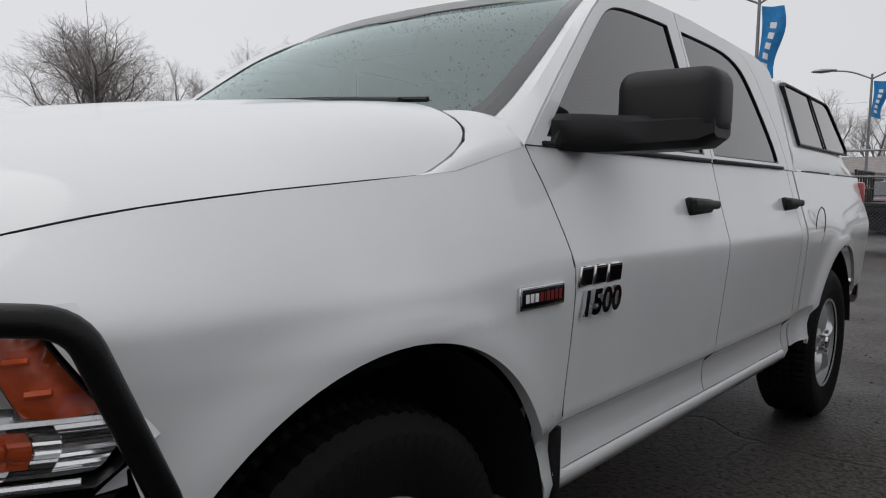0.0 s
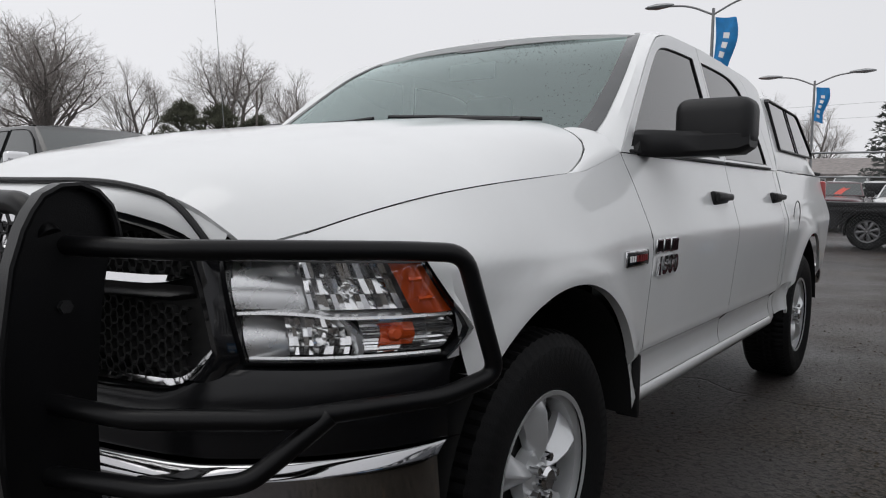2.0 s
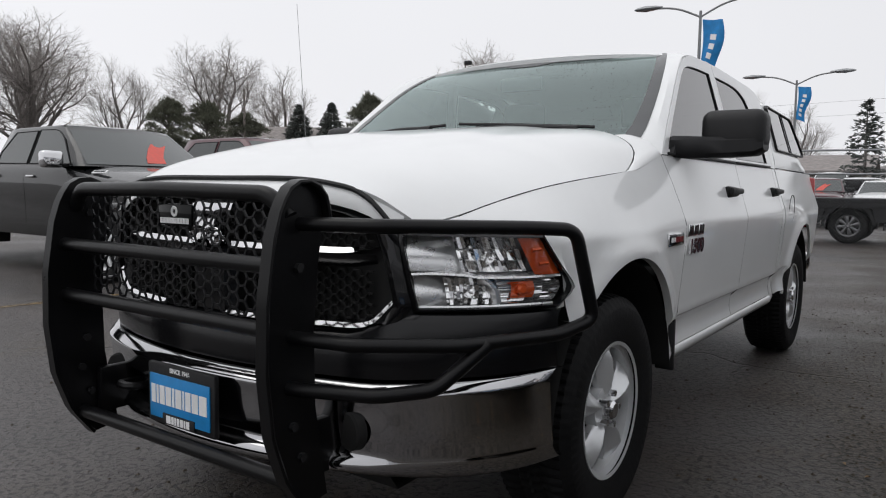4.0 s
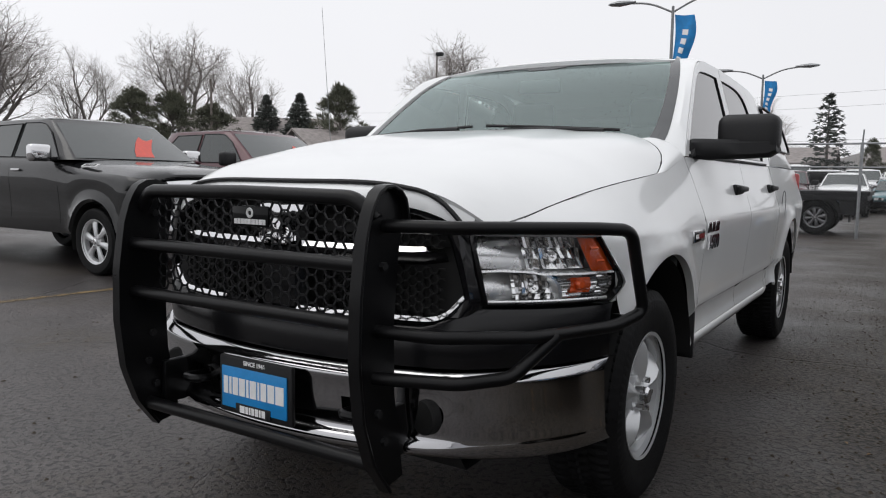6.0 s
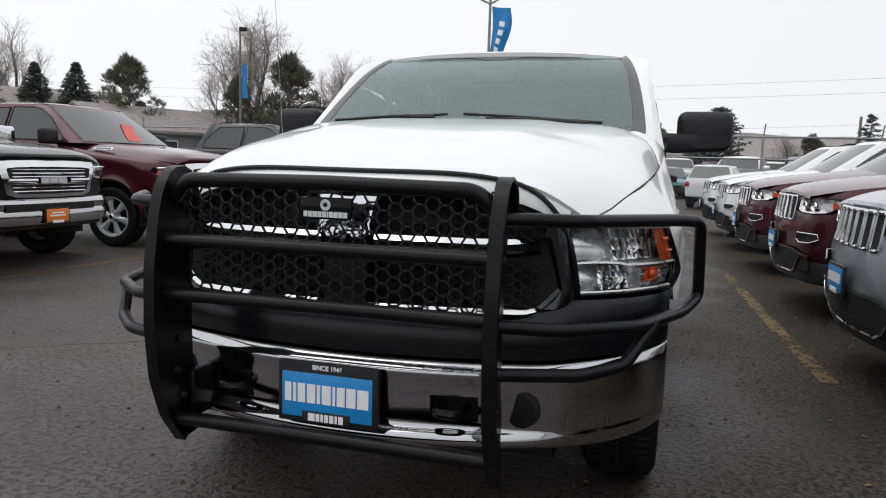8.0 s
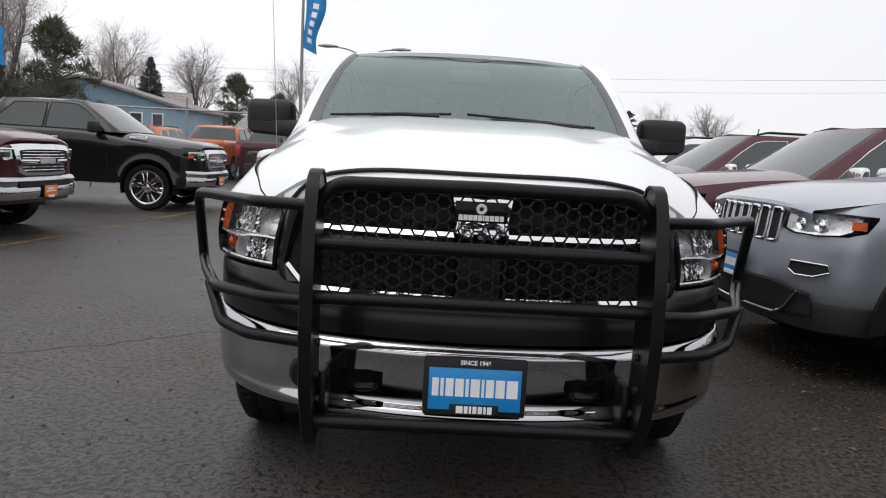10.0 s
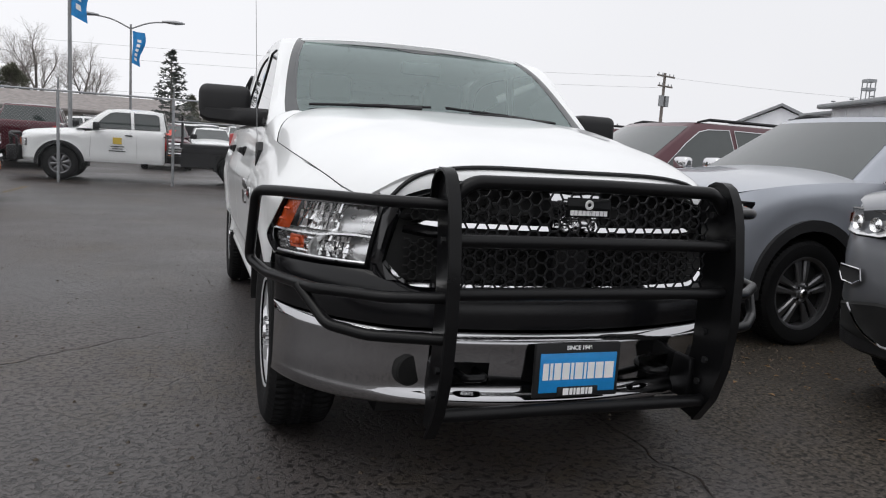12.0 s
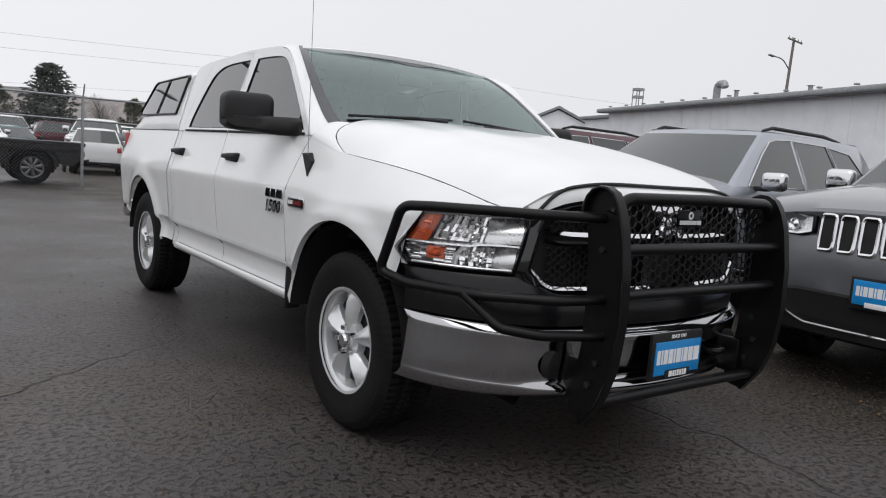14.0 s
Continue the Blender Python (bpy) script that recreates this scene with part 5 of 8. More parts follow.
for side in (1, -1):
    S = Matrix.Diagonal((side, 1, 1, 1))
    rng = random.Random(21)
    bm = bmesh.new()
    ring = [(0, t) for t in (0.0, 0.25, 0.5, 0.75)] + [(t, 1) for t in (0, 0.25, 0.5, 0.75)] + [(1, 1 - t) for t in (0, 0.2, 0.4, 0.6, 0.73, 0.82, 0.92)] + [(1 - t, 0) for t in (0, 0.25, 0.5, 0.75)]

    def grow(u, v, k):
        return (0.5 + (u - 0.5) * (1 + k * (0.12 if u > 0.9 else 1.0)), 0.5 + (v - 0.5) * (1 + k * 1.3))
    grid(bm, [[lamp_point(*grow(u, v, 0.09), 0.03) for u, v in ring], [lamp_point(*grow(u, v, 0.06), 0.004) for u, v in ring], [lamp_point(*grow(u, v, 0.0), -0.001) for u, v in ring], [lamp_point(*grow(u, v, -0.01), 0.03) for u, v in ring]], True)
    bm.transform(S)
    hl = part("headlamp", bm, "cover", truck, "clear headlamp with amber corner", 50)
    bm = bmesh.new()
    grid(bm, [[lamp_point(0.005 + 0.99 * i / 12, 0.01 + 0.98 * j / 8, 0.085) for j in range(9)] for i in range(13)])
    bm.transform(S)
    part("lamp_housing", bm, "alloy_dark", hl)
    # fluted mirrors: main beam above, turn lamp below
    bm = bmesh.new()
    facets(bm, 0.40, 0.84, 0.50, 0.985, 16, 3, 0.040, 0.0150, rng, 0.0018)
    facets(bm, 0.24, 0.58, 0.04, 0.42, 12, 4, 0.038, 0.0110, rng, 0.0018)
    facets(bm, 0.62, 0.985, 0.04, 0.44, 4, 13, 0.035, 0.0045, rng, 0.0008)
    bm.transform(S)
    part("reflector", bm, "lamp_chrome", hl, "", 2)
    # smooth inner bowls
    for v0, v1, u1a, u1b in ((0.52, 0.985, 0.50, 0.42), (0.03, 0.44, 0.34, 0.30)):
        bm = bmesh.new()
        rows = []
        for i in range(11):
            t = i / 10
            row = []
            for j in range(9):
                k = j / 8
                v = v0 + (v1 - v0) * k
                row.append(lamp_point((u1a + (u1b - u1a) * k) * t + 0.008, v, 0.012 + 0.055 * t ** 1.5 + 0.030 * k - 0.012 * math.sin(math.pi * k)))
            rows.append(row)
        grid(bm, rows)
        bm.transform(S)
        part("inner_bowl", bm, "lamp_satin", hl)
    # projector bowls
    for u, v, rr in ((0.42, 0.23, 0.017), (0.63, 0.70, 0.016)):
        bm = bmesh.new()
        c = lamp_point(u, v, 0.030)
        n = Vector((0.35, -1, 0.12)).normalized()
        rot = n.to_track_quat("X", "Z").to_matrix().to_4x4()
        lathe(bm, [(rr, 0.006), (rr * 0.95, 0.0), (rr * 0.8, -0.016), (rr * 0.55, -0.028), (0.016, -0.034), (0.013, -0.010), (0.001, -0.006)], 20, Matrix.Translation(c) @ rot)
        bm.transform(S)
        part("lamp_bowl", bm, "lamp_chrome", hl, "", 24)
    # shelf between the two storeys, and its drop round the lower bowl
    bm = bmesh.new()
    rows = []
    for u, v in ((0.01, 0.50), (0.15, 0.51), (0.30, 0.505), (0.42, 0.49), (0.50, 0.46), (0.62, 0.455), (0.80, 0.45), (0.985, 0.455)):
        rows.append([lamp_point(u, v - 0.045, 0.050), lamp_point(u, v - 0.035, 0.010), lamp_point(u, v - 0.005, 0.012), lamp_point(u, v + 0.03, 0.050)])
    grid(bm, rows)
    rows = []
    for u, v in ((0.47, 0.47), (0.53, 0.44), (0.57, 0.36), (0.60, 0.24), (0.62, 0.10), (0.625, 0.02)):
        rows.append([lamp_point(u - 0.03, v, 0.045), lamp_point(u - 0.012, v, 0.012), lamp_point(u + 0.014, v, 0.012), lamp_point(u + 0.03, v, 0.045)])
    grid(bm, rows)
    bm.transform(S)
    part("shelf", bm, "lamp_satin", hl)
    bm = bmesh.new()
    tube(bm, [lamp_point(t, 0.025, 0.012) for t in (0.01, 0.2, 0.4, 0.6, 0.8, 0.97)], 0.005, 6)
    bm.transform(S)
    part("lamp_rim", bm, "lamp_satin", hl)
    # amber corner piece and bulb
    bm = bmesh.new()
    rows = []
    for i in range(7):
        t = i / 6
        row = []
        for j in range(9):
            v = 0.46 + 0.53 * j / 8
            u0 = 0.858
            row.append(lamp_point(u0 + (0.995 - u0) * t, v, 0.020 - 0.012 * math.sin(math.pi * t)))
        rows.append(row)
    grid(bm, rows)
    bm.transform(S)
    am = part("amber_reflector", bm, "amber", hl, "amber side reflector")
    for v in (0.62, 0.82):
        bm = bmesh.new()
        tube(bm, [lamp_point(0.90, v, 0.006), lamp_point(0.95, v + 0.01, 0.004)], 0.006, 6)
        bm.transform(S)
        part("amber_rib", bm, "amber", am)
    for u, v, rr in ((0.76, 0.25, 0.017),):
        bm = bmesh.new()
        tube(bm, [lamp_point(u, v, 0.05), lamp_point(u, v, 0.020), lamp_point(u, v, 0.012)], [rr, rr, rr * 0.6], 10)
        bm.transform(S)
        part("amber_bulb", bm, "amber", hl, "amber bulb")
    bm = bmesh.new()
    facets(bm, 0.70, 0.84, 0.12, 0.36, 3, 8, 0.028, 0.0022, rng, 0.0014)
    bm.transform(S)
    part("turn_reflector", bm, "amber", hl, "amber turn lamp reflector", 2)
    bm = bmesh.new()
    grid(bm, [[lamp_point(i / 14, j / 8) for j in range(9)] for i in range(15)])
    bm.transform(S)
    ln = part("lens", bm, "lens", hl, "clear lens", 38, (side * 0.5, -1, 0))
    ln.visible_shadow = False
    # white edge of the fender behind the lamp
    bm = bmesh.new()
    rows = []
    for j in range(13):
        v = -0.06 + 1.22 * j / 12
        p = lamp_point(1.014, v, 0.003)
        z = p.z
        yq = -0.497 - 0.063 * (z - 0.79) / 0.33 + 0.03
        q = Vector((side_x(max(yq, p.y + 0.02), z) + 0.0015, max(yq, p.y + 0.02), z))
        rows.append([p + Vector((-0.012, 0.012, 0)), p, p.lerp(q, 0.5) + Vector((0.001, -0.001, 0)), q])
    grid(bm, rows)
    rows = []
    for i in range(17):
        u = 0.02 + 0.98 * i / 16
        p = lamp_point(u, 1.07, 0.006)
        yt = -0.845 + 0.29 * u
        q = Vector((ipl(yt, SEAM), yt, ipl(yt, SEAMZ) - 0.004))
        zt = ipl(-0.56, SEAMZ) - 0.004
        mix = (u * u * (3 - 2 * u)) ** 3 if u < 1 else 1.0
        row = [p + Vector((0, 0.02, 0))]
        for z in [0.80 + (zt - 0.80) * k / 21 for k in range(15, 22)]:
            f = (z - 1.06) / (zt - 1.06)
            y = -0.455 - 0.105 * (z - 0.80) / (zt - 0.80)
            end = Vector((side_x(y, z), y, z))
            row.append((p.lerp(q, f) + Vector((0.007, -0.006, 0.001)) * (1.04 - u) * math.sin(math.pi * f)).lerp(end, mix))
        rows.append(row)
    grid(bm, rows)
    bm.transform(S)
    bm.from_mesh(FENDERS[side].data)
    bmesh.ops.remove_doubles(bm, verts=bm.verts, dist=0.0012)
    bmesh.ops.recalc_face_normals(bm, faces=bm.faces)
    bm.to_mesh(FENDERS[side].data)
    bm.free()
    for p in FENDERS[side].data.polygons:
        p.use_smooth = True
    FENDERS[side].data.set_sharp_from_angle(angle=radians(50))
    bm = bmesh.new()
    grid(bm, [[(0.64, nose_y(0.65) + 0.03, z), (0.662, nose_y(0.66) + 0.0, z), (0.685, nose_y(0.68) + 0.02, z)] for z in (0.83, 0.95, 1.09)])
    bm.transform(S)
    part("filler_strip", bm, "cover", truck)

# dark bumper cover and chrome bumper
XS = [0.985 * math.sin(math.pi / 2 * (-1 + 2 * i / 60)) for i in range(61)]
bm = bmesh.new()
rows = []
for x in XS:
    a = abs(x)
    y = nose_y(x)
    zt = 0.782 + 0.058 * max(0, min(1, (a - 0.55) / 0.12))
    zl = 0.635 + 0.022 * max(0, (a - 0.6) / 0.4)
    rows.append([(x * 0.97, y + 0.06, zt + 0.012), (x, y - 0.004, zt), (x, y - 0.020, zt - 0.02), (x, y - 0.024, zl + 0.06), (x, y - 0.020, zl + 0.02), (x, y + 0.03, zl + 0.008)])
grid(bm, rows)
part("bumper_cover", bm, "cover", truck, "dark plastic bumper cover", 45)
bm = bmesh.new()
rows = []
for x in XS:
    a = abs(x)
    y = nose_y(x) - 0.01 * (1 - a)
    k = max(0, (a - 0.6) / 0.4)
    zt = 0.644 + 0.022 * k
    zb = 0.372 + 0.03 * k ** 3 - 0.012 * k
    row = [(x * 0.99, y + 0.02, zt + 0.003), (x, y - 0.022, zt + 0.004), (x, y - 0.034, zt + 0.001), (x, y - 0.056, zt - 0.019), (x, y - 0.061, zt - 0.026), (x, y - 0.060, zt - 0.036)]
    row += [(x, y - 0.052, 0.575), (x, y - 0.044, 0.50), (x, y - 0.032, 0.445 + 0.01 * k)]
    lipf = 0.034 * max(0.0, 1 - (a / 0.70) ** 4)
    row += [(x, y - 0.030 - lipf * 0.8, 0.428 + 0.02 * k), (x, y - 0.034 - lipf, 0.408 + 0.03 * k), (x, y - 0.022 - lipf + 0.02 * k, zb + 0.014), (x, y + 0.012 + 0.02 * k, zb), (x * 0.98, y + 0.07, zb - 0.005)]
    for _ in range(2):
        row = [row[0]] + [tuple(Vector(p).lerp(Vector(q), f)) for p, q in zip(row, row[1:]) for f in (0.25, 0.75)] + [row[-1]]
    rows.append(row)


def hole(i, j):
    x = (XS[i] + XS[i + 1]) / 2
    z = (rows[i][j][2] + rows[i][j + 1][2]) / 2
    return 0.28 < abs(x) < 0.46 and 0.472 < z < 0.545 and rows[i][j][1] < nose_y(x) - 0.025


grid(bm, rows, False, hole)
part("chrome_bumper", bm, "bumper_chrome", truck, "chrome front bumper", 40)
# near-black sheet added behind the bumper openings as their shade
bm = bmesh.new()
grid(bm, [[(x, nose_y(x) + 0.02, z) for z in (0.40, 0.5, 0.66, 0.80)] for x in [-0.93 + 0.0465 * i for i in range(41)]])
part("bumper_backing", bm, "dark", truck)
for side in (1, -1):
    bm = bmesh.new()
    tube(bm, rounded([(side * 0.33, -0.95, 0.50), (side * 0.33, -1.055, 0.505), (side * 0.405, -1.055, 0.505), (side * 0.405, -0.95, 0.50)], 0.03), 0.014, 8)
    part("tow_hook", bm, "powder", truck)
    # flat near-black disc: the shade of a round bumper hole, painted on
    bm = bmesh.new()
    lathe(bm, [(0.058, 0.02), (0.056, -0.006), (0.050, -0.012), (0.030, -0.013), (0.001, -0.013)], 28, Matrix.Translation((side * 0.570, nose_y(0.570) - 0.048, 0.512)) @ Matrix.Rotation(radians(90 - side * 14), 4, "Z"))
    part("hole_disc", bm, "dark", truck, "round black disc standing in for a bumper hole")

# number plate in its holder
bm = bmesh.new()
box(bm, (0.0, -1.082, 0.532), (0.335, 0.02, 0.195), 0.008)
ph = part("plate_holder", bm, "black", truck, "black plate holder with blue dealer plate")
bm = bmesh.new()
box(bm, (0.0, -1.0945, 0.5255), (0.300, 0.006, 0.140), 0.003)
pl = part("plate", bm, "plate_blue", ph, "blue dealer plate")


def dealer_letters(parent, y, zc, k=1.0, x=0.0):
    bm = bmesh.new()
    bars(bm, Matrix.Translation((x, y, zc + 0.003)) @ FRONT, [w * k for w in (0.020, 0.010, 0.024, 0.026, 0.010, 0.028, 0.008, 0.024, 0.028, 0.034)], 0.056 * k, 0.0055 * k, 0.0015)
    part("plate_letters", bm, "ink", parent, "white block letters")


dealer_letters(pl, -1.0975, 0.529, 1.06)
bm = bmesh.new()
box(bm, (0.0, -1.0985, 0.460), (0.16, 0.006, 0.034), 0.003)
part("plate_tab", bm, "black", ph)
bm = bmesh.new()
bars(bm, Matrix.Translation((0.0, -1.1016, 0.460)) @ FRONT, [0.022, 0.012, 0.008, 0.013, 0.014, 0.008, 0.015], 0.024, 0.004, 0.001)
part("tab_letters", bm, "ink", ph)
bm = mesh_text("SINCE 1946", 0.020, 0.0004, Matrix.Translation((0, -1.0928, 0.613)) @ FRONT)
part("holder_letters", bm, "ink", ph)

# grille guard
guard = part("grille_guard", (lambda b: (hexes(b, -0.505, 0.515, 0.822, 1.172, 0.0249, -1.082, 0.0030, 0.005), b)[1])(bmesh.new()), "mesh", truck, "black powder-coated steel grille guard")
POST = [(-1.075, 0.322), (-1.15, 0.42), (-1.198, 0.55), (-1.218, 0.72), (-1.214, 0.90), (-1.190, 1.06), (-1.165, 1.138), (-1.135, 1.182), (-1.095, 1.203), (-1.05, 1.195), (-1.015, 1.158), (-1.005, 1.10), (-1.025, 0.98), (-1.04, 0.80), (-1.035, 0.60), (-1.01, 0.45), (-0.99, 0.335)]
for side in (1, -1):
    bm = bmesh.new()
    x0 = side * 0.515
    prism(bm, [(x0, y, z) for y, z in POST], (side * 0.010, 0, 0))
    po = part("guard_post", bm, "powder", guard, "", 30)
    bm = bmesh.new()
    edge = resample([(0, y, z) for y, z in POST[:12]], 34)
    rows = []
    for i, p in enumerate(edge):
        d = (edge[min(i + 1, 33)] - edge[max(i - 1, 0)]).normalized()
        n = Vector((0, d.z, -d.y))
        rows.append([Vector((x0 - side * 0.004, 0, 0)) + p - n * 0.002, Vector((x0 - side * 0.004, 0, 0)) + p - n * 0.012, Vector((x0 + side * 0.034, 0, 0)) + p - n * 0.012, Vector((x0 + side * 0.037, 0, 0)) + p - n * 0.006, Vector((x0 + side * 0.034, 0, 0)) + p])
    grid(bm, rows)
    part("post_flange", bm, "powder", po, "", 50)
    for z, y in ((0.47, -1.09), (0.56, -1.12), (0.66, -1.10), (0.80, -1.10), (0.98, -1.10), (1.09, -1.08)):
        bm = bmesh.new()
        tube(bm, [(x0 - side * 0.012, y, z), (x0 + side * 0.024, y, z)], 0.013, 6)
        part("bolt", bm, "black", po)
    # wings round the headlamps
    top = rounded([(side * 0.52, -1.09, 1.094), (side * 0.74, -1.02, 1.094), (side * 0.99, -0.670, 1.088), (side * 1.064, -0.570, 1.082), (side * 1.076, -0.458, 0.818), (side * 1.025, -0.58, 0.785), (side * 0.90, -0.895, 0.788), (side * 0.70, -1.07, 0.792), (side * 0.52, -1.12, 0.798)], 0.04, 6)
    bm = bmesh.new()
    tube(bm, top, 0.0195, 12)
    part("guard_wing", bm, "powder", guard)
    bm = bmesh.new()
    tube(bm, rounded([(side * 0.94, -0.82, 0.786), (side * 0.862, -0.945, 0.678), (side * 0.75, -1.045, 0.664), (side * 0.52, -1.13, 0.664)], 0.03, 5), 0.0195, 12)
    part("guard_strut", bm, "powder", guard)
    bm = bmesh.new()
    box(bm, (side * 0.50, -0.99, 0.47), (0.03, 0.16, 0.16), 0.008)
    part("guard_bracket", bm, "powder", guard)
bm = bmesh.new()
tube(bm, rounded([(-0.52, -1.12, 1.11), (-0.46, -1.135, 1.171), (0.0, -1.15, 1.177), (0.46, -1.135, 1.171), (0.52, -1.12, 1.11)], 0.05, 6), 0.023, 14)
part("guard_bar", bm, "powder", guard)
for z, y, r in ((0.987, -1.165, 0.0215), (0.818, -1.165, 0.0215), (0.404, -1.115, 0.023)):
    bm = bmesh.new()
    tube(bm, [(-0.52, y, z), (0.52, y, z)], r, 14)
    part("guard_bar", bm, "powder", guard)
bm = bmesh.new()
box(bm, (-0.012, -1.088, 1.100), (0.165, 0.008, 0.066), 0.003)
mk = part("maker_plate", bm, "black_paint", guard, "small black plate with white print")
bm = bmesh.new()
bars(bm, Matrix.Translation((-0.012, -1.0925, 1.082)) @ FRONT, [0.013, 0.013, 0.014, 0.013, 0.013, 0.005, 0.013, 0.013, 0.014, 0.013], 0.017, 0.002, 0.001)
lathe(bm, [(0.007, 0), (0.009, 0.002), (0.015, 0.002), (0.017, 0)], 16, Matrix.Translation((-0.012, -1.0925, 1.110)) @ Matrix.Rotation(radians(-90), 4, "Z"))
part("maker_print", bm, "ink", mk)


# ---- other vehicles ----
def rrect(y0, y1, hw, rf, rr, n=10, bow=0.06, bowr=0.03):
    """A closed plan outline: a rectangle with elliptic corners and a bowed front, from the rear centre round the +x side."""
    pts = []
    fx, fy = rf
    qx, qy = rr
    for i in range(5):
        pts.append(((hw - qx) * i / 5, y1))
    for i in range(n + 1):
        a = math.pi / 2 * i / n
        pts.append((hw - qx + qx * math.sin(a), y1 - qy + qy * math.cos(a)))
    ys = [y1 - qy + (y0 + fy - y1 + qy) * i / 60 for i in range(1, 60)]
    pts += [(hw, y) for y in ys]
    for i in range(n + 1):
        a = math.pi / 2 * i / n
        pts.append((hw - fx + fx * math.cos(a), y0 + fy - fy * math.sin(a)))
    for i in range(1, 6):
        pts.append(((hw - fx) * (1 - i / 5), y0 - bow * (1 - (1 - i / 5) ** 2)))
    return pts


def vehicle(name, label, category, spec, group=""):
    """A parked vehicle: nose to -y, its origin on the ground under the front axle."""
    s = spec
    root = thing(name, label, category, group)
    col = s["paint"]
    hw, yf, yr, wb, R = s["hw"], s["yf"], s["yr"], s["wb"], s["R"]
    ra = s.get("ra", R + 0.07)
    sill = s.get("sill", 0.40)
    belt = s["belt"]
    lowz = s.get("nose_low", 0.36)
    half_plan = rrect(yf, yr, hw, s.get("rf", (0.45, 0.42)), s.get("rr", (0.2, 0.25)))

    def low_at(x, y):
        z = sill if y > 0 else sill + (lowz - sill) * min(1, max(0, (0.1 - y) / 0.5))
        if y > wb:
            z = sill + (s.get("tail_low", 0.45) - sill) * min(1, (y - wb) / 0.5)
        for c in (0, wb):
            d = abs(y - c)
            if d < ra and abs(x) > hw * 0.8:
                z = max(z, R + math.sqrt(max(0, ra * ra - d * d)))
        return z
    bm = bmesh.new()
    rows, skirt = [], []
    prof = s.get("prof", [(0, 0.045), (0.12, 0.012), (0.3, 0.016), (0.5, 0.0), (0.72, 0.004), (0.88, 0.022), (1.0, 0.055)])
    full = half_plan + [(-x, y) for x, y in reversed(half_plan[1:-1])]
    n = len(full)
    for i, (x, y) in enumerate(full):
        a, b = full[i - 1], full[(i + 1) % n]
        t = Vector((b[0] - a[0], b[1] - a[1], 0)).normalized()
        nrm = Vector((t.y, -t.x, 0)) * -1
        if nrm.x * x + nrm.y * (y - 1.5) < 0:
            nrm = -nrm
        zl, zt = low_at(x, y), ipl(y, belt)
        row = []
        if "clad" in s:
            zc = max(zl, s["clad"])
            skirt.append([Vector((x, y, zl + (zc - zl) * f)) - nrm * d for f, d in ((0, 0.075), (0.12, 0.030), (0.9, 0.014), (1.0, 0.022), (1.0, 0.05))])
            zl = zc
        for f, d in prof:
            z = zl + (zt - zl) * f
            fl = 0.0
            for c in (0, wb):
                if abs(x) > hw * 0.85:
                    fl += s.get("flare", 0.02) * math.exp(-((math.hypot(y - c, z - R) - ra) / 0.07) ** 2)
            p = Vector((x, y, z)) - nrm * d + nrm * fl
            if "nose" in s and nrm.y < 0:
                p.y += ipl(z, s["nose"]) * nrm.y ** 2
            row.append(p)
        rows.append(row)
    rows.append(rows[0])
    grid(bm, rows)
    body = part("body", bm, col, root, "", 32)
    if "clad" in s:
        bm = bmesh.new()
        grid(bm, skirt + skirt[:1])
        part("cladding", bm, "black", body, "black plastic lower cladding")
    inset = prof[-1][1]
    # bonnet and deck
    cowl, hood = s["cowl"], s["hood"]

    def edge_x(y):
        best = hw - inset
        fx, fy = s.get("rf", (0.45, 0.42))
        if y < yf + fy:
            k = max(0.0, min(1.0, (yf + fy - y) / fy))
            best = hw - fx + fx * math.sqrt(max(0.0, 1 - k * k)) - inset
        return best
    bm = bmesh.new()
    rows = []
    for j in range(16):
        b_in = s.get("bonnet_in", 0.045)
        y = yf + b_in + (cowl + 0.06 - yf - b_in) * j / 15
        xe = edge_x(y)
        zc, ze = ipl(y, hood), ipl(y, belt)
        rows.append([(xe * u, y - s.get("lip_bow", 0.04) * (1 - u * u) * (1 - j / 15), ze + (zc - ze) * (1 - abs(u) ** s.get("crown", 2.6))) for u in [-1 + k / 8 for k in range(17)]])
    for j, dz in ((0, 0.026), (1, 0.006)):
        rows[j] = [(p[0], p[1], p[2] - dz * (1 - (p[0] / hw) ** 2)) for p in rows[j]]
    first = [(p[0], p[1] - 0.010, p[2] - 0.022) for p in rows[0]]
    under = [(p[0], p[1] + 0.012, p[2] - 0.075) for p in rows[0]]
    grid(bm, [under, first] + rows)
    part("bonnet", bm, col, root, "", 40)
    if "deck" in s:
        y0, y1, z = s["deck"]
        bm = bmesh.new()
        grid(bm, [[(x, y, z) for x in (-hw + 0.07, 0, hw - 0.07)] for y in (y0, y1)])
        part("bed_cover", bm, s.get("deck_mat", "black"), root)
    # cabin
    zb, zr = s["zb"], s["zr"]
    b0, b1, t0, t1 = s["cab"]
    xb, xr = hw - inset + 0.004, s["xr"]
    N = 12

    def ring(y0, y1, hx, z, bow, crown=0.0):
        out = []
        for i in range(N + 1):
            u = -1 + 2 * i / N
            out.append((-u * hx * 0.93 if abs(u) < 1 else -u * hx * 0.955, y0 - bow * (1 - u * u), z))
        for i in range(9):
            t = i / 8
            out.append((-hx if 0 < i < 8 else -hx * 0.98, y0 + 0.04 + (y1 - y0 - 0.08) * t, z))
        for i in range(N + 1):
            u = -1 + 2 * i / N
            out.append((u * hx * 0.93 if abs(u) < 1 else u * hx * 0.955, y1 + bow * 0.3 * (1 - u * u), z))
        for i in range(9):
            t = i / 8
            out.append((hx if 0 < i < 8 else hx * 0.98, y1 - 0.04 - (y1 - y0 - 0.08) * t, z))
        return out
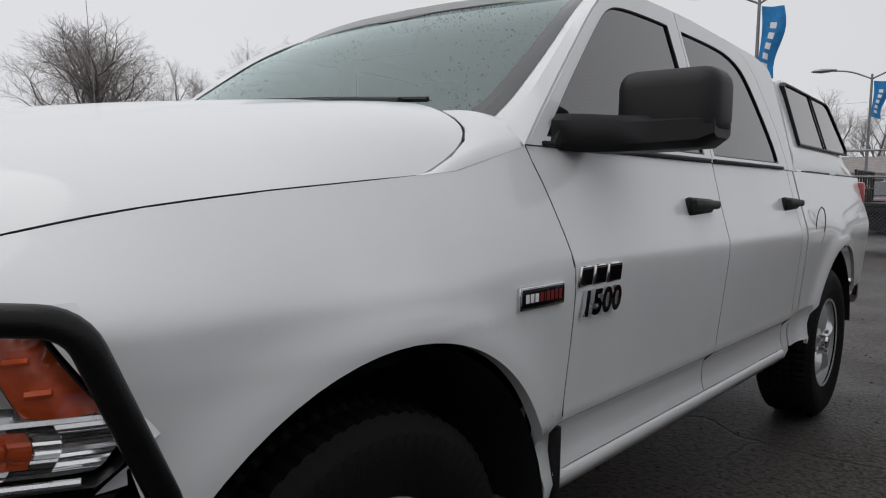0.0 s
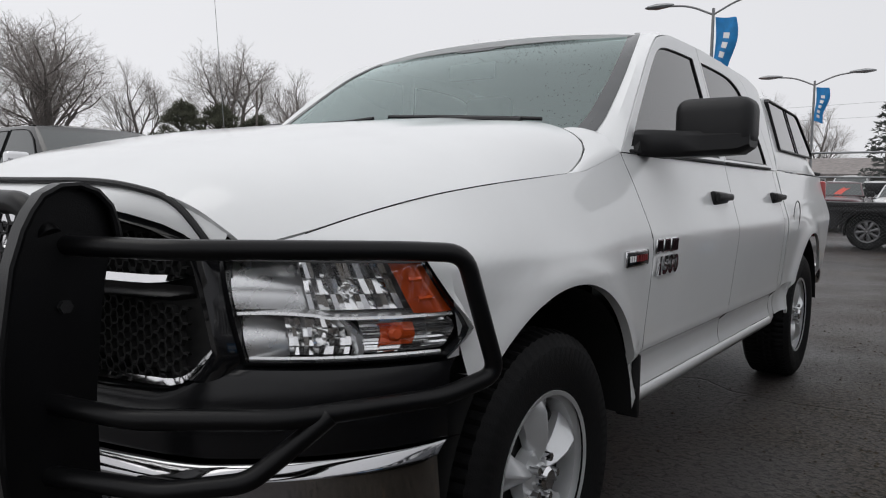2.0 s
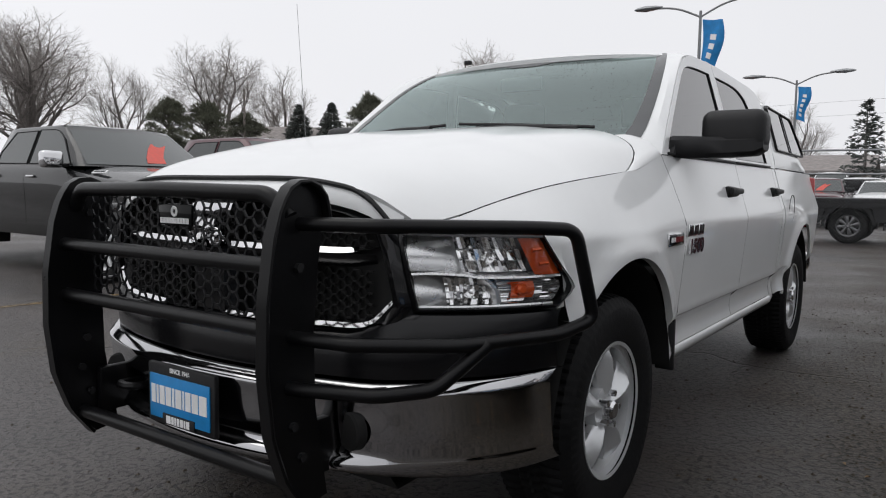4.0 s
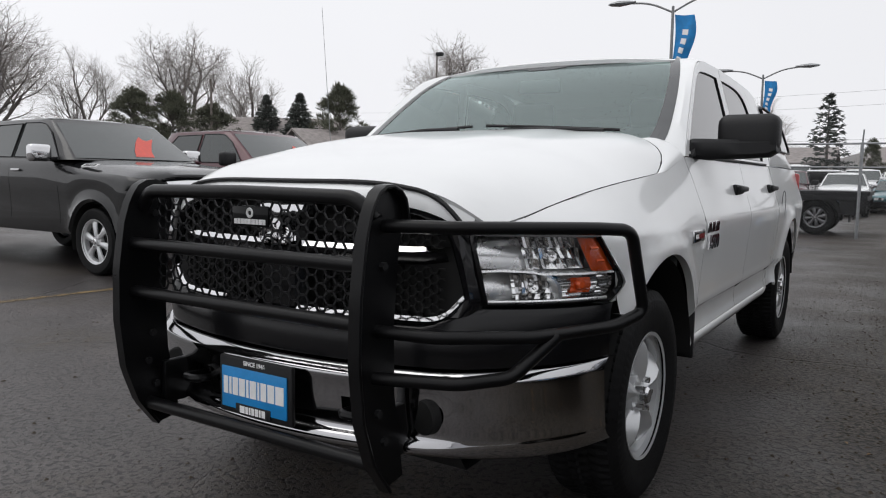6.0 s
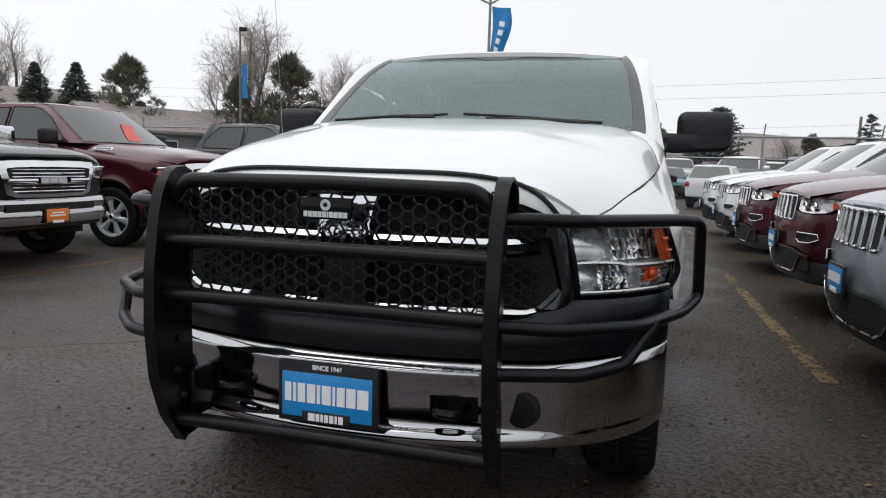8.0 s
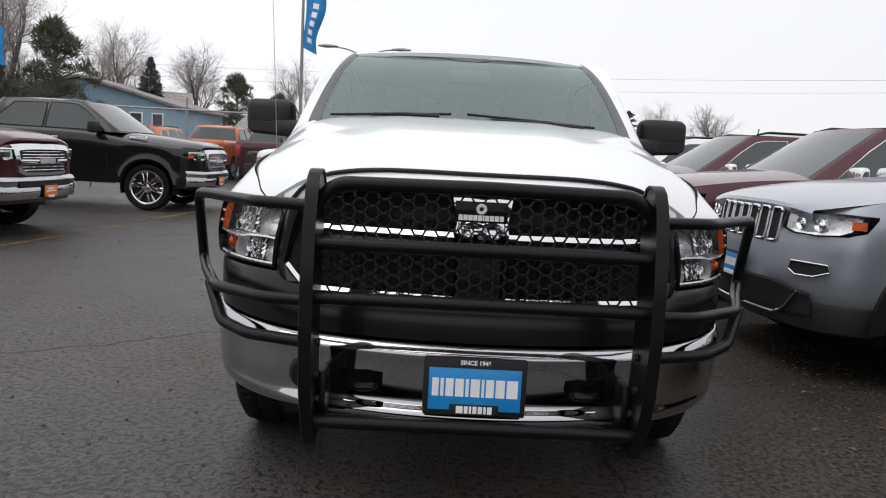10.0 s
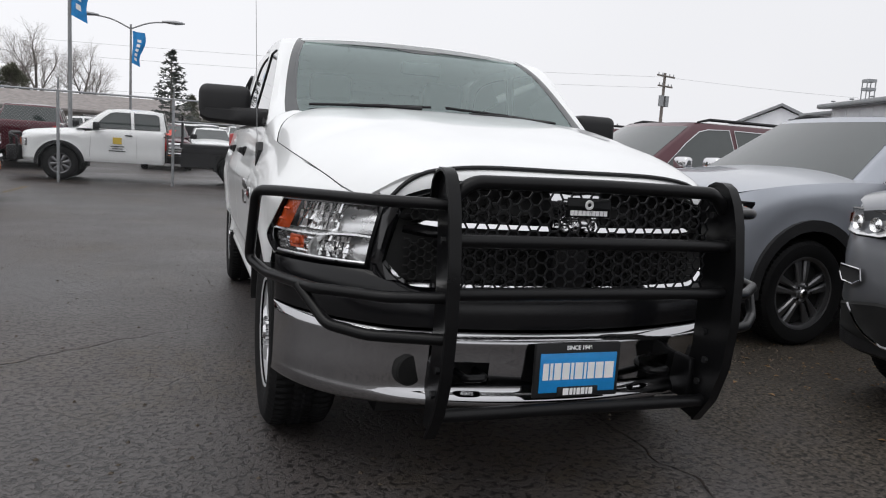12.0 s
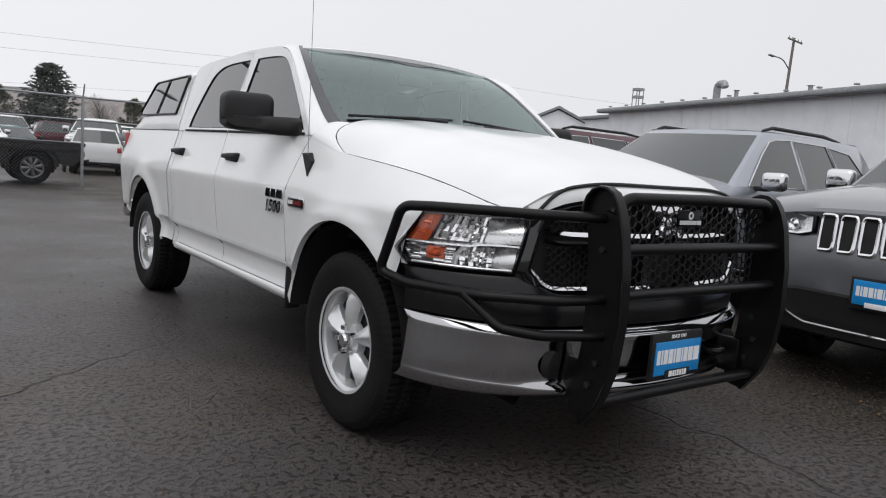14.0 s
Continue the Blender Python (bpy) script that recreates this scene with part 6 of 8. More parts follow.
    bm = bmesh.new()
    lower, upper = ring(b0, b1, xb, zb, 0.14), ring(t0, t1, xr, zr, 0.10)
    rows = [lower, [tuple(Vector(a).lerp(Vector(b), 0.5)) for a, b in zip(lower, upper)], upper, [(p[0] * 0.96, p[1] + (0.04 if p[1] < (t0 + t1) / 2 else -0.04), p[2] + 0.022) for p in upper]]
    grid(bm, rows, True)
    cab = part("cab", bm, col, root, "", 40)
    bm = bmesh.new()
    rows = []
    for j in range(9):
        t = j / 8
        y = t0 + 0.04 + (t1 - t0 - 0.08) * t
        rows.append([(xr * 0.96 * u, y - (0.10 * (1 - u * u) if j == 0 else 0), zr + 0.022 + s.get("dome", 0.045) * (1 - abs(u) ** 2.5) * math.sin(math.pi * t) ** 0.45) for u in [-1 + k / 6 for k in range(13)]])
    grid(bm, rows)
    part("roof", bm, col, root, "", 40)

    def cx(z):
        return xb + (xr - xb) * (z - zb) / (zr - zb) + 0.004
    # windscreen and back glass
    for base_y, top_y, bow, sgn, nm in ((b0, t0, 0.14, -1, "windscreen"), (b1, t1, -0.042, 1, "rear_window")):
        if nm == "rear_window" and s.get("no_back"):
            continue
        bm = bmesh.new()
        rows = []
        for i in range(13):
            u = -1 + i / 6
            row = []
            for v in (0.04, 0.3, 0.6, 0.94):
                hx = (xb + (xr - xb) * v) * 0.955
                bb = bow + (0.10 - 0.14) * v if sgn < 0 else bow
                row.append((u * hx * 0.97, base_y + (top_y - base_y) * v - bb * (1 - u * u) + sgn * 0.006, zb + (zr - zb) * v + 0.005))
            rows.append(row)
        grid(bm, rows)
        part(nm, bm, "far_glass", root, "dark reflective glass", 60)
    for side in (1, -1):
        for poly in s["windows"]:
            bm = bmesh.new()
            face(bm, [(side * cx(z), y, z) for y, z in poly])
            w = part("side_window", bm, "far_glass", cab, "dark glass")
            bm = bmesh.new()
            tube(bm, [(side * (cx(z) + 0.002), y, z) for y, z in poly], 0.008, 5, False, True)
            part("window_trim", bm, s.get("trim", "black"), w)
        # door gaps: their shade is painted as thin dark strips
        for y0, z0, z1, dy in s.get("seams", ()):
            bm = bmesh.new()
            pts = []
            for k in range(9):
                z = z0 + (z1 - z0) * k / 8
                f = (z - sill) / (ipl(y0, belt) - sill)
                d = 0
                for (fa, da), (fb, db) in zip(prof, prof[1:]):
                    if fa <= f <= fb:
                        d = da + (db - da) * (f - fa) / (fb - fa)
                pts.append((side * (hw - d), y0 + dy * k / 8, z))
            rows = [[(p[0] + side * 0.0015, p[1] - 0.003, p[2]), (p[0] + side * 0.0015, p[1] + 0.003, p[2])] for p in pts]
            grid(bm, rows)
            part("door_seam", bm, "dark", body)
        for hy, hz in s.get("handles", ()):
            bm = bmesh.new()
            box(bm, (side * (hw + 0.012), hy, hz), (0.035, 0.19, 0.035), 0.012)
            part("door_handle", bm, s.get("handle_mat", "chrome"), body)
        # mirrors
        my, mz = s["mirror"]
        bm = bmesh.new()
        box(bm, (side * (hw + 0.12), my, mz), s.get("mirror_size", (0.23, 0.12, 0.17)), 0.045, 3)
        mi = part("wing_mirror", bm, s.get("mirror_mat", "black"), root)
        bm = bmesh.new()
        box(bm, (side * (hw - 0.02), my, mz - 0.07), (0.20, 0.09, 0.045), 0.015, 2)
        part("mirror_arm", bm, "black", mi)
        for y in (0, wb):
            bm = bmesh.new()
            pr = [(y - (ra - 0.01) * math.cos(radians(a)), R + (ra - 0.01) * math.sin(radians(a))) for a in range(-15, 196, 15)]
            grid(bm, [[(side * (hw - 0.012), py, pz) for py, pz in pr], [(side * (hw - 0.42), py, pz) for py, pz in pr]])
            bm.faces.new([bm.verts.new((side * (hw - 0.42), py, pz)) for py, pz in pr])
            part("wheel_well", bm, "dark", root)
            if s.get("arch_trim"):
                bm = bmesh.new()
                ao = [(y - (ra + 0.08) * math.cos(radians(a)), R + (ra + 0.08) * math.sin(radians(a))) for a in range(-4, 185, 9)]
                ai = [(y - ra * math.cos(radians(a)), R + ra * math.sin(radians(a))) for a in range(-4, 185, 9)]
                xx = hw + s.get("flare", 0.02) + 0.004
                grid(bm, [[(side * (xx - 0.03), py, pz) for py, pz in ao], [(side * xx, py, pz) for py, pz in ao], [(side * xx, py, pz) for py, pz in ai], [(side * (xx - 0.05), py, pz) for py, pz in ai]])
                part("arch_moulding", bm, s["arch_trim"], body)
            wheel(root, side * (hw - s.get("ww", 0.24) / 2 - 0.01), y, R, R, s["rim"], s.get("ww", 0.24), s.get("spokes", 5), s.get("spoke_w", 0.10), s.get("rim_mat", "alloy"), s.get("two", False), 5)
    bm = bmesh.new()
    box(bm, (0, (yf + yr) / 2, sill + 0.06), (hw * 1.5, yr - yf - 0.5, 0.12))
    box(bm, (0, (b0 + b1) / 2, (sill + zb) / 2), (hw * 1.7, b1 - b0, zb - sill - 0.1))
    part("underbody", bm, "dark", root)
    for side in (1, -1):
        bm = bmesh.new()
        box(bm, (side * (hw - 0.14), yr + 0.0, s.get("tail_z", 0.95)), (0.16, 0.05, s.get("tail_h", 0.3)), 0.02)
        part("tail_lamp", bm, "red", root, "red tail lamp")
    return root, edge_x


def fascia_y(s, x, z=None):
    """The nose line of a vehicle at x, and at the height z where the nose is raked."""
    if z is not None and "nose" in s:
        k = max(0.0, min(1.0, (abs(x) - s["hw"] + s["rf"][0]) / s["rf"][0]))
        return fascia_y(s, x) + ipl(z, s["nose"]) * (1 - k * k)
    hw, yf = s["hw"], s["yf"]
    fx, fy = s.get("rf", (0.45, 0.42))
    a = abs(x)
    if a < hw - fx:
        return yf - 0.06 * (1 - (a / (hw - fx)) ** 2)
    k = min(1.0, (a - (hw - fx)) / fx)
    return yf + fy * (1 - math.sqrt(max(0, 1 - k * k)))


def plate_on(root, y, z, mat_name):
    bm = bmesh.new()
    box(bm, (0, y, z), (0.335, 0.02, 0.185), 0.006)
    h = part("plate_holder", bm, "black", root)
    bm = bmesh.new()
    box(bm, (0, y - 0.012, z + 0.005), (0.298, 0.006, 0.14), 0.002)
    p = part("plate", bm, mat_name, h, "coloured dealer plate")
    if mat_name == "plate_blue":
        dealer_letters(p, y - 0.0152, z + 0.01)
    else:
        bm = bmesh.new()
        bars(bm, Matrix.Translation((0, y - 0.0152, z + 0.035)) @ FRONT, [0.16], 0.016, 0.004, 0.001)
        bars(bm, Matrix.Translation((0, y - 0.0152, z + 0.005)) @ FRONT, [0.22], 0.016, 0.004, 0.001)
        part("plate_letters", bm, "ink", p)
    bm = bmesh.new()
    box(bm, (0, y - 0.014, z - 0.062), (0.15, 0.008, 0.03), 0.002)
    part("plate_tab", bm, "ink", h)


SUV = dict(nose=[(0.31, 0.07), (0.42, 0.02), (0.55, 0.0), (0.70, 0.0), (0.78, 0.006), (0.86, 0.026), (1.05, 0.050), (1.2, 0.055)], bonnet_in=0.062, clad=0.50, hw=0.965, yf=-0.88, yr=3.90, wb=2.915, R=0.395, rim=0.262, ww=0.25, sill=0.38, nose_low=0.31, tail_low=0.42, rf=(0.42, 0.40), rr=(0.22, 0.3),
           belt=[(-0.95, 1.055), (-0.8, 1.075), (-0.5, 1.135), (0.0, 1.195), (0.6, 1.225), (1.2, 1.220), (2.6, 1.23), (3.9, 1.25)],
           hood=[(-0.95, 1.085), (-0.8, 1.128), (-0.4, 1.210), (0.0, 1.265), (0.45, 1.315), (0.8, 1.335)], cowl=0.60,
           zb=1.20, zr=1.755, cab=(0.42, 3.82, 1.25, 3.45), xr=0.69, dome=0.05, trim="chrome", handle_mat="chrome", mirror=(0.82, 1.285), mirror_mat="chrome",
           windows=[[(0.70, 1.225), (1.08, 1.53), (1.29, 1.668), (1.42, 1.70), (1.74, 1.712), (1.78, 1.232)], [(1.84, 1.232), (1.81, 1.712), (2.50, 1.705), (2.68, 1.225)], [(2.73, 1.23), (2.56, 1.695), (3.05, 1.65), (3.42, 1.29), (3.40, 1.24)]],
           seams=((0.66, 0.45, 1.14, 0.06), (1.79, 0.45, 1.18, 0.0), (2.62, 0.80, 1.19, 0.1)), handles=((1.62, 1.055), (2.50, 1.07)), two=True, spokes=5, spoke_w=0.085, tail_z=1.0, tail_h=0.2)


def suv(label, col, plate=None, lower="black", rim_mat="alloy_dark", arch_trim=None):
    """A parked seven-slot SUV."""
    s = dict(SUV, paint=col, rim_mat=rim_mat)
    if arch_trim:
        s["arch_trim"] = arch_trim
    root, _ = vehicle("suv", label, "suv", s, "row of parked SUVs")
    # slotted grille
    for k in range(7):
        x = (k - 3) * 0.128
        bm = bmesh.new()
        w, z0, z1 = 0.048, 0.840, 1.050
        y = fascia_y(s, x)
        pts = [(x - w * 0.85, z0), (x - w, z0 + 0.04), (x - w, z1 - 0.02), (x - w * 0.8, z1), (x + w * 0.8, z1), (x + w, z1 - 0.02), (x + w, z0 + 0.04), (x + w * 0.85, z0)]

        def yy(xx, zz):
            return fascia_y(s, xx, zz) + 0.006
        tube(bm, [(a, yy(a, b) - 0.012, b) for a, b in rounded(pts + pts[:1], 0.02, 2)[:-1]], 0.0125, 6, False, True)
        g = part("grille_slot", bm, "chrome", root, "chrome ring round black honeycomb")
        bm = bmesh.new()
        face(bm, [(a, yy(a, b) - 0.008, b) for a, b in pts])
        part("slot_mesh", bm, "dark", g)
    for side in (1, -1):
        bm = bmesh.new()
        pts = [(0.48, 1.035), (0.475, 0.935), (0.57, 0.912), (0.76, 0.910), (0.88, 0.922), (0.925, 0.950), (0.953, 1.028), (0.94, 1.044), (0.84, 1.050), (0.64, 1.048)]
        rows = []
        c = (0.70, 0.98)

        def lamp_at(a, b, d):
            a = min(a, 0.955)
            return (side * a, fascia_y(s, a, b) + d * (1 if a < 0.9 else 0.5), b)
        for k, d in ((1.06, 0.010), (1.03, -0.012), (0.95, -0.016), (0.90, -0.004)):
            rows.append([lamp_at(c[0] + (a - c[0]) * k, c[1] + (b - c[1]) * k, d) for a, b in pts])
        grid(bm, rows, True)
        h = part("headlamp", bm, "black_paint", root, "clear headlamp with amber end")
        bm = bmesh.new()
        rows = []
        for k, d in ((0.92, -0.007), (0.62, 0.012), (0.30, 0.016)):
            rows.append([lamp_at(c[0] + (a - c[0]) * k, c[1] + (b - c[1]) * k, d) for a, b in pts])
        grid(bm, rows, True)
        part("lamp_face", bm, "lamp_satin", h)
        for x in (0.62, 0.76):
            bm = bmesh.new()
            lathe(bm, [(0.040, 0.0), (0.036, -0.008), (0.026, 0.008), (0.018, 0.002), (0.001, -0.004)], 16, Matrix.Translation((side * x, fascia_y(s, x, 0.975) - 0.004, 0.975)) @ Matrix.Rotation(radians(90 + side * (20 if x > 0.7 else 8)), 4, "Z"))
            part("lamp_bowl", bm, "lamp_chrome", h)
        bm = bmesh.new()
        grid(bm, [[(side * x, fascia_y(s, x, z) - 0.012, z) for z in (0.965, 0.990, 1.015)] for x in (0.905, 0.920, 0.932, 0.942)])
        part("amber_lens", bm, "amber", h)
        bm = bmesh.new()
        fl = [(0.64, 0.745), (0.625, 0.69), (0.68, 0.662), (0.79, 0.665), (0.86, 0.70), (0.85, 0.742)]
        tube(bm, [(side * a, fascia_y(s, a) - 0.016, b) for a, b in fl], 0.006, 6, False, True)
        f = part("fog_lamp", bm, "chrome", root, "chrome-rimmed fog lamp recess")
        bm = bmesh.new()
        face(bm, [(side * a, fascia_y(s, a) - 0.012, b) for a, b in fl])
        part("fog_recess", bm, "dark", f)
        bm = bmesh.new()
        tube(bm, [(side * 0.62, 1.35, 1.785), (side * 0.64, 1.5, 1.82), (side * 0.63, 2.6, 1.82), (side * 0.60, 3.1, 1.785)], [0.012, 0.02, 0.02, 0.012], 6)
        part("roof_rail", bm, "black", root)
    bm = bmesh.new()
    rows = []
    for i in range(25):
        x = -0.78 + 0.065 * i
        k = max(0, (abs(x) - 0.5) / 0.2)
        rows.append([(x, fascia_y(s, x, z) + d, z) for z, d in ((0.600 - 0.03 * k, -0.004), (0.585 - 0.03 * k, -0.012), (0.55 - 0.02 * k, -0.006), (0.44, -0.006), (0.40 + 0.02 * k, -0.012), (0.375 + 0.03 * k, -0.006))])
    grid(bm, rows)
    lg = part("lower_grille", bm, "dark", root, "black lower air intake")
    bm = bmesh.new()
    loop = [(-0.70, 0.56), (-0.60, 0.44), (-0.48, 0.385), (0.48, 0.385), (0.60, 0.44), (0.70, 0.56)]
    tube(bm, [(p.x, fascia_y(s, p.x, p.z) - 0.014, p.z) for p in resample([(a, 0, b) for a, b in loop], 26)], 0.009, 6)
    part("chrome_lip", bm, "chrome", lg)
    if plate:
        plate_on(root, fascia_y(s, 0) - 0.03, 0.63, plate)
    return root


RAM = dict(hw=1.01, yf=-0.93, yr=4.88, wb=3.67, R=0.405, rim=0.262, ww=0.27, sill=0.47, nose_low=0.42, tail_low=0.55, rf=(0.30, 0.34), rr=(0.12, 0.12), flare=0.035,
           prof=[(0, 0.05), (0.10, 0.012), (0.3, 0.022), (0.52, 0.012), (0.74, 0.0), (0.86, 0.006), (0.95, 0.03), (1.0, 0.065)],
           belt=[(-1.0, 1.135), (-0.8, 1.165), (-0.4, 1.205), (0.2, 1.255), (0.7, 1.32), (1.2, 1.385), (4.9, 1.41)],
           hood=[(-1.0, 1.19), (-0.85, 1.255), (-0.4, 1.325), (0.1, 1.37), (0.5, 1.40), (0.8, 1.41)], cowl=0.52, crown=5.0,
           zb=1.38, zr=1.895, cab=(0.50, 2.95, 1.24, 2.72), xr=0.77, dome=0.055, trim="black", mirror=(0.88, 1.46), mirror_mat="black", mirror_size=(0.27, 0.14, 0.21),
           windows=[[(0.78, 1.41), (1.12, 1.74), (1.30, 1.845), (1.42, 1.865), (1.80, 1.87), (1.84, 1.42)], [(1.90, 1.42), (1.86, 1.86), (2.45, 1.85), (2.72, 1.58), (2.74, 1.43)]],
           seams=((0.70, 0.55, 1.33, 0.04), (1.86, 0.55, 1.38, 0.0), (2.84, 0.55, 1.38, 0.0), (2.94, 0.55, 1.39, 0.0)), handles=((1.66, 1.25), (2.62, 1.26)), two=False, spokes=6, spoke_w=0.085,
           deck=(2.96, 4.84, 1.37), tail_z=1.10, tail_h=0.40)


def ram(label, col, plate=None, mirror="chrome", tag=True, two=False, rim_mat="alloy"):
    """A parked newer full-size pickup with a chrome grille."""
    s = dict(RAM, paint=col, mirror_mat=mirror, two=two, rim_mat=rim_mat, arch_trim=None)
    if two:
        s.update(R=0.42, rim=0.30)
    root, _ = vehicle("parked_pickup", label, "pickup truck", s, "row of parked pickups")
    # grille
    bm = bmesh.new()
    out = [(0.0, 1.150), (0.16, 1.160), (0.45, 1.150), (0.66, 1.135), (0.645, 1.075), (0.60, 0.95), (0.56, 0.80), (0.45, 0.765), (0.0, 0.760)]
    inn2 = [(0.0, 1.085), (0.16, 1.085), (0.44, 1.080), (0.555, 1.068), (0.560, 1.05), (0.53, 0.95), (0.505, 0.84), (0.43, 0.802), (0.0, 0.797)]
    fy = lambda x, d=0: fascia_y(s, x) + d
    grid(bm, [[(x, fy(x, 0.02), z) for x, z in mirror_loop(out)], [(x, fy(x, -0.022 + 0.05 * max(0.0, (z - 1.08) / 0.08)), z) for x, z in mirror_loop(out)], [(x, fy(x, -0.03), z) for x, z in mirror_loop(inn2)], [(x, fy(x, 0.0), z) for x, z in mirror_loop(inn2)]], True)
    g = part("grille", bm, "chrome", root, "chrome-framed grille", 40)
    # shade inside the grille, painted as one near-black sheet
    bm = bmesh.new()
    face(bm, [(x, fy(0.3, -0.004), z) for x, z in mirror_loop(inn2)])
    part("grille_back", bm, "dark", g)
    for k in range(7):
        if k == 3:
            continue
        z = 0.828 + 0.038 * k
        bm = bmesh.new()
        pts = [(-0.5 + 0.1 * i, fy(-0.5 + 0.1 * i, -0.018), z) for i in range(11)]
        tube(bm, pts, 0.006, 5)
        part("grille_bar", bm, "chrome", g)
    bm = bmesh.new()
    bars(bm, Matrix.Translation((0, fy(0, -0.028), 0.942)) @ FRONT, [0.10, 0.10, 0.12], 0.060, 0.012, 0.015)
    part("name_blocks", bm, "alloy", g)
    for side in (1, -1):
        bm = bmesh.new()
        tube(bm, [(side * 0.54, fy(0.54, -0.02), 0.942), (side * 0.22, fy(0.22, -0.035), 0.942)], 0.024, 8)
        part("grille_spear", bm, "chrome", g)
        bm = bmesh.new()
        pts = [(0.645, 1.088), (0.63, 0.965), (0.75, 0.945), (0.93, 0.955), (0.998, 1.03), (0.985, 1.082), (0.88, 1.092)]
        c = (0.81, 1.02)

        def lp(a, b, d):
            a = min(a, 1.005)
            return (side * a, fascia_y(s, a) + d, b)
        rows = []
        for k, d in ((1.06, 0.012), (1.03, -0.012), (0.93, -0.014), (0.90, -0.002)):
            rows.append([lp(c[0] + (a - c[0]) * k, c[1] + (b - c[1]) * k, d) for a, b in pts])
        grid(bm, rows, True)
        h = part("headlamp", bm, "black_paint", root, "headlamp with chrome brow")
        bm = bmesh.new()
        vs = [bm.verts.new(lp(c[0] + (a - c[0]) * 0.93, c[1] + (b - c[1]) * 0.93, -0.008)) for a, b in pts]
        cv = bm.verts.new(lp(c[0], c[1], -0.004))
        for i in range(len(vs)):
            bm.faces.new((vs[i], vs[(i + 1) % len(vs)], cv))
        part("lamp_face", bm, "lamp_satin", h)
        bm = bmesh.new()
        grid(bm, [[lp(x, z, -0.020) for z in (0.985, 1.045)] for x in (0.70, 0.76, 0.83, 0.90)])
        part("projector", bm, "far_glass", h)
        bm = bmesh.new()
        tube(bm, [lp(0.64, 1.080, -0.020), lp(0.75, 1.084, -0.020), lp(0.88, 1.084, -0.020), lp(0.985, 1.076, -0.014)], 0.013, 6)
        part("lamp_brow", bm, "lamp_chrome", h)
        bm = bmesh.new()
        grid(bm, [[lp(x, z, -0.014) for z in (0.985, 1.045)] for x in (0.935, 0.96, 0.985)])
        part("amber_lens", bm, "amber", h)
        bm = bmesh.new()
        fl = [(0.56, 0.60), (0.60, 0.53), (0.78, 0.53), (0.86, 0.60)]
        tube(bm, [lp(a, b, -0.03) for a, b in fl], 0.010, 6, False, True)
        f = part("fog_lamp", bm, "chrome", root)
        bm = bmesh.new()
        face(bm, [lp(a, b, -0.026) for a, b in fl])
        part("fog_recess", bm, "dark", f)
        bm = bmesh.new()
        m = Matrix.Translation((side * 0.985, 0.42, 1.155)) @ (LEFT if side > 0 else RIGHT)
        bmesh.ops.create_cube(bm, size=1.0, matrix=Matrix.Translation((side * 0.90, 0.18, 1.31)) @ Matrix.Rotation(radians(side * 32), 4, "Y") @ Matrix.Diagonal((0.06, 0.30, 0.012, 1)))
        hbadge = part("hood_badge", bm, "ink", root, "white edged oval badge")
        bm = bmesh.new()
        for q in range(5):
            bmesh.ops.create_cube(bm, size=1.0, matrix=Matrix.Translation((side * 0.90, 0.18, 1.31)) @ Matrix.Rotation(radians(side * 32), 4, "Y") @ Matrix.Translation((0, -0.10 + 0.05 * q, 0.004)) @ Matrix.Diagonal((0.034, 0.036, 0.010, 1)))
        part("badge_face", bm, "black", hbadge)
    bm = bmesh.new()
    rows = []
    for i in range(41):
        x = 1.0 * math.sin(math.pi / 2 * (-1 + i / 20))
        y = fascia_y(s, x)
        rows.append([(x, y - 0.005, 0.752), (x, y - 0.030, 0.740), (x, y - 0.055, 0.700), (x, y - 0.045, 0.685), (x, y - 0.035, 0.63), (x, y - 0.050, 0.61), (x, y - 0.046, 0.52), (x, y - 0.03, 0.475), (x, y + 0.02, 0.46)])
    grid(bm, rows)
    part("chrome_bumper", bm, "bumper_chrome", root, "chrome front bumper", 40)
    bm = bmesh.new()
    grid(bm, [[(x, fascia_y(s, x) - 0.052, z) for z in (0.622, 0.690)] for x in (-0.60, -0.45, -0.3, -0.15, 0, 0.15, 0.3, 0.45, 0.60)])
    part("bumper_intake", bm, "dark", root)
    if plate:
        plate_on(root, fascia_y(s, 0) - 0.06, 0.56, plate)
    if tag:
        bm = bmesh.new()
        pts = [(-0.10, 0.10), (-0.17, 0.26), (-0.22, 0.50), (-0.22, 0.66), (-0.13, 0.56), (-0.04, 0.54), (0.04, 0.62), (0.05, 0.46), (0.09, 0.26), (0.18, 0.10)]
        pts = [(x + 0.80 * (v - 0.1), v) for x, v in rounded(pts, 0.05, 3)]
        face(bm, [(x, 0.50 + (1.24 - 0.50) * v - 0.135 * (1 - (x / 0.8) ** 2) - 0.010, 1.38 + 0.515 * v + 0.008) for x, v in pts])
        part("price_card", bm, "tag", root, "fluorescent red card behind the windscreen")
    return root


# ---- parked rows ----
def place(ob, x, y, rz):
    ob.matrix_basis = pose(x, y, 0, 0, 0, rz)
    return ob


def row_x(y):
    return 3.03 - 0.036 * (y - 1.95)


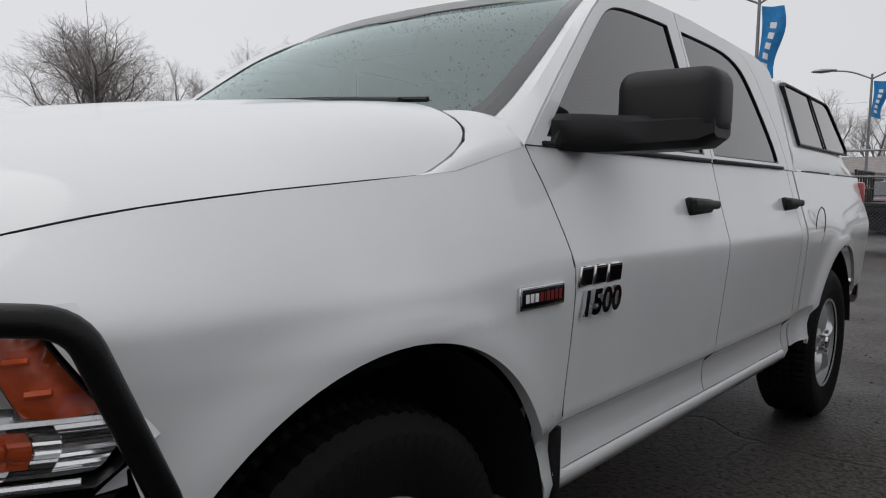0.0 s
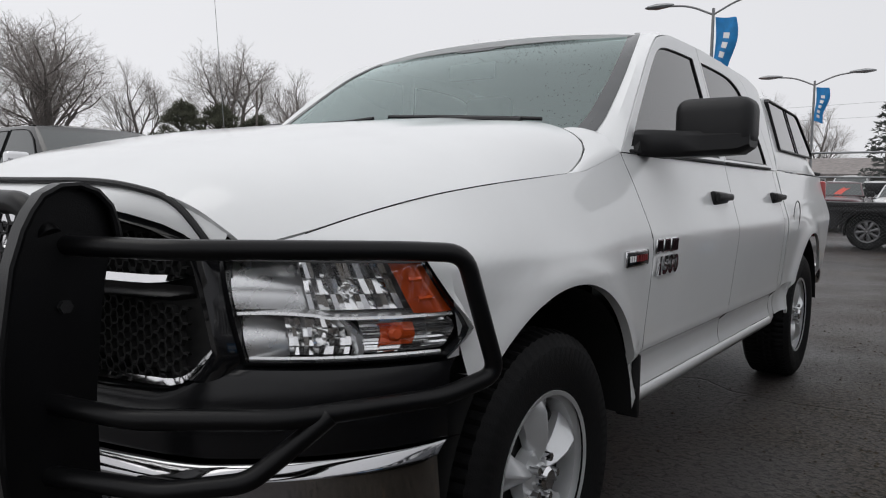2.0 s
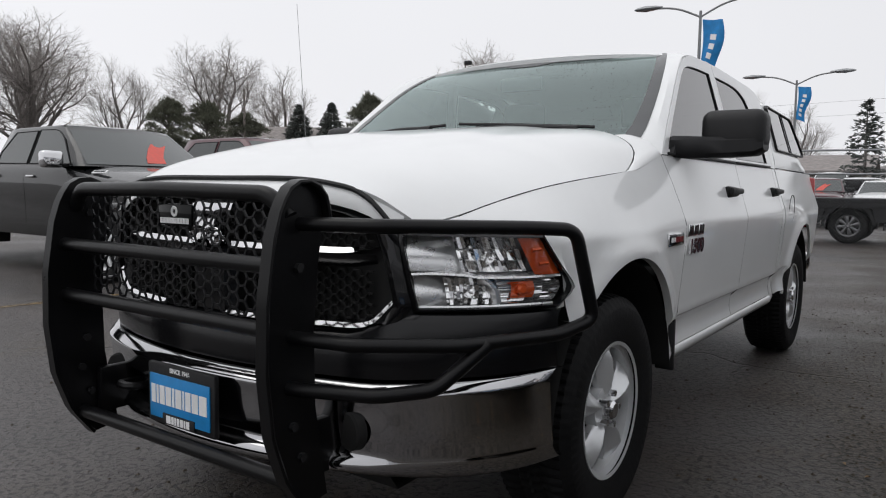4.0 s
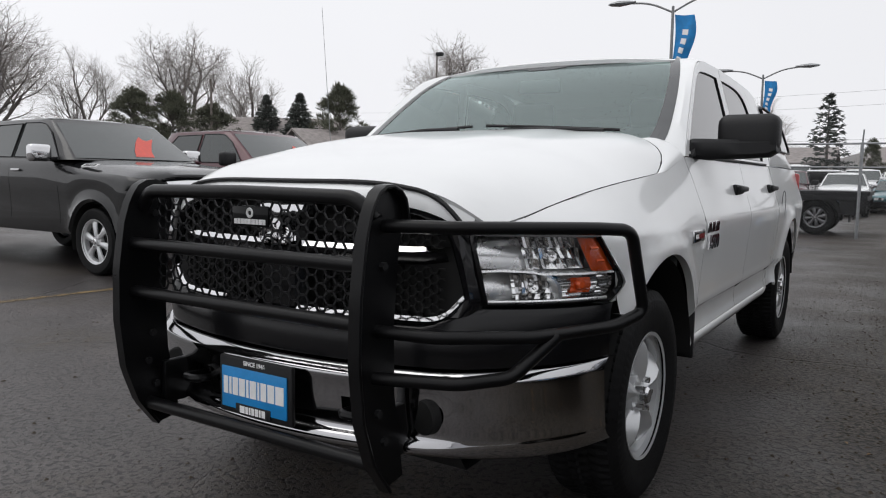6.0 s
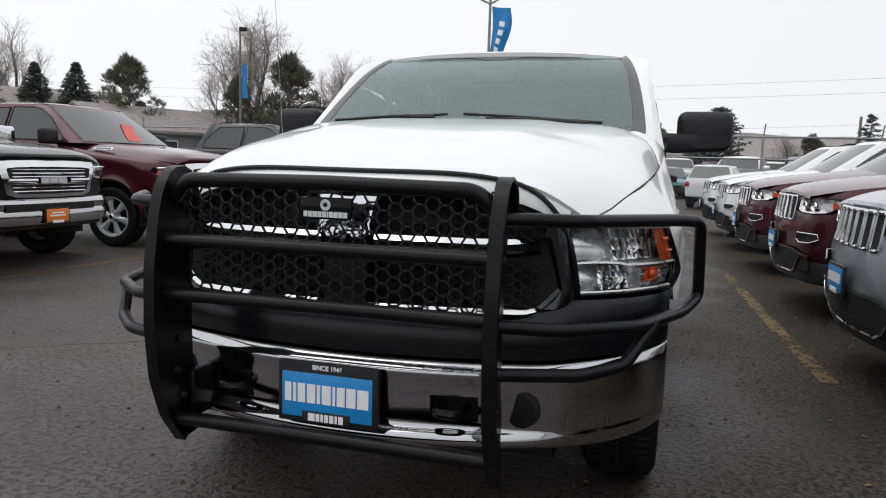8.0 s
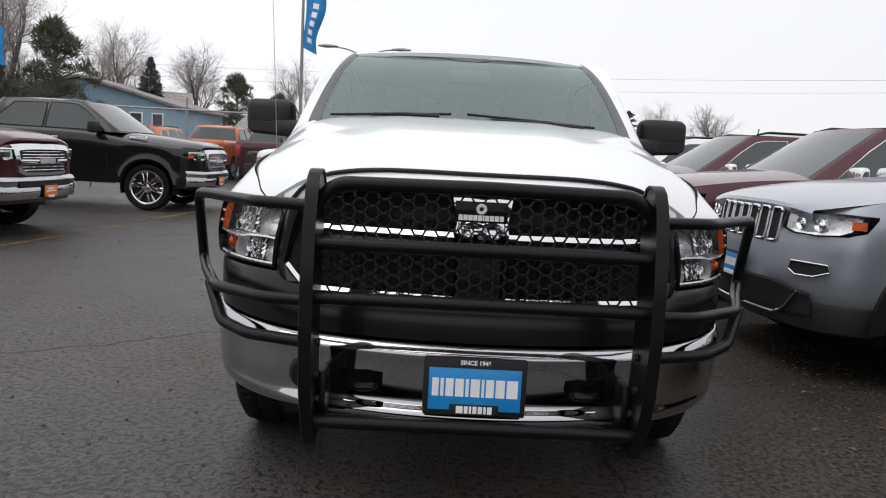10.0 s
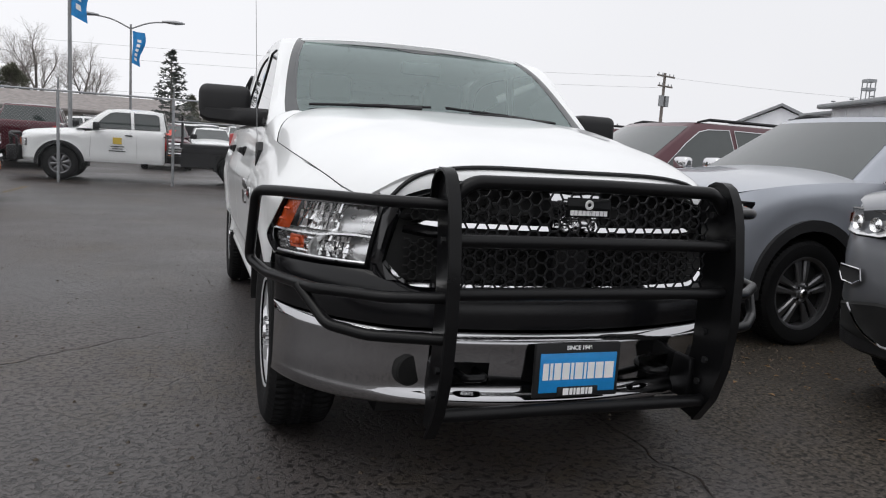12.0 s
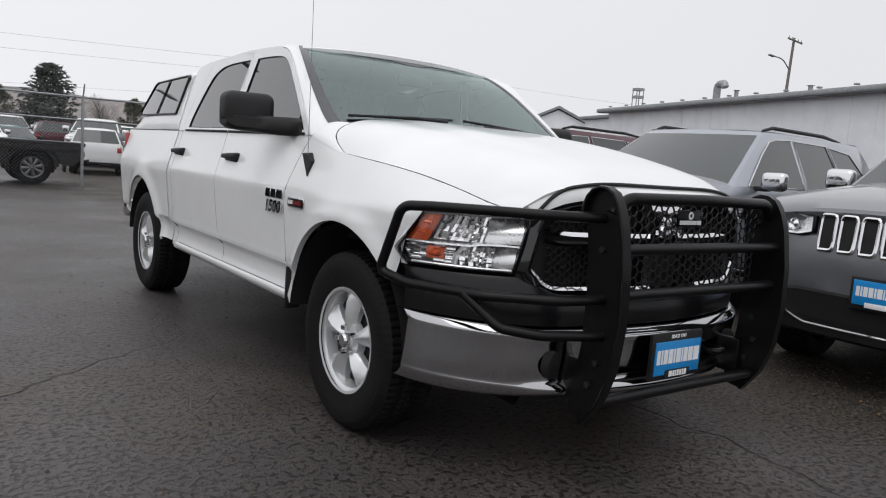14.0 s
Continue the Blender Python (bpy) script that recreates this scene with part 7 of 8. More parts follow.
jeep_silver = place(suv("billet silver SUV with chrome mirrors, parked nose out", "silver", "plate_blue", arch_trim="black"), 2.93, 1.78, -88)
jeep_grey = place(suv("granite grey SUV with blue dealer plate, parked nose out", "grey", "plate_blue"), 2.98, -0.98, -88)
jeep_grey.scale = (1, 1, 1.045)
jeep_maroon = place(suv("dark maroon SUV with chrome grille rings", "maroon", "plate_blue"), row_x(4.55), 4.55, -88)
copy_thing(jeep_maroon, pose(row_x(7.35), 7.35, 0, 0, 0, -88))
jeep_white = place(suv("white SUV with chrome grille rings", "white", "plate_blue"), row_x(10.05), 10.05, -88)
copy_thing(jeep_white, pose(row_x(12.75), 12.75, 0, 0, 0, -88))
copy_thing(jeep_silver, pose(9.2, -1.2, 0, 0, 0, -88))
copy_thing(jeep_white, pose(9.3, 1.7, 0, 0, 0, -88))
copy_thing(jeep_maroon, pose(9.25, 4.6, 0, 0, 0, -88))

place(ram("glossy black pickup with chrome grille and orange plate", "black_car", "plate_orange", "chrome"), -6.40, 3.33, 90)
ram_maroon = place(ram("dark maroon pickup with red card behind windscreen", "maroon", "plate_orange", "black"), -6.15, 6.05, 90)
ram_third = place(ram("charcoal pickup parked in the far lot", "grey", None, "black", False), -15.5, 27.5, 178)
place(ram("black pickup with two-tone split-spoke wheels", "black_car", "plate_orange", "black", False, True, "chrome"), -5.41, 10.94, 90)

# ---- flatbed work truck behind the fence ----
FLAT = dict(RAM, paint="white", hw=1.0, wb=4.42, yr=2.58, cab=(0.40, 2.60, 1.10, 2.50), windows=[[(0.78, 1.41), (1.05, 1.70), (1.20, 1.82), (1.32, 1.845), (1.68, 1.85), (1.72, 1.42)], [(1.80, 1.42), (1.78, 1.85), (2.32, 1.84), (2.40, 1.80), (2.44, 1.43)]], R=0.445, rim=0.26, spokes=8, spoke_w=0.09, rim_mat="alloy_dark", arch_trim="black", mirror_mat="black", handle_mat="black", trim="black", sill=0.52, nose_low=0.5, seams=((0.70, 0.58, 1.26, 0.04), (1.86, 0.58, 1.29, 0.0)))
FLAT.pop("deck")
flat, _ = vehicle("flatbed_truck", "white crew-cab work truck with black flatbed deck", "flatbed truck", FLAT)
place(flat, -4.27, 17.55, -90)
flat.scale = (0.93, 0.93, 0.93)
bm = bmesh.new()
box(bm, (0, 4.28, 1.07), (2.26, 2.66, 0.10), 0.01)
box(bm, (0, 4.28, 0.95), (2.22, 2.56, 0.14), 0.01)
part("flatbed_deck", bm, "black", flat, "black steel flatbed deck")
bm = bmesh.new()
tube(bm, [(-1.08, 3.0, 1.85), (1.08, 3.0, 1.85)], 0.03, 6)
tube(bm, [(-1.08, 3.0, 1.45), (1.08, 3.0, 1.45)], 0.025, 6)
hb = part("headboard", bm, "black", flat, "black pipe headboard")
for x in [-1.05 + 0.3 * i for i in range(8)]:
    bm = bmesh.new()
    tube(bm, [(x, 3.0, 1.05), (x, 3.0, 1.85)], 0.025, 6)
    part("upright", bm, "black", hb)
for x in (0.75, -0.75):
    bm = bmesh.new()
    box(bm, (x, 5.18, 0.60), (0.5, 0.02, 0.5), 0.004)
    part("mud_flap", bm, "black", flat)
bm = bmesh.new()
box(bm, (0, 2.9, 0.65), (0.8, 5.2, 0.2), 0.01)
part("frame_rail", bm, "dark", flat)
for side in (1, -1):
    bm = bmesh.new()
    prism(bm, [(side * 1.09, 2.98, 0.90), (side * 1.09, 2.98, 0.50), (side * 1.09, 3.80, 0.50), (side * 1.09, 3.92, 0.90)], (-side * 0.05, 0, 0))
    part("side_skirt", bm, "black", flat, "black steel side panel")
    bm = bmesh.new()
    prism(bm, [(side * 1.09, 4.92, 0.90), (side * 1.09, 5.02, 0.56), (side * 1.09, 5.30, 0.52), (side * 1.09, 5.60, 0.78), (side * 1.09, 5.60, 0.90)], (-side * 0.05, 0, 0))
    part("side_skirt", bm, "black", flat, "black steel side panel")
bm = bmesh.new()
tube(bm, rounded([(0, 5.4, 0.66), (0, 5.80, 0.62), (0, 5.90, 0.66)], 0.05), 0.035, 6)
part("tow_hitch", bm, "dark", flat)
bm = bmesh.new()
box(bm, (0, -1.10, 0.66), (2.0, 0.26, 0.40), 0.06)
tube(bm, rounded([(-0.62, -1.16, 0.75), (-0.62, -1.20, 1.16), (0.62, -1.20, 1.16), (0.62, -1.16, 0.75)], 0.1), 0.045, 8)
for q in (-0.95, 0.95):
    tube(bm, rounded([(q * 0.64, -1.18, 1.10), (q * 0.95, -1.16, 1.12), (q * 1.02, -0.98, 1.08), (q * 1.0, -0.98, 0.80)], 0.1), 0.035, 8)
part("front_bumper", bm, "black", flat, "black replacement bumper")
for side in (1, -1):
    bm = bmesh.new()
    grid(bm, [[(side * x, fascia_y(FLAT, x) - 0.012, z) for z in (0.86, 1.0, 1.05)] for x in (0.62, 0.75, 0.88, 0.97)])
    part("headlamp", bm, "lamp_chrome", flat)
    bm = bmesh.new()
    bars(bm, Matrix.Translation((side * 1.008, 1.38, 1.10)) @ (LEFT if side > 0 else RIGHT), [0.22], 0.17, 0, 0.002)
    part("door_emblem", bm, "gold_ink", flat, "yellow and black emblem")
    bm = bmesh.new()
    for k, w in enumerate((0.34, 0.26, 0.40)):
        bars(bm, Matrix.Translation((side * 1.010, 1.38, 0.95 - 0.06 * k)) @ (LEFT if side > 0 else RIGHT), [w], 0.022, 0, 0.002)
    part("door_print", bm, "black", flat)
bm = bmesh.new()
grid(bm, [[(x, fascia_y(FLAT, x) - 0.012, z) for z in (0.80, 0.95, 1.08)] for x in (-0.55, -0.28, 0, 0.28, 0.55)])
part("grille", bm, "black", flat)

# ---- vehicles in the lot beyond ----
place(ram("bright orange pickup seen from behind", "orange", None, "black", False), -8.4, 27.0, 178)
place(suv("orange SUV parked behind the fence", "orange"), -10.7, 26.5, 176)
copy_thing(ram_maroon, pose(-6.25, 26.0, 0, 0, 0, 184))
copy_thing(jeep_white, pose(-7.4, 31.5, 0, 0, 0, -80))
copy_thing(jeep_white, pose(-0.42, 28.0, 0, 0, 0, 2)).scale = (0.9, 0.9, 0.9)
copy_thing(ram_maroon, pose(-2.08, 25.2, 0, 0, 0, 3)).scale = (0.85, 0.85, 0.85)
copy_thing(jeep_white, pose(-3.5, 38.5, 0, 0, 0, 3)).scale = (1.0, 1.0, 1.2)
# a soft-top off-roader with its spare wheel on the tailgate
offroad = place(suv("white off-roader with black top and spare wheel", "white", rim_mat="alloy"), -1.60, 37.0, 180)
bm = bmesh.new()
box(bm, (0, 2.6, 1.50), (1.55, 2.6, 0.46), 0.10)
part("soft_top", bm, "black", offroad, "black canvas top")
bm = bmesh.new()
ring = pose(0.12, 3.82, 1.02, 0, 0, 90)
lathe(bm, [(0.20, -0.05), (0.30, -0.09), (0.36, -0.08), (0.37, 0.0), (0.36, 0.10), (0.28, 0.12), (0.21, 0.10)], 28, ring)
spare = part("spare_tyre", bm, "rubber", offroad)
bm = bmesh.new()
lathe(bm, [(0.0, 0.07), (0.06, 0.08), (0.07, 0.06), (0.19, 0.07), (0.22, 0.10)], 20, ring)
part("rim", bm, "alloy", spare, "bright alloy spare rim")
copy_thing(jeep_white, pose(0.45, 47.0, 0, 0, 0, 8))
copy_thing(jeep_maroon, pose(-2.6, 48.0, 0, 0, 0, 5))
copy_thing(ram_maroon, pose(-4.6, 44.5, 0, 0, 0, 10))
SEDAN = dict(SUV, paint="teal", hw=0.90, R=0.33, rim=0.21, ra=0.38, sill=0.25, nose_low=0.25, tail_low=0.3, yr=3.75, wb=2.75, belt=[(-0.95, 0.68), (-0.5, 0.75), (0.3, 0.85), (1.2, 0.90), (2.6, 0.95), (3.75, 0.95)],
             hood=[(-0.95, 0.72), (-0.5, 0.83), (0.2, 0.93), (0.6, 0.96)], cowl=0.4, zb=0.92, zr=1.36, cab=(0.35, 3.1, 1.10, 2.5), xr=0.60, dome=0.05, trim="black", handle_mat="black", mirror_mat="black", mirror=(0.75, 0.98),
             windows=[[(0.80, 0.95), (1.15, 1.25), (1.30, 1.33), (1.62, 1.34), (1.66, 0.96)], [(1.74, 0.96), (1.70, 1.34), (2.25, 1.32), (2.55, 0.99)]], seams=(), handles=((1.5, 0.82),), deck=(2.95, 3.70, 0.95), deck_mat="teal", tail_z=0.75, tail_h=0.12)
sedan, _ = vehicle("sedan", "dark teal sedan parked nose to the aisle", "car", SEDAN)
place(sedan, 1.2, 32.2, 4)
bm = bmesh.new()
grid(bm, [[(x, fascia_y(SEDAN, x) - 0.01, z) for z in (0.50, 0.58)] for x in (-0.4, -0.2, 0, 0.2, 0.4)])
part("grille", bm, "dark", sedan)
for side in (1, -1):
    bm = bmesh.new()
    grid(bm, [[(side * x, fascia_y(SEDAN, x) - 0.008, z) for z in (0.56, 0.66)] for x in (0.48, 0.6, 0.72, 0.8)])
    part("headlamp", bm, "lamp_chrome", sedan)
ram_white = place(ram("white pickup parked far across the lot", "white", None, "chrome", False), 1.2, 46.2, 6)
copy_thing(ram_white, pose(-0.43, 39.5, 0, 0, 0, 3))
copy_thing(ram_white, pose(1.62, 38.6, 0, 0, 0, 3))
copy_thing(ram_white, pose(3.7, 30.0, 0, 0, 0, -16))
copy_thing(jeep_white, pose(3.0, 25.6, 0, 0, 0, 168)).scale = (0.82, 0.82, 0.82)
copy_thing(ram_white, pose(5.4, 47.0, 0, 0, 0, 4))
copy_thing(ram_white, pose(9.0, 50.0, 0, 0, 0, 2))
copy_thing(jeep_white, pose(6.0, 38.5, 0, 0, 0, 176))
copy_thing(jeep_silver, pose(8.3, 38.8, 0, 0, 0, 175))
copy_thing(jeep_maroon, pose(3.6, 41.5, 0, 0, 0, 178))
copy_thing(ram_third, pose(8.5, 29.5, 0, 0, 0, 95))
copy_thing(ram_white, pose(11.5, 41.0, 0, 0, 0, 176))
copy_thing(jeep_silver, pose(3.1, 52.5, 0, 0, 0, 5))
copy_thing(ram_third, pose(-0.4, 55.0, 0, 0, 0, 3))
copy_thing(ram_white, pose(12.5, 54.0, 0, 0, 0, 3))
copy_thing(jeep_grey, pose(-12.8, 27.0, 0, 0, 0, 178))

# ---- chain-link fence ----
fence = thing("chain_link_fence", "galvanised chain-link fence with pipe rails between lots", "fence")
FY = 15.85
FX = [-16.8, -14.3, -11.8, -9.2, -6.7, -4.18, -1.68, 0.76, 3.12, 5.6, 8.1, 10.6, 13.1]
for x in FX:
    bm = bmesh.new()
    tube(bm, [(x, FY, 0), (x, FY, 2.09)], 0.034, 8)
    tube(bm, [(x, FY, 2.07), (x + 0.02, FY - 0.06, 2.40)], 0.018, 6)
    part("fence_post", bm, "galv", fence)
bm = bmesh.new()
tube(bm, [(FX[0], FY, 2.10), (FX[-1], FY, 2.10)], 0.022, 8)
part("top_rail", bm, "galv", fence)
bm = bmesh.new()
tube(bm, [(FX[6], FY, 1.58), (FX[-1], FY, 1.56)], 0.020, 8)
part("gate_rail", bm, "galv", fence)
verts, faces_ = [], []


def wire(a, b, w):
    a, b = Vector(a), Vector(b)
    d = (b - a).normalized()
    s = Vector((-d.z, 0, d.x)) * w
    q = Vector((0, w, 0))
    n0 = len(verts)
    verts.extend([a - s, a + s, a + q * 1.6, b - s, b + s, b + q * 1.6])
    faces_.extend([(n0, n0 + 1, n0 + 4, n0 + 3), (n0 + 1, n0 + 2, n0 + 5, n0 + 4), (n0 + 2, n0, n0 + 3, n0 + 5)])


x = FX[0]
H = 2.08
while x < FX[-1]:
    top = H if x < 0.76 else 1.54
    wire((x, FY, 0.03), (x + top, FY, top), 0.0010)
    wire((x + top, FY, 0.03), (x, FY, top), 0.0010)
    x += 0.075
tagged(part("chain_link", (verts, faces_), "galv", fence), kind="stuff")

# ---- poles ----
def lamp_pole(x, y, zj, span, flag, label, turn=0.0):
    root = thing("street_lamp", label, "street lamp", "lot lamps")
    root.matrix_basis = pose(x, y, 0, 0, 0, turn)
    bm = bmesh.new()
    tube(bm, [(0, 0, 0), (0, 0, zj * 0.5), (0, 0, zj + 0.12)], [0.062, 0.052, 0.038], 10)
    part("pole", bm, "pole", root)
    for s in (1, -1):
        bm = bmesh.new()
        tube(bm, rounded([(0, 0, zj - 0.05), (s * span * 0.22, 0, zj + 0.28), (s * span * 0.5, 0, zj + 0.36)], 0.5, 6), 0.028, 8)
        part("arm", bm, "pole", root)
        bm = bmesh.new()
        rows = []
        for k, (dx, w, h) in enumerate(((0.36, 0.03, 0.03), (0.42, 0.10, 0.06), (0.52, 0.14, 0.085), (0.60, 0.10, 0.05), (0.63, 0.02, 0.02))):
            rows.append([(s * span * dx, w * math.cos(a), zj + 0.36 + h * math.sin(a)) for a in [2 * math.pi * i / 10 for i in range(10)]])
        grid(bm, rows, True)
        part("lamp_head", bm, "galv", root)
    bw, bh = flag

    def cloth(t, v, d=0.0):
        w = bw * t * (1 - 0.40 * v + 0.12 * math.sin(v * 7))
        return (0.06 + w + 0.05 * bw * math.sin(v * 5), 0.16 * bw * math.sin(t * 5 + v * 4) * (0.3 + t) + d, zj - 0.12 - bh * v - 0.16 * bh * t * (0.3 + 0.4 * math.sin(v * 2.2)))
    bm = bmesh.new()
    grid(bm, [[cloth(i / 12, j / 20) for j in range(21)] for i in range(13)])
    b = part("banner", bm, "banner", root, "rippled blue banner with white blocks", 60)
    for k in range(5):
        bm = bmesh.new()
        v = 0.22 + 0.14 * k
        grid(bm, [[cloth(0.34 + 0.08 * i, v + 0.028 * j, -0.012) for j in range(4)] for i in range(5)])
        part("banner_letter", bm, "ink", b)
    return root


lamp_pole(-4.33, 18.78, 6.05, 3.05, (0.58, 1.72), "tall aluminium double-arm lamp pole with blue banner")
lamp_pole(-3.57, 29.1, 5.36, 3.2, (0.46, 1.25), "aluminium double-arm lamp pole with small blue banner")
pole3 = thing("flood_light", "slim flood light pole with torn blue banner", "street lamp", "lot lamps")
pole3.matrix_basis = pose(-23.0, 35.0, 0)
bm = bmesh.new()
tube(bm, [(0, 0, 0), (0, 0, 8.5)], [0.09, 0.05], 8)
part("pole", bm, "wood", pole3)
bm = bmesh.new()
box(bm, (0.2, 0, 8.6), (0.42, 0.3, 0.22), 0.04)
part("lamp_head", bm, "black", pole3)
bm = bmesh.new()
grid(bm, [[(0.05 + 0.4 * t + 0.05 * math.sin(7 * v), 0.08 * math.sin(5 * t + 3 * v), 6.6 - 1.9 * v) for v in [k / 9 for k in range(10)]] for t in [k / 5 for k in range(6)]])
part("banner", bm, "banner", pole3)


def utility_pole(x, y, h, lean, arms, label, lamp=False, turn=20):
    root = thing("utility_pole", label, "utility pole", "utility poles")
    root.matrix_basis = pose(x, y, 0, 0, lean, turn)
    bm = bmesh.new()
    tube(bm, [(0, 0, 0), (0, 0, h)], [0.15, 0.10], 10)
    part("pole", bm, "wood", root)
    for k in range(arms):
        bm = bmesh.new()
        box(bm, (0, -0.12, h - 0.25 - 0.75 * k), (2.2 - 0.4 * k, 0.1, 0.12), 0.01)
        a = part("crossarm", bm, "wood", root)
        for q in (-0.95, -0.45, 0.45, 0.95):
            bm = bmesh.new()
            tube(bm, [(q * (1 - 0.18 * k), -0.12, h - 0.2 - 0.75 * k), (q * (1 - 0.18 * k), -0.12, h - 0.02 - 0.75 * k)], [0.05, 0.03], 6)
            part("insulator", bm, "galv", a)
    if arms > 1:
        for q in (-0.32, 0.32):
            bm = bmesh.new()
            tube(bm, [(q, -0.1, h - 2.5), (q, -0.1, h - 1.7)], 0.2, 10)
            part("transformer", bm, "galv", root)
    if lamp:
        bm = bmesh.new()
        tube(bm, rounded([(0, 0, h - 2.6), (-1.2, 0, h - 1.9), (-2.6, 0, h - 1.95)], 0.6, 5), 0.05, 6)
        box(bm, (-2.9, 0, h - 1.97), (0.7, 0.25, 0.14), 0.05)
        part("lamp_arm", bm, "galv", root)
    return root


utility_pole(32.6, 45.0, 8.2, 0, 2, "weathered wooden utility pole with transformers and crossarms")
utility_pole(55.0, 30.0, 13.2, 3, 1, "tall wooden utility pole with street lamp arm", True, 0)
utility_pole(-56.5, 46.0, 10.4, 0, 0, "bare wooden utility pole among trees")
utility_pole(14.5, 58.0, 5.6, 0, 0, "short wooden pole beyond the lot")

cables = thing("power_cables", "thin sagging black power cables", "cable")
for a, b, sag in (((32.6, 45, 7.9), (-60, 62, 8.6), 1.2), ((32.6, 45, 7.1), (-60, 62, 7.8), 1.3), ((32.6, 45, 7.9), (90, 30, 9.5), 1.2), ((14.5, 58, 5.0), (-40, 66, 5.2), 0.7), ((14.5, 58, 4.6), (60, 52, 5.0), 0.6)):
    bm = bmesh.new()
    A, B = Vector(a), Vector(b)
    tube(bm, [A.lerp(B, t / 24) - Vector((0, 0, sag * 4 * (t / 24) * (1 - t / 24))) for t in range(25)], 0.006, 4)
    part("cable", bm, "black", cables)


# ---- buildings ----
def house(name, label, m, w, d, eave, ridge, wall, roof, windows, over=0.4):
    """A gabled house: its ridge along local x, its long front towards -y."""
    root = thing(name, label, "house")
    root.matrix_basis = m
    bm = bmesh.new()
    sec = [(0, 0), (0, eave), (d / 2, ridge - 0.08), (d, eave), (d, 0)]
    prism(bm, [(-w / 2, y, z) for y, z in sec], (w, 0, 0))
    part("wall", bm, wall, root)
    t = 0.16
    for s in (0, 1):
        bm = bmesh.new()
        sl = (ridge - eave) / (d / 2)
        y0, z0 = -over, eave - over * sl
        a = [(y0, z0), (d / 2, ridge), (d / 2, ridge + t), (y0, z0 + t)]
        if s:
            a = [(d - y, z) for y, z in a]
        prism(bm, [(-w / 2 - over, y, z) for y, z in a], (w + 2 * over, 0, 0))
        part("roof", bm, roof, root)
    for x, z, ww, hh in windows:
        bm = bmesh.new()
        box(bm, (x, -0.02, z), (ww + 0.16, 0.06, hh + 0.16), 0.01)
        f = part("window", bm, "ink", root)
        bm = bmesh.new()
        box(bm, (x, -0.045, z), (ww, 0.03, hh))
        part("pane", bm, "pane_far", f)
        bm = bmesh.new()
        box(bm, (x, -0.10, z - hh / 2 - 0.1), (ww + 0.3, 0.14, 0.06))
        part("sill", bm, "ink", f)
    return root


house("house", "long low tan house with brown roof", pose(-8.7, 50, 0, 0, 0, 2), 11.5, 8, 2.45, 3.5, "stucco", "shingle", [(-4.2, 1.6, 1.4, 1.1), (-1.5, 1.6, 1.1, 1.1), (1.6, 1.6, 1.4, 1.1), (4.0, 1.6, 1.0, 1.1)])
blue_house = house("house", "pale blue gabled house with dark roof", pose(-17.3, 50.0, 0, 0, 0, 90), 10, 12.4, 3.5, 5.1, "blue_wall", "shingle", [])
for yy, ww in ((1.2, 0.6), (2.6, 0.7), (4.6, 1.3), (8.5, 1.3)):
    bm = bmesh.new()
    box(bm, (-5.03, yy, 2.55), (0.08, ww + 0.16, 1.0), 0.01)
    f = part("window", bm, "ink", blue_house)
    bm = bmesh.new()
    box(bm, (-5.07, yy, 2.55), (0.05, ww, 0.84))
    part("pane", bm, "pane_far", f)
house("house", "grey gabled house behind pines", pose(-31.0, 39, 0, 0, 0, 70), 9, 6, 2.9, 4.4, "grey_wall", "shingle", [(0, 1.7, 1.2, 1.0)])
house("house", "grey house with long brown roof", pose(-26.0, 48, 0, 0, 0, 20), 16, 8, 3.2, 4.9, "grey_wall", "shingle", [(-4, 1.8, 1.4, 1.0), (2, 1.8, 1.4, 1.0)])
house("house", "white two-gable house beyond spruces", pose(-62.0, 58, 0, 0, 0, 40), 18, 10, 5.6, 8.0, "white_wall", "shingle", [(-4, 4.2, 1.2, 1.1), (0, 4.2, 1.2, 1.1), (4, 4.2, 1.2, 1.1)])
house("house", "grey far house with low roof", pose(9.5, 66, 0, 0, 0, -5), 22, 9, 2.6, 4.2, "grey_wall", "shingle", [(-6, 1.6, 1.3, 1.0), (0, 1.6, 1.3, 1.0), (6, 1.6, 1.3, 1.0)])
house("house", "small white gabled metal shed", pose(34.4, 30.4, 0, 0, 0, 47), 8, 6.0, 3.5, 4.9, "metal_wall", "metal_roof", [], 0.2)

# long metal building beside the lot
shed = thing("metal_building", "long pale metal building with grey eaves and roof vents", "building")
shed.matrix_basis = pose(21.1, 18.1, 0, 0, 0, -18.5)
bm = bmesh.new()
box(bm, (5.0, -20, 1.87), (10, 40, 3.74))
part("wall", bm, "metal_wall", shed)
for k in range(100):
    if k % 2:
        continue
    bm = bmesh.new()
    box(bm, (-0.004, -0.2 - 0.4 * k, 1.85), (0.02, 0.05, 3.66), 0.005, 1)
    part("siding_rib", bm, "metal_wall", shed)
bm = bmesh.new()
prism(bm, [(-0.35, -40.3, 3.70), (5.0, -40.3, 4.0), (10.35, -40.3, 3.70), (10.35, -40.3, 3.88), (5.0, -40.3, 4.18), (-0.35, -40.3, 3.88)], (0, 40.6, 0))
part("roof", bm, "metal_roof", shed)
bm = bmesh.new()
box(bm, (-0.38, -20, 3.79), (0.12, 40.6, 0.14), 0.02)
part("gutter", bm, "galv", shed)
for k in range(34):
    bm = bmesh.new()
    box(bm, (-0.32, -0.6 - 1.2 * k, 3.93), (0.12, 0.10, 0.05), 0.01)
    part("roof_rib", bm, "galv", shed)
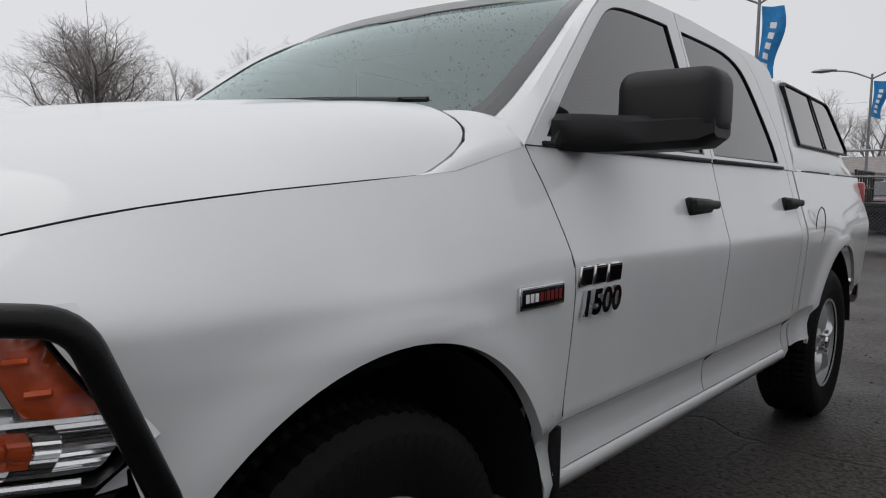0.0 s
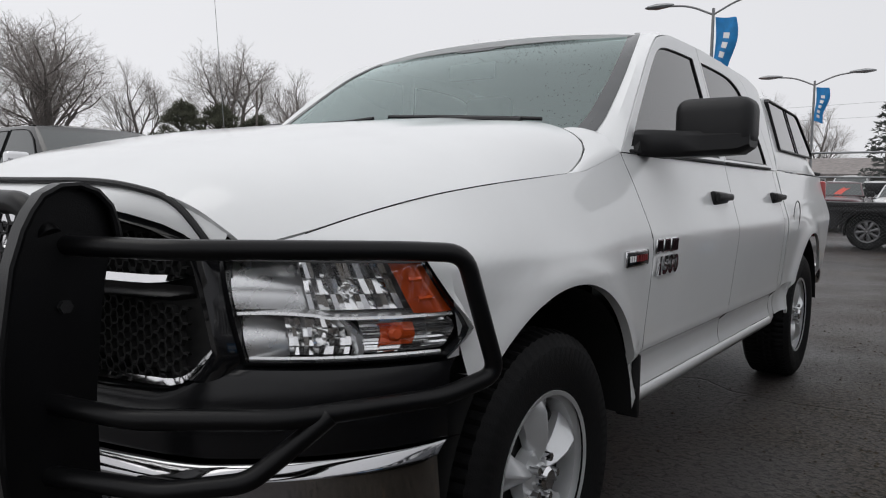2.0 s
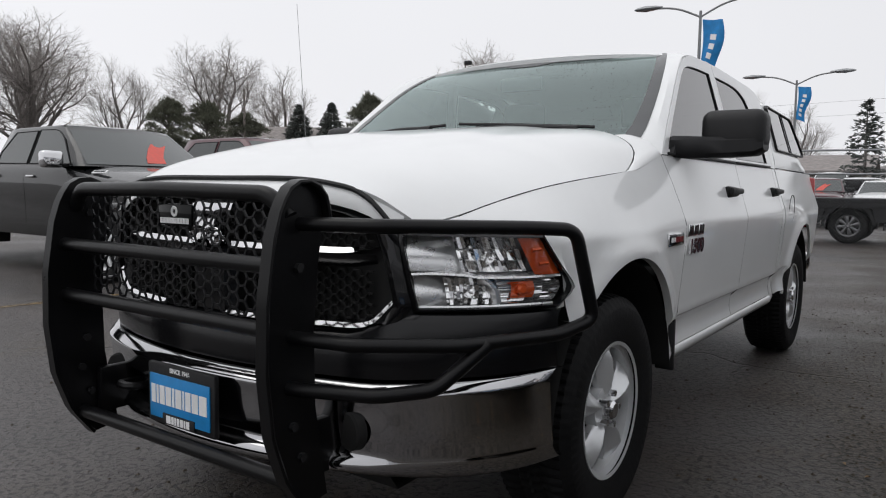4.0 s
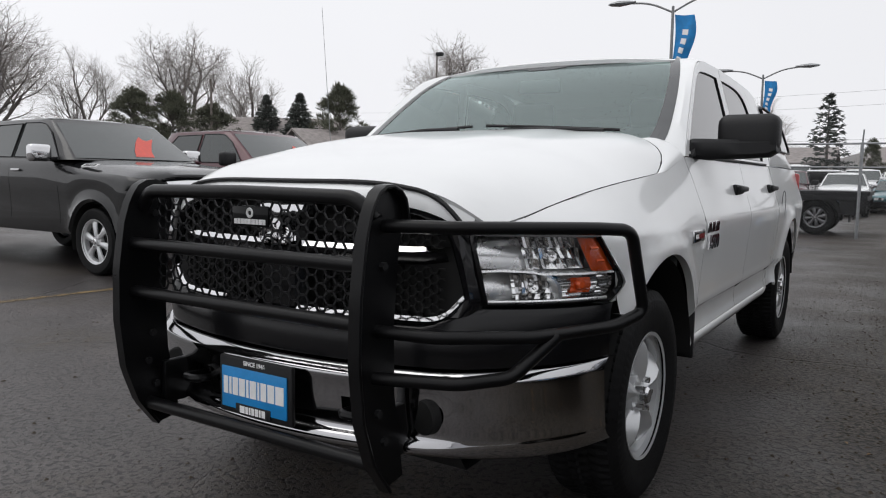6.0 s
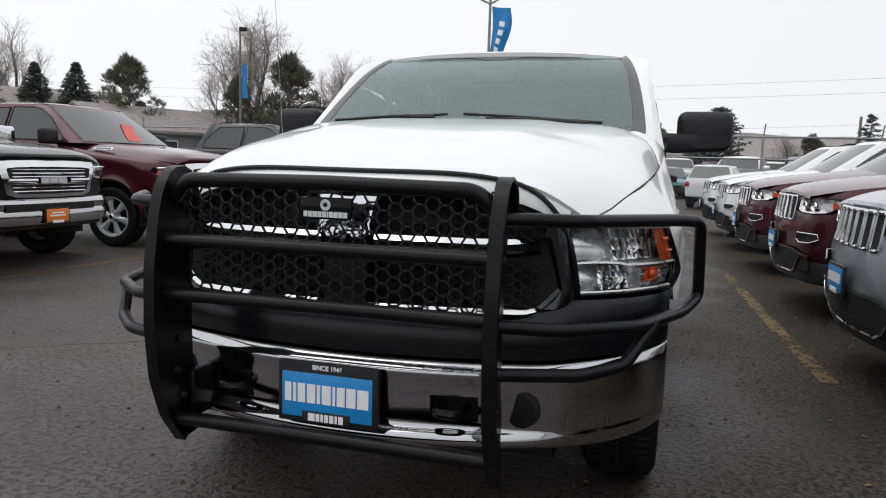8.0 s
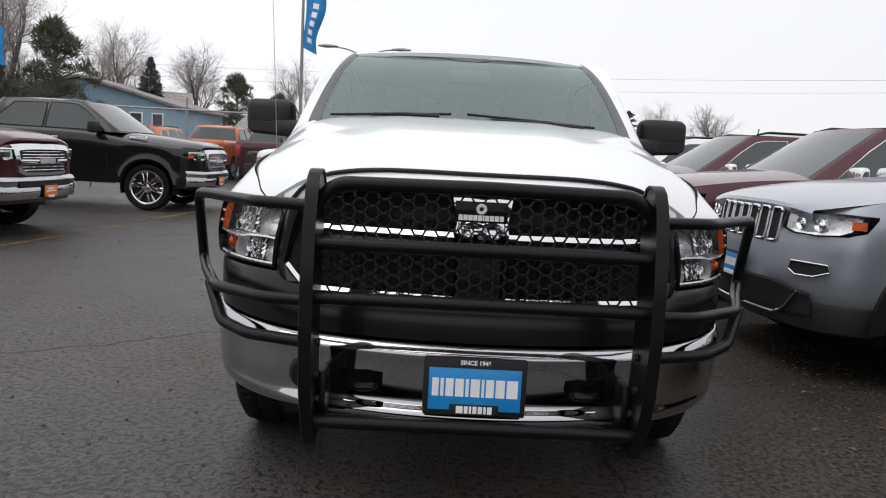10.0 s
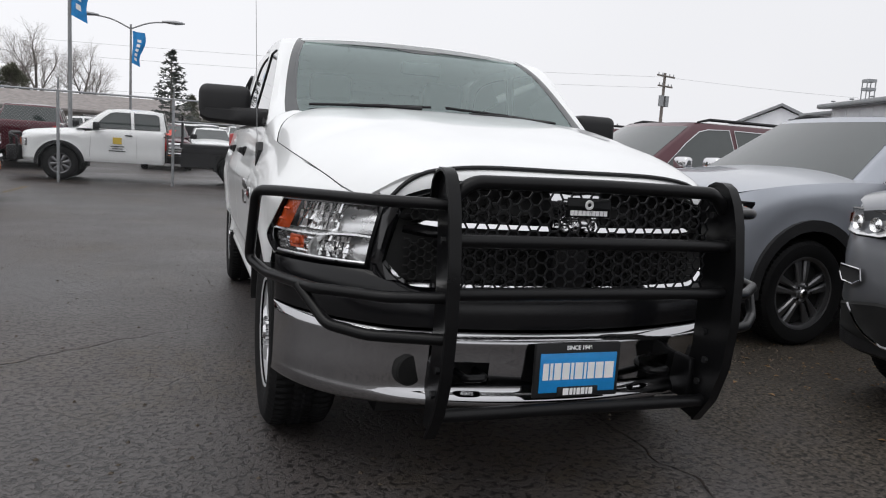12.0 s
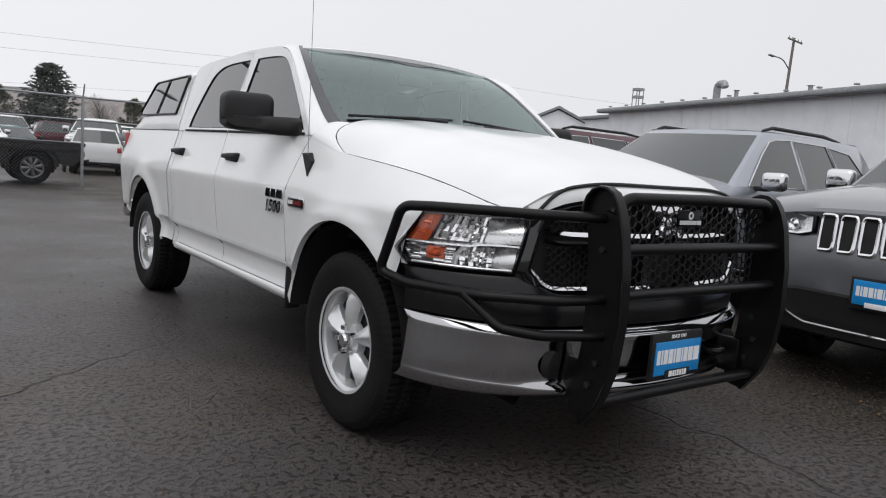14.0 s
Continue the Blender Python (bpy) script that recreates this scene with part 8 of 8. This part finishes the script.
for y, h in ((-6.6, 0.18), (-9.8, 0.10), (-16.5, 0.12)):
    bm = bmesh.new()
    tube(bm, [(0.9, y, 3.95), (0.9, y, 4.1 + h), (0.9, y, 4.12 + h)], [0.07, 0.07, 0.12], 10)
    part("roof_vent", bm, "galv", shed)
bm = bmesh.new()
tube(bm, rounded([(1.2, -5.2, 4.0), (1.2, -5.2, 4.62), (1.2, -5.55, 4.64), (1.2, -5.6, 4.5)], 0.2, 6), 0.13, 12)
part("roof_duct", bm, "galv", shed)
bm = bmesh.new()
for x, y in ((0.6, -0.7), (0.6, -1.0), (0.9, -0.7), (0.9, -1.0)):
    tube(bm, [(x, y, 3.95), (x, y, 4.7)], 0.02, 6)
for z in (4.4, 4.7):
    box(bm, (0.75, -0.85, z), (0.34, 0.36, 0.10))
part("roof_frame", bm, "galv", shed, "small metal rack on the roof")
annex = thing("metal_shed", "small grey shed at the end of the metal building", "building")
annex.matrix_basis = pose(21.6, 18.5, 0, 0, 0, -18.5)
bm = bmesh.new()
box(bm, (2.2, 1.3, 1.8), (4.0, 2.4, 3.6))
part("wall", bm, "metal_wall", annex)
bm = bmesh.new()
box(bm, (2.2, 1.3, 3.66), (4.4, 2.8, 0.14), 0.02)
part("roof", bm, "metal_roof", annex)


# ---- trees ----
def bare_tree_mesh(seed, h, spread, depth=6, lean=0.0):
    """Trunk and limbs, and twigs, of a leafless tree as two vertex and face lists."""
    rng = random.Random(seed)
    big, small = ([], []), ([], [])

    def strut(store, a, b, ra, rb, n):
        d = (b - a).normalized()
        s = d.orthogonal().normalized()
        u = d.cross(s)
        k0 = len(store[0])
        for p, r in ((a, ra), (b, rb)):
            for i in range(n):
                t = 2 * math.pi * i / n
                store[0].append(p + (s * math.cos(t) + u * math.sin(t)) * r)
        for i in range(n):
            j = (i + 1) % n
            store[1].append((k0 + i, k0 + j, k0 + n + j, k0 + n + i))

    def grow(p, d, length, r, level):
        segs = 5 if level < 2 else 4 if level < 4 else 2
        q = p
        store = big if level < 3 else small
        n = 7 if level == 0 else 5 if level < 3 else 3
        for i in range(segs):
            bend = Vector((rng.gauss(0, 1), rng.gauss(0, 1), rng.gauss(0, 0.7) + (0.5 if level in (1, 2) else 0.15))) * (0.05 + 0.055 * level)
            d = (d + bend).normalized()
            e = q + d * (length / segs)
            r2 = r * (1 - 0.5 / segs)
            strut(store, q, e, r, r2, n)
            if level < depth and (i >= 2 if level == 0 else i >= 1 or level > 2):
                for c in range(rng.choice((1, 1, 2)) if level < 3 else rng.choice((1, 1, 2))):
                    a = rng.uniform(0, 2 * math.pi)
                    o = d.orthogonal().normalized()
                    side = o * math.cos(a) + d.cross(o) * math.sin(a)
                    ang = rng.uniform(0.45, 0.95)
                    nd = (d * math.cos(ang) + side * math.sin(ang) * spread + Vector((0, 0, 0.10))).normalized()
                    grow(e, nd, length * rng.uniform(0.52, 0.78) * (0.95 if level else 0.85), max(0.007, r2 * rng.uniform(0.42, 0.62)), level + 1)
            q, r = e, r2
        if level < depth:
            grow(q, d, length * 0.62, max(0.007, r * 0.85), level + 1)

    for k in range(rng.choice((1, 2))):
        grow(Vector((0.3 * k, 0, 0)), Vector((lean + rng.gauss(0, 0.10), rng.gauss(0, 0.10), 1)).normalized(), h * 0.40, h * 0.026, 0)
    top = max(v.z for v in small[0])
    s = h / top
    for st in (big, small):
        for v in st[0]:
            v *= s
    return big, small


def bare_tree(label, seed, h, spread, depth=5, lean=0.0):
    root = thing("bare_tree", label, "tree", "bare trees")
    b, t = bare_tree_mesh(seed, h, spread, depth, lean)
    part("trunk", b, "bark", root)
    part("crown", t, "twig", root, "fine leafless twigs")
    return root


def spray(V, F, c, o, ln, width, rng):
    wd = o.cross(Vector((rng.gauss(0, 1), rng.gauss(0, 1), rng.gauss(0, 1)))).normalized() * ln * width
    n0 = len(V)
    V.extend([c - wd, c + wd, c + o * ln])
    F.append((n0, n0 + 1, n0 + 2))


def conifer(label, seed, h, w, mat_name, open_=0.0, shape=1.0, name="spruce_tree"):
    """A spruce: tapered trunk, drooping limbs at all heights, each set with needle sprays."""
    rng = random.Random(seed)
    root = thing(name, label, "tree", "conifers")
    bm = bmesh.new()
    tube(bm, [(0, 0, 0), (0.03, 0.02, h * 0.5), (0, 0, h * 0.98)], [h * 0.020, h * 0.012, 0.01], 8)
    part("trunk", bm, "bark", root)
    V, F = [], []
    lobes = [rng.uniform(0.82, 1.12) for _ in range(24)]
    for i in range(int(h * w * (30 if w > 0.9 * h else 13))):
        t = rng.random() ** 1.25
        a = rng.uniform(0, 2 * math.pi)
        k = lobes[int(a / 6.2832 * 8) % 8 + 8 * (int(t * 9) % 3)]
        R = w / 2 * ((1 - t) ** shape) * k * rng.uniform(0.8, 1.08) + 0.06
        d = Vector((math.cos(a), math.sin(a), -0.28 + 0.5 * t))
        for s in range(max(3, int(R / 0.22))):
            f = rng.uniform(0.25, 1.0)
            if rng.random() < open_:
                continue
            c = Vector((0, 0, h * (0.05 + 0.93 * t))) + d * R * f + Vector((rng.gauss(0, 0.06), rng.gauss(0, 0.06), 0.16 * R * f * f))
            for q in range(6):
                o = (d * rng.uniform(0.3, 1.2) + Vector((rng.gauss(0, 0.6), rng.gauss(0, 0.6), rng.uniform(-0.7, 0.4)))).normalized()
                spray(V, F, c, o, rng.uniform(0.14, 0.30) * (0.6 + 0.4 * h / 8), 0.20, rng)
    part("crown", (V, F), mat_name, root, "dense dark needles")
    return root


def pine(label, seed, h, w, mat_name):
    """A bushy pine: limbs that end in rounded tufts of needles, with gaps between."""
    rng = random.Random(seed)
    root = thing("pine_tree", label, "tree", "conifers")
    bm = bmesh.new()
    tube(bm, [(0, 0, 0), (0.1, 0.05, h * 0.45), (0, 0, h * 0.9)], [h * 0.024, h * 0.016, 0.02], 8)
    V, F = [], []
    for i in range(120):
        t = rng.uniform(0.10, 0.98)
        R = w / 2 * 1.12 * (1 - t) ** 0.62 * min(1.0, 0.5 + t * 2.5) * rng.uniform(0.3, 1.08)
        a = rng.uniform(0, 2 * math.pi)
        c = Vector((R * math.cos(a), R * math.sin(a), h * t))
        tube(bm, [(0, 0, h * t * 0.86), tuple(c * 0.6 + Vector((0, 0, h * t * 0.36))), tuple(c)], [0.05, 0.03, 0.012], 4, False)
        cr = w * rng.uniform(0.04, 0.085)
        for q in range(120):
            o = Vector((rng.gauss(0, 1), rng.gauss(0, 1), rng.gauss(0.25, 1))).normalized()
            p = c + Vector((o.x, o.y, o.z * 0.75)) * cr * rng.uniform(0.3, 1.0)
            spray(V, F, p, (o + Vector((0, 0, 0.7))).normalized(), rng.uniform(0.18, 0.38) * h / 8, 0.10, rng)
    part("trunk", bm, "bark", root)
    part("crown", (V, F), mat_name, root, "bushy dark green needles")
    return root


# the nearer and larger crowns
T1 = place(bare_tree("tall bare cottonwood with spreading limbs", 11, 12.2, 1.35, 5), -28.5, 45.0, 20)
T2 = place(bare_tree("broad bare tree behind the parked pickups", 23, 20.0, 1.25, 5), -80.0, 37.0, 70)
T2.scale = (1.3, 1.3, 1.0)
T3 = place(bare_tree("slender bare tree with fine twigs", 37, 17.0, 0.75, 5), -84.0, 50.0, 10)
copy_thing(T1, pose(-80.0, 60.0, 0, 0, 0, 130)).scale = (1.9, 1.9, 1.70)
copy_thing(T3, pose(-72.5, 64.0, 0, 0, 0, 80))
copy_thing(T3, pose(-32.0, 49.0, 0, 0, 0, 200)).scale = (0.6, 0.6, 0.6)
copy_thing(T3, pose(-24.5, 52.0, 0, 0, 0, 20)).scale = (0.55, 0.55, 0.55)
copy_thing(T2, pose(-21.5, 62.0, 0, 0, 0, 10)).scale = (0.52, 0.52, 0.52)
copy_thing(T3, pose(-15.0, 70.0, 0, 0, 0, 40)).scale = (0.62, 0.62, 0.62)
copy_thing(T3, pose(-10.5, 71.0, 0, 0, 0, 140)).scale = (0.56, 0.56, 0.56)
copy_thing(T2, pose(10.6, 64.0, 0, 0, 0, 100)).scale = (0.24, 0.24, 0.24)
copy_thing(T3, pose(-27.5, 61.0, 0, 0, 0, 240)).scale = (0.7, 0.7, 0.7)
copy_thing(T3, pose(20.0, 66.0, 0, 0, 0, 10)).scale = (0.45, 0.45, 0.45)
copy_thing(T2, pose(28.0, 74.0, 0, 0, 0, 50)).scale = (0.42, 0.42, 0.42)
copy_thing(T2, pose(-94.0, 42.0, 0, 0, 0, 190)).scale = (1.5, 1.5, 1.1)

S1 = place(conifer("dark blue-green spruce, layered limbs", 3, 6.1, 3.6, "needle", 0.10, 0.8), -2.35, 42.0, 0)
S2 = place(conifer("tall dark spruce beyond the pickups", 5, 10.8, 8.6, "needle", 0.0, 0.9), -63.5, 60.0, 0)
copy_thing(S2, pose(-58.6, 60.5, 0, 0, 0, 120))
P1 = place(pine("bushy green pine with open clumps", 8, 8.0, 6.2, "pine"), -35.0, 40.0, 0)
copy_thing(P1, pose(-22.8, 40.5, 0, 0, 0, 100))
copy_thing(P1, pose(-26.0, 39.5, 0, 0, 0, 10)).scale = (0.62, 0.62, 0.8)
copy_thing(P1, pose(-67.5, 45.0, 0, 0, 0, 30)).scale = (1.5, 1.5, 1.25)
copy_thing(P1, pose(-62.5, 46.0, 0, 0, 0, 80)).scale = (1.5, 1.5, 1.18)
copy_thing(P1, pose(-57.5, 47.0, 0, 0, 0, 150)).scale = (1.35, 1.35, 1.02)
copy_thing(S2, pose(-20.9, 50.0, 0, 0, 0, 10)).scale = (0.5, 0.5, 0.67)
copy_thing(P1, pose(-17.5, 60.0, 0, 0, 0, 50)).scale = (0.9, 0.9, 0.9)
copy_thing(P1, pose(-13.5, 58.0, 0, 0, 0, 150)).scale = (0.7, 0.7, 0.7)
place(conifer("broad dense conical spruce", 31, 4.9, 4.6, "needle", 0.0, 0.62), 3.75, 41.6, 60)
copy_thing(S1, pose(12.2, 45.0, 0, 0, 0, 160)).scale = (0.9, 0.9, 0.80)
copy_thing(P1, pose(10.0, 50.0, 0, 0, 0, 90)).scale = (0.5, 0.5, 0.48)
copy_thing(P1, pose(0.5, 64.0, 0, 0, 0, 200)).scale = (0.40, 0.40, 0.60)
copy_thing(P1, pose(-1.2, 66.0, 0, 0, 0, 20)).scale = (0.42, 0.42, 0.60)
copy_thing(P1, pose(3.6, 66.0, 0, 0, 0, 120)).scale = (0.55, 0.55, 0.58)

# low hillside that closes the view beyond the lot
def hill(x, y):
    fade = max(0.0, min(1.0, (x + 16) / 14)) * max(0.0, min(1.0, (75 - x) / 25))
    rise = max(0.0, min(1.0, (y - 62) / 26))
    return fade * rise * rise * (3 - 2 * rise) * (5.2 + 0.5 * math.sin(x * 0.13) + 0.25 * math.sin(x * 0.41 + y * 0.2)) - 0.05


bm = bmesh.new()
grid(bm, [[(x, y, hill(x, y)) for y in range(62, 122, 3)] for x in range(-16, 77, 2)])
tagged(part("hillside", bm, "dry_grass", None), "low dull brown winter hillside beyond the lot", "hill", kind="structure")

# far scrub along the horizon
rng = random.Random(9)
V, F = [], []
for k in range(900):
    x = rng.uniform(-150, 80)
    y = rng.uniform(72, 100) - 0.25 * max(0, -x - 40)
    hh = rng.uniform(2.0, 4.6)
    for q in range(14):
        b = Vector((x + rng.gauss(0, 0.8), y + rng.gauss(0, 0.8), 0))
        tip = b + Vector((rng.gauss(0, 0.9), rng.gauss(0, 0.9), hh * rng.uniform(0.6, 1.0)))
        for e in range(3):
            m = b.lerp(tip, rng.uniform(0.0, 0.6))
            o = tip + Vector((rng.gauss(0, 0.8), rng.gauss(0, 0.8), rng.uniform(-0.6, 0.3)))
            wd = Vector((rng.uniform(0.03, 0.09), 0, 0))
            n0 = len(V)
            V.extend([m - wd, m + wd, o])
            F.append((n0, n0 + 1, n0 + 2))
tagged(part("scrub", (V, F), "scrub"), "tangled brown winter brush beyond the lots", "brush", kind="stuff")

# loose grit and dead leaves along the yellow line
rng = random.Random(12)
V, F = [], []
for k in range(9000):
    y = rng.uniform(-4.5, 8.0)
    x = 2.0 - 0.036 * y + rng.gauss(0.45, 0.55)
    if rng.random() < 0.25:
        x, y = rng.uniform(-5, 4), rng.uniform(-5, 9)
    r = rng.choice((0.004, 0.006, 0.008, 0.012))
    n0 = len(V)
    a0 = rng.uniform(0, 6.28)
    for i in range(4):
        a = a0 + i * math.pi / 2
        V.append((x + r * math.cos(a) * rng.uniform(0.7, 1.3), y + r * math.sin(a) * rng.uniform(0.7, 1.3), 0.001))
    V.append((x, y, r * rng.uniform(0.5, 1.0)))
    F.extend([(n0 + i, n0 + (i + 1) % 4, n0 + 4) for i in range(4)])
tagged(part("loose_grit", (V, F), "grit"), "loose brown grit scattered on wet asphalt", "gravel", kind="stuff")
V, F = [], []
for k in range(420):
    y = rng.uniform(-4.0, 5.0)
    x = 2.05 - 0.036 * y + rng.gauss(0.45, 0.35)
    r = rng.uniform(0.010, 0.026)
    a = rng.uniform(0, 6.28)
    n0 = len(V)
    c, s = math.cos(a), math.sin(a)
    for u, v, z in ((-1, 0, 0.003), (0, -0.45, 0.010), (1, 0, 0.004), (0, 0.45, 0.012)):
        V.append((x + r * (u * c - v * s), y + r * (u * s + v * c), z))
    F.append((n0, n0 + 1, n0 + 2, n0 + 3))
tagged(part("dead_leaves", (V, F), "leaf"), "dead brown leaves lying on the asphalt", "leaves", kind="stuff")
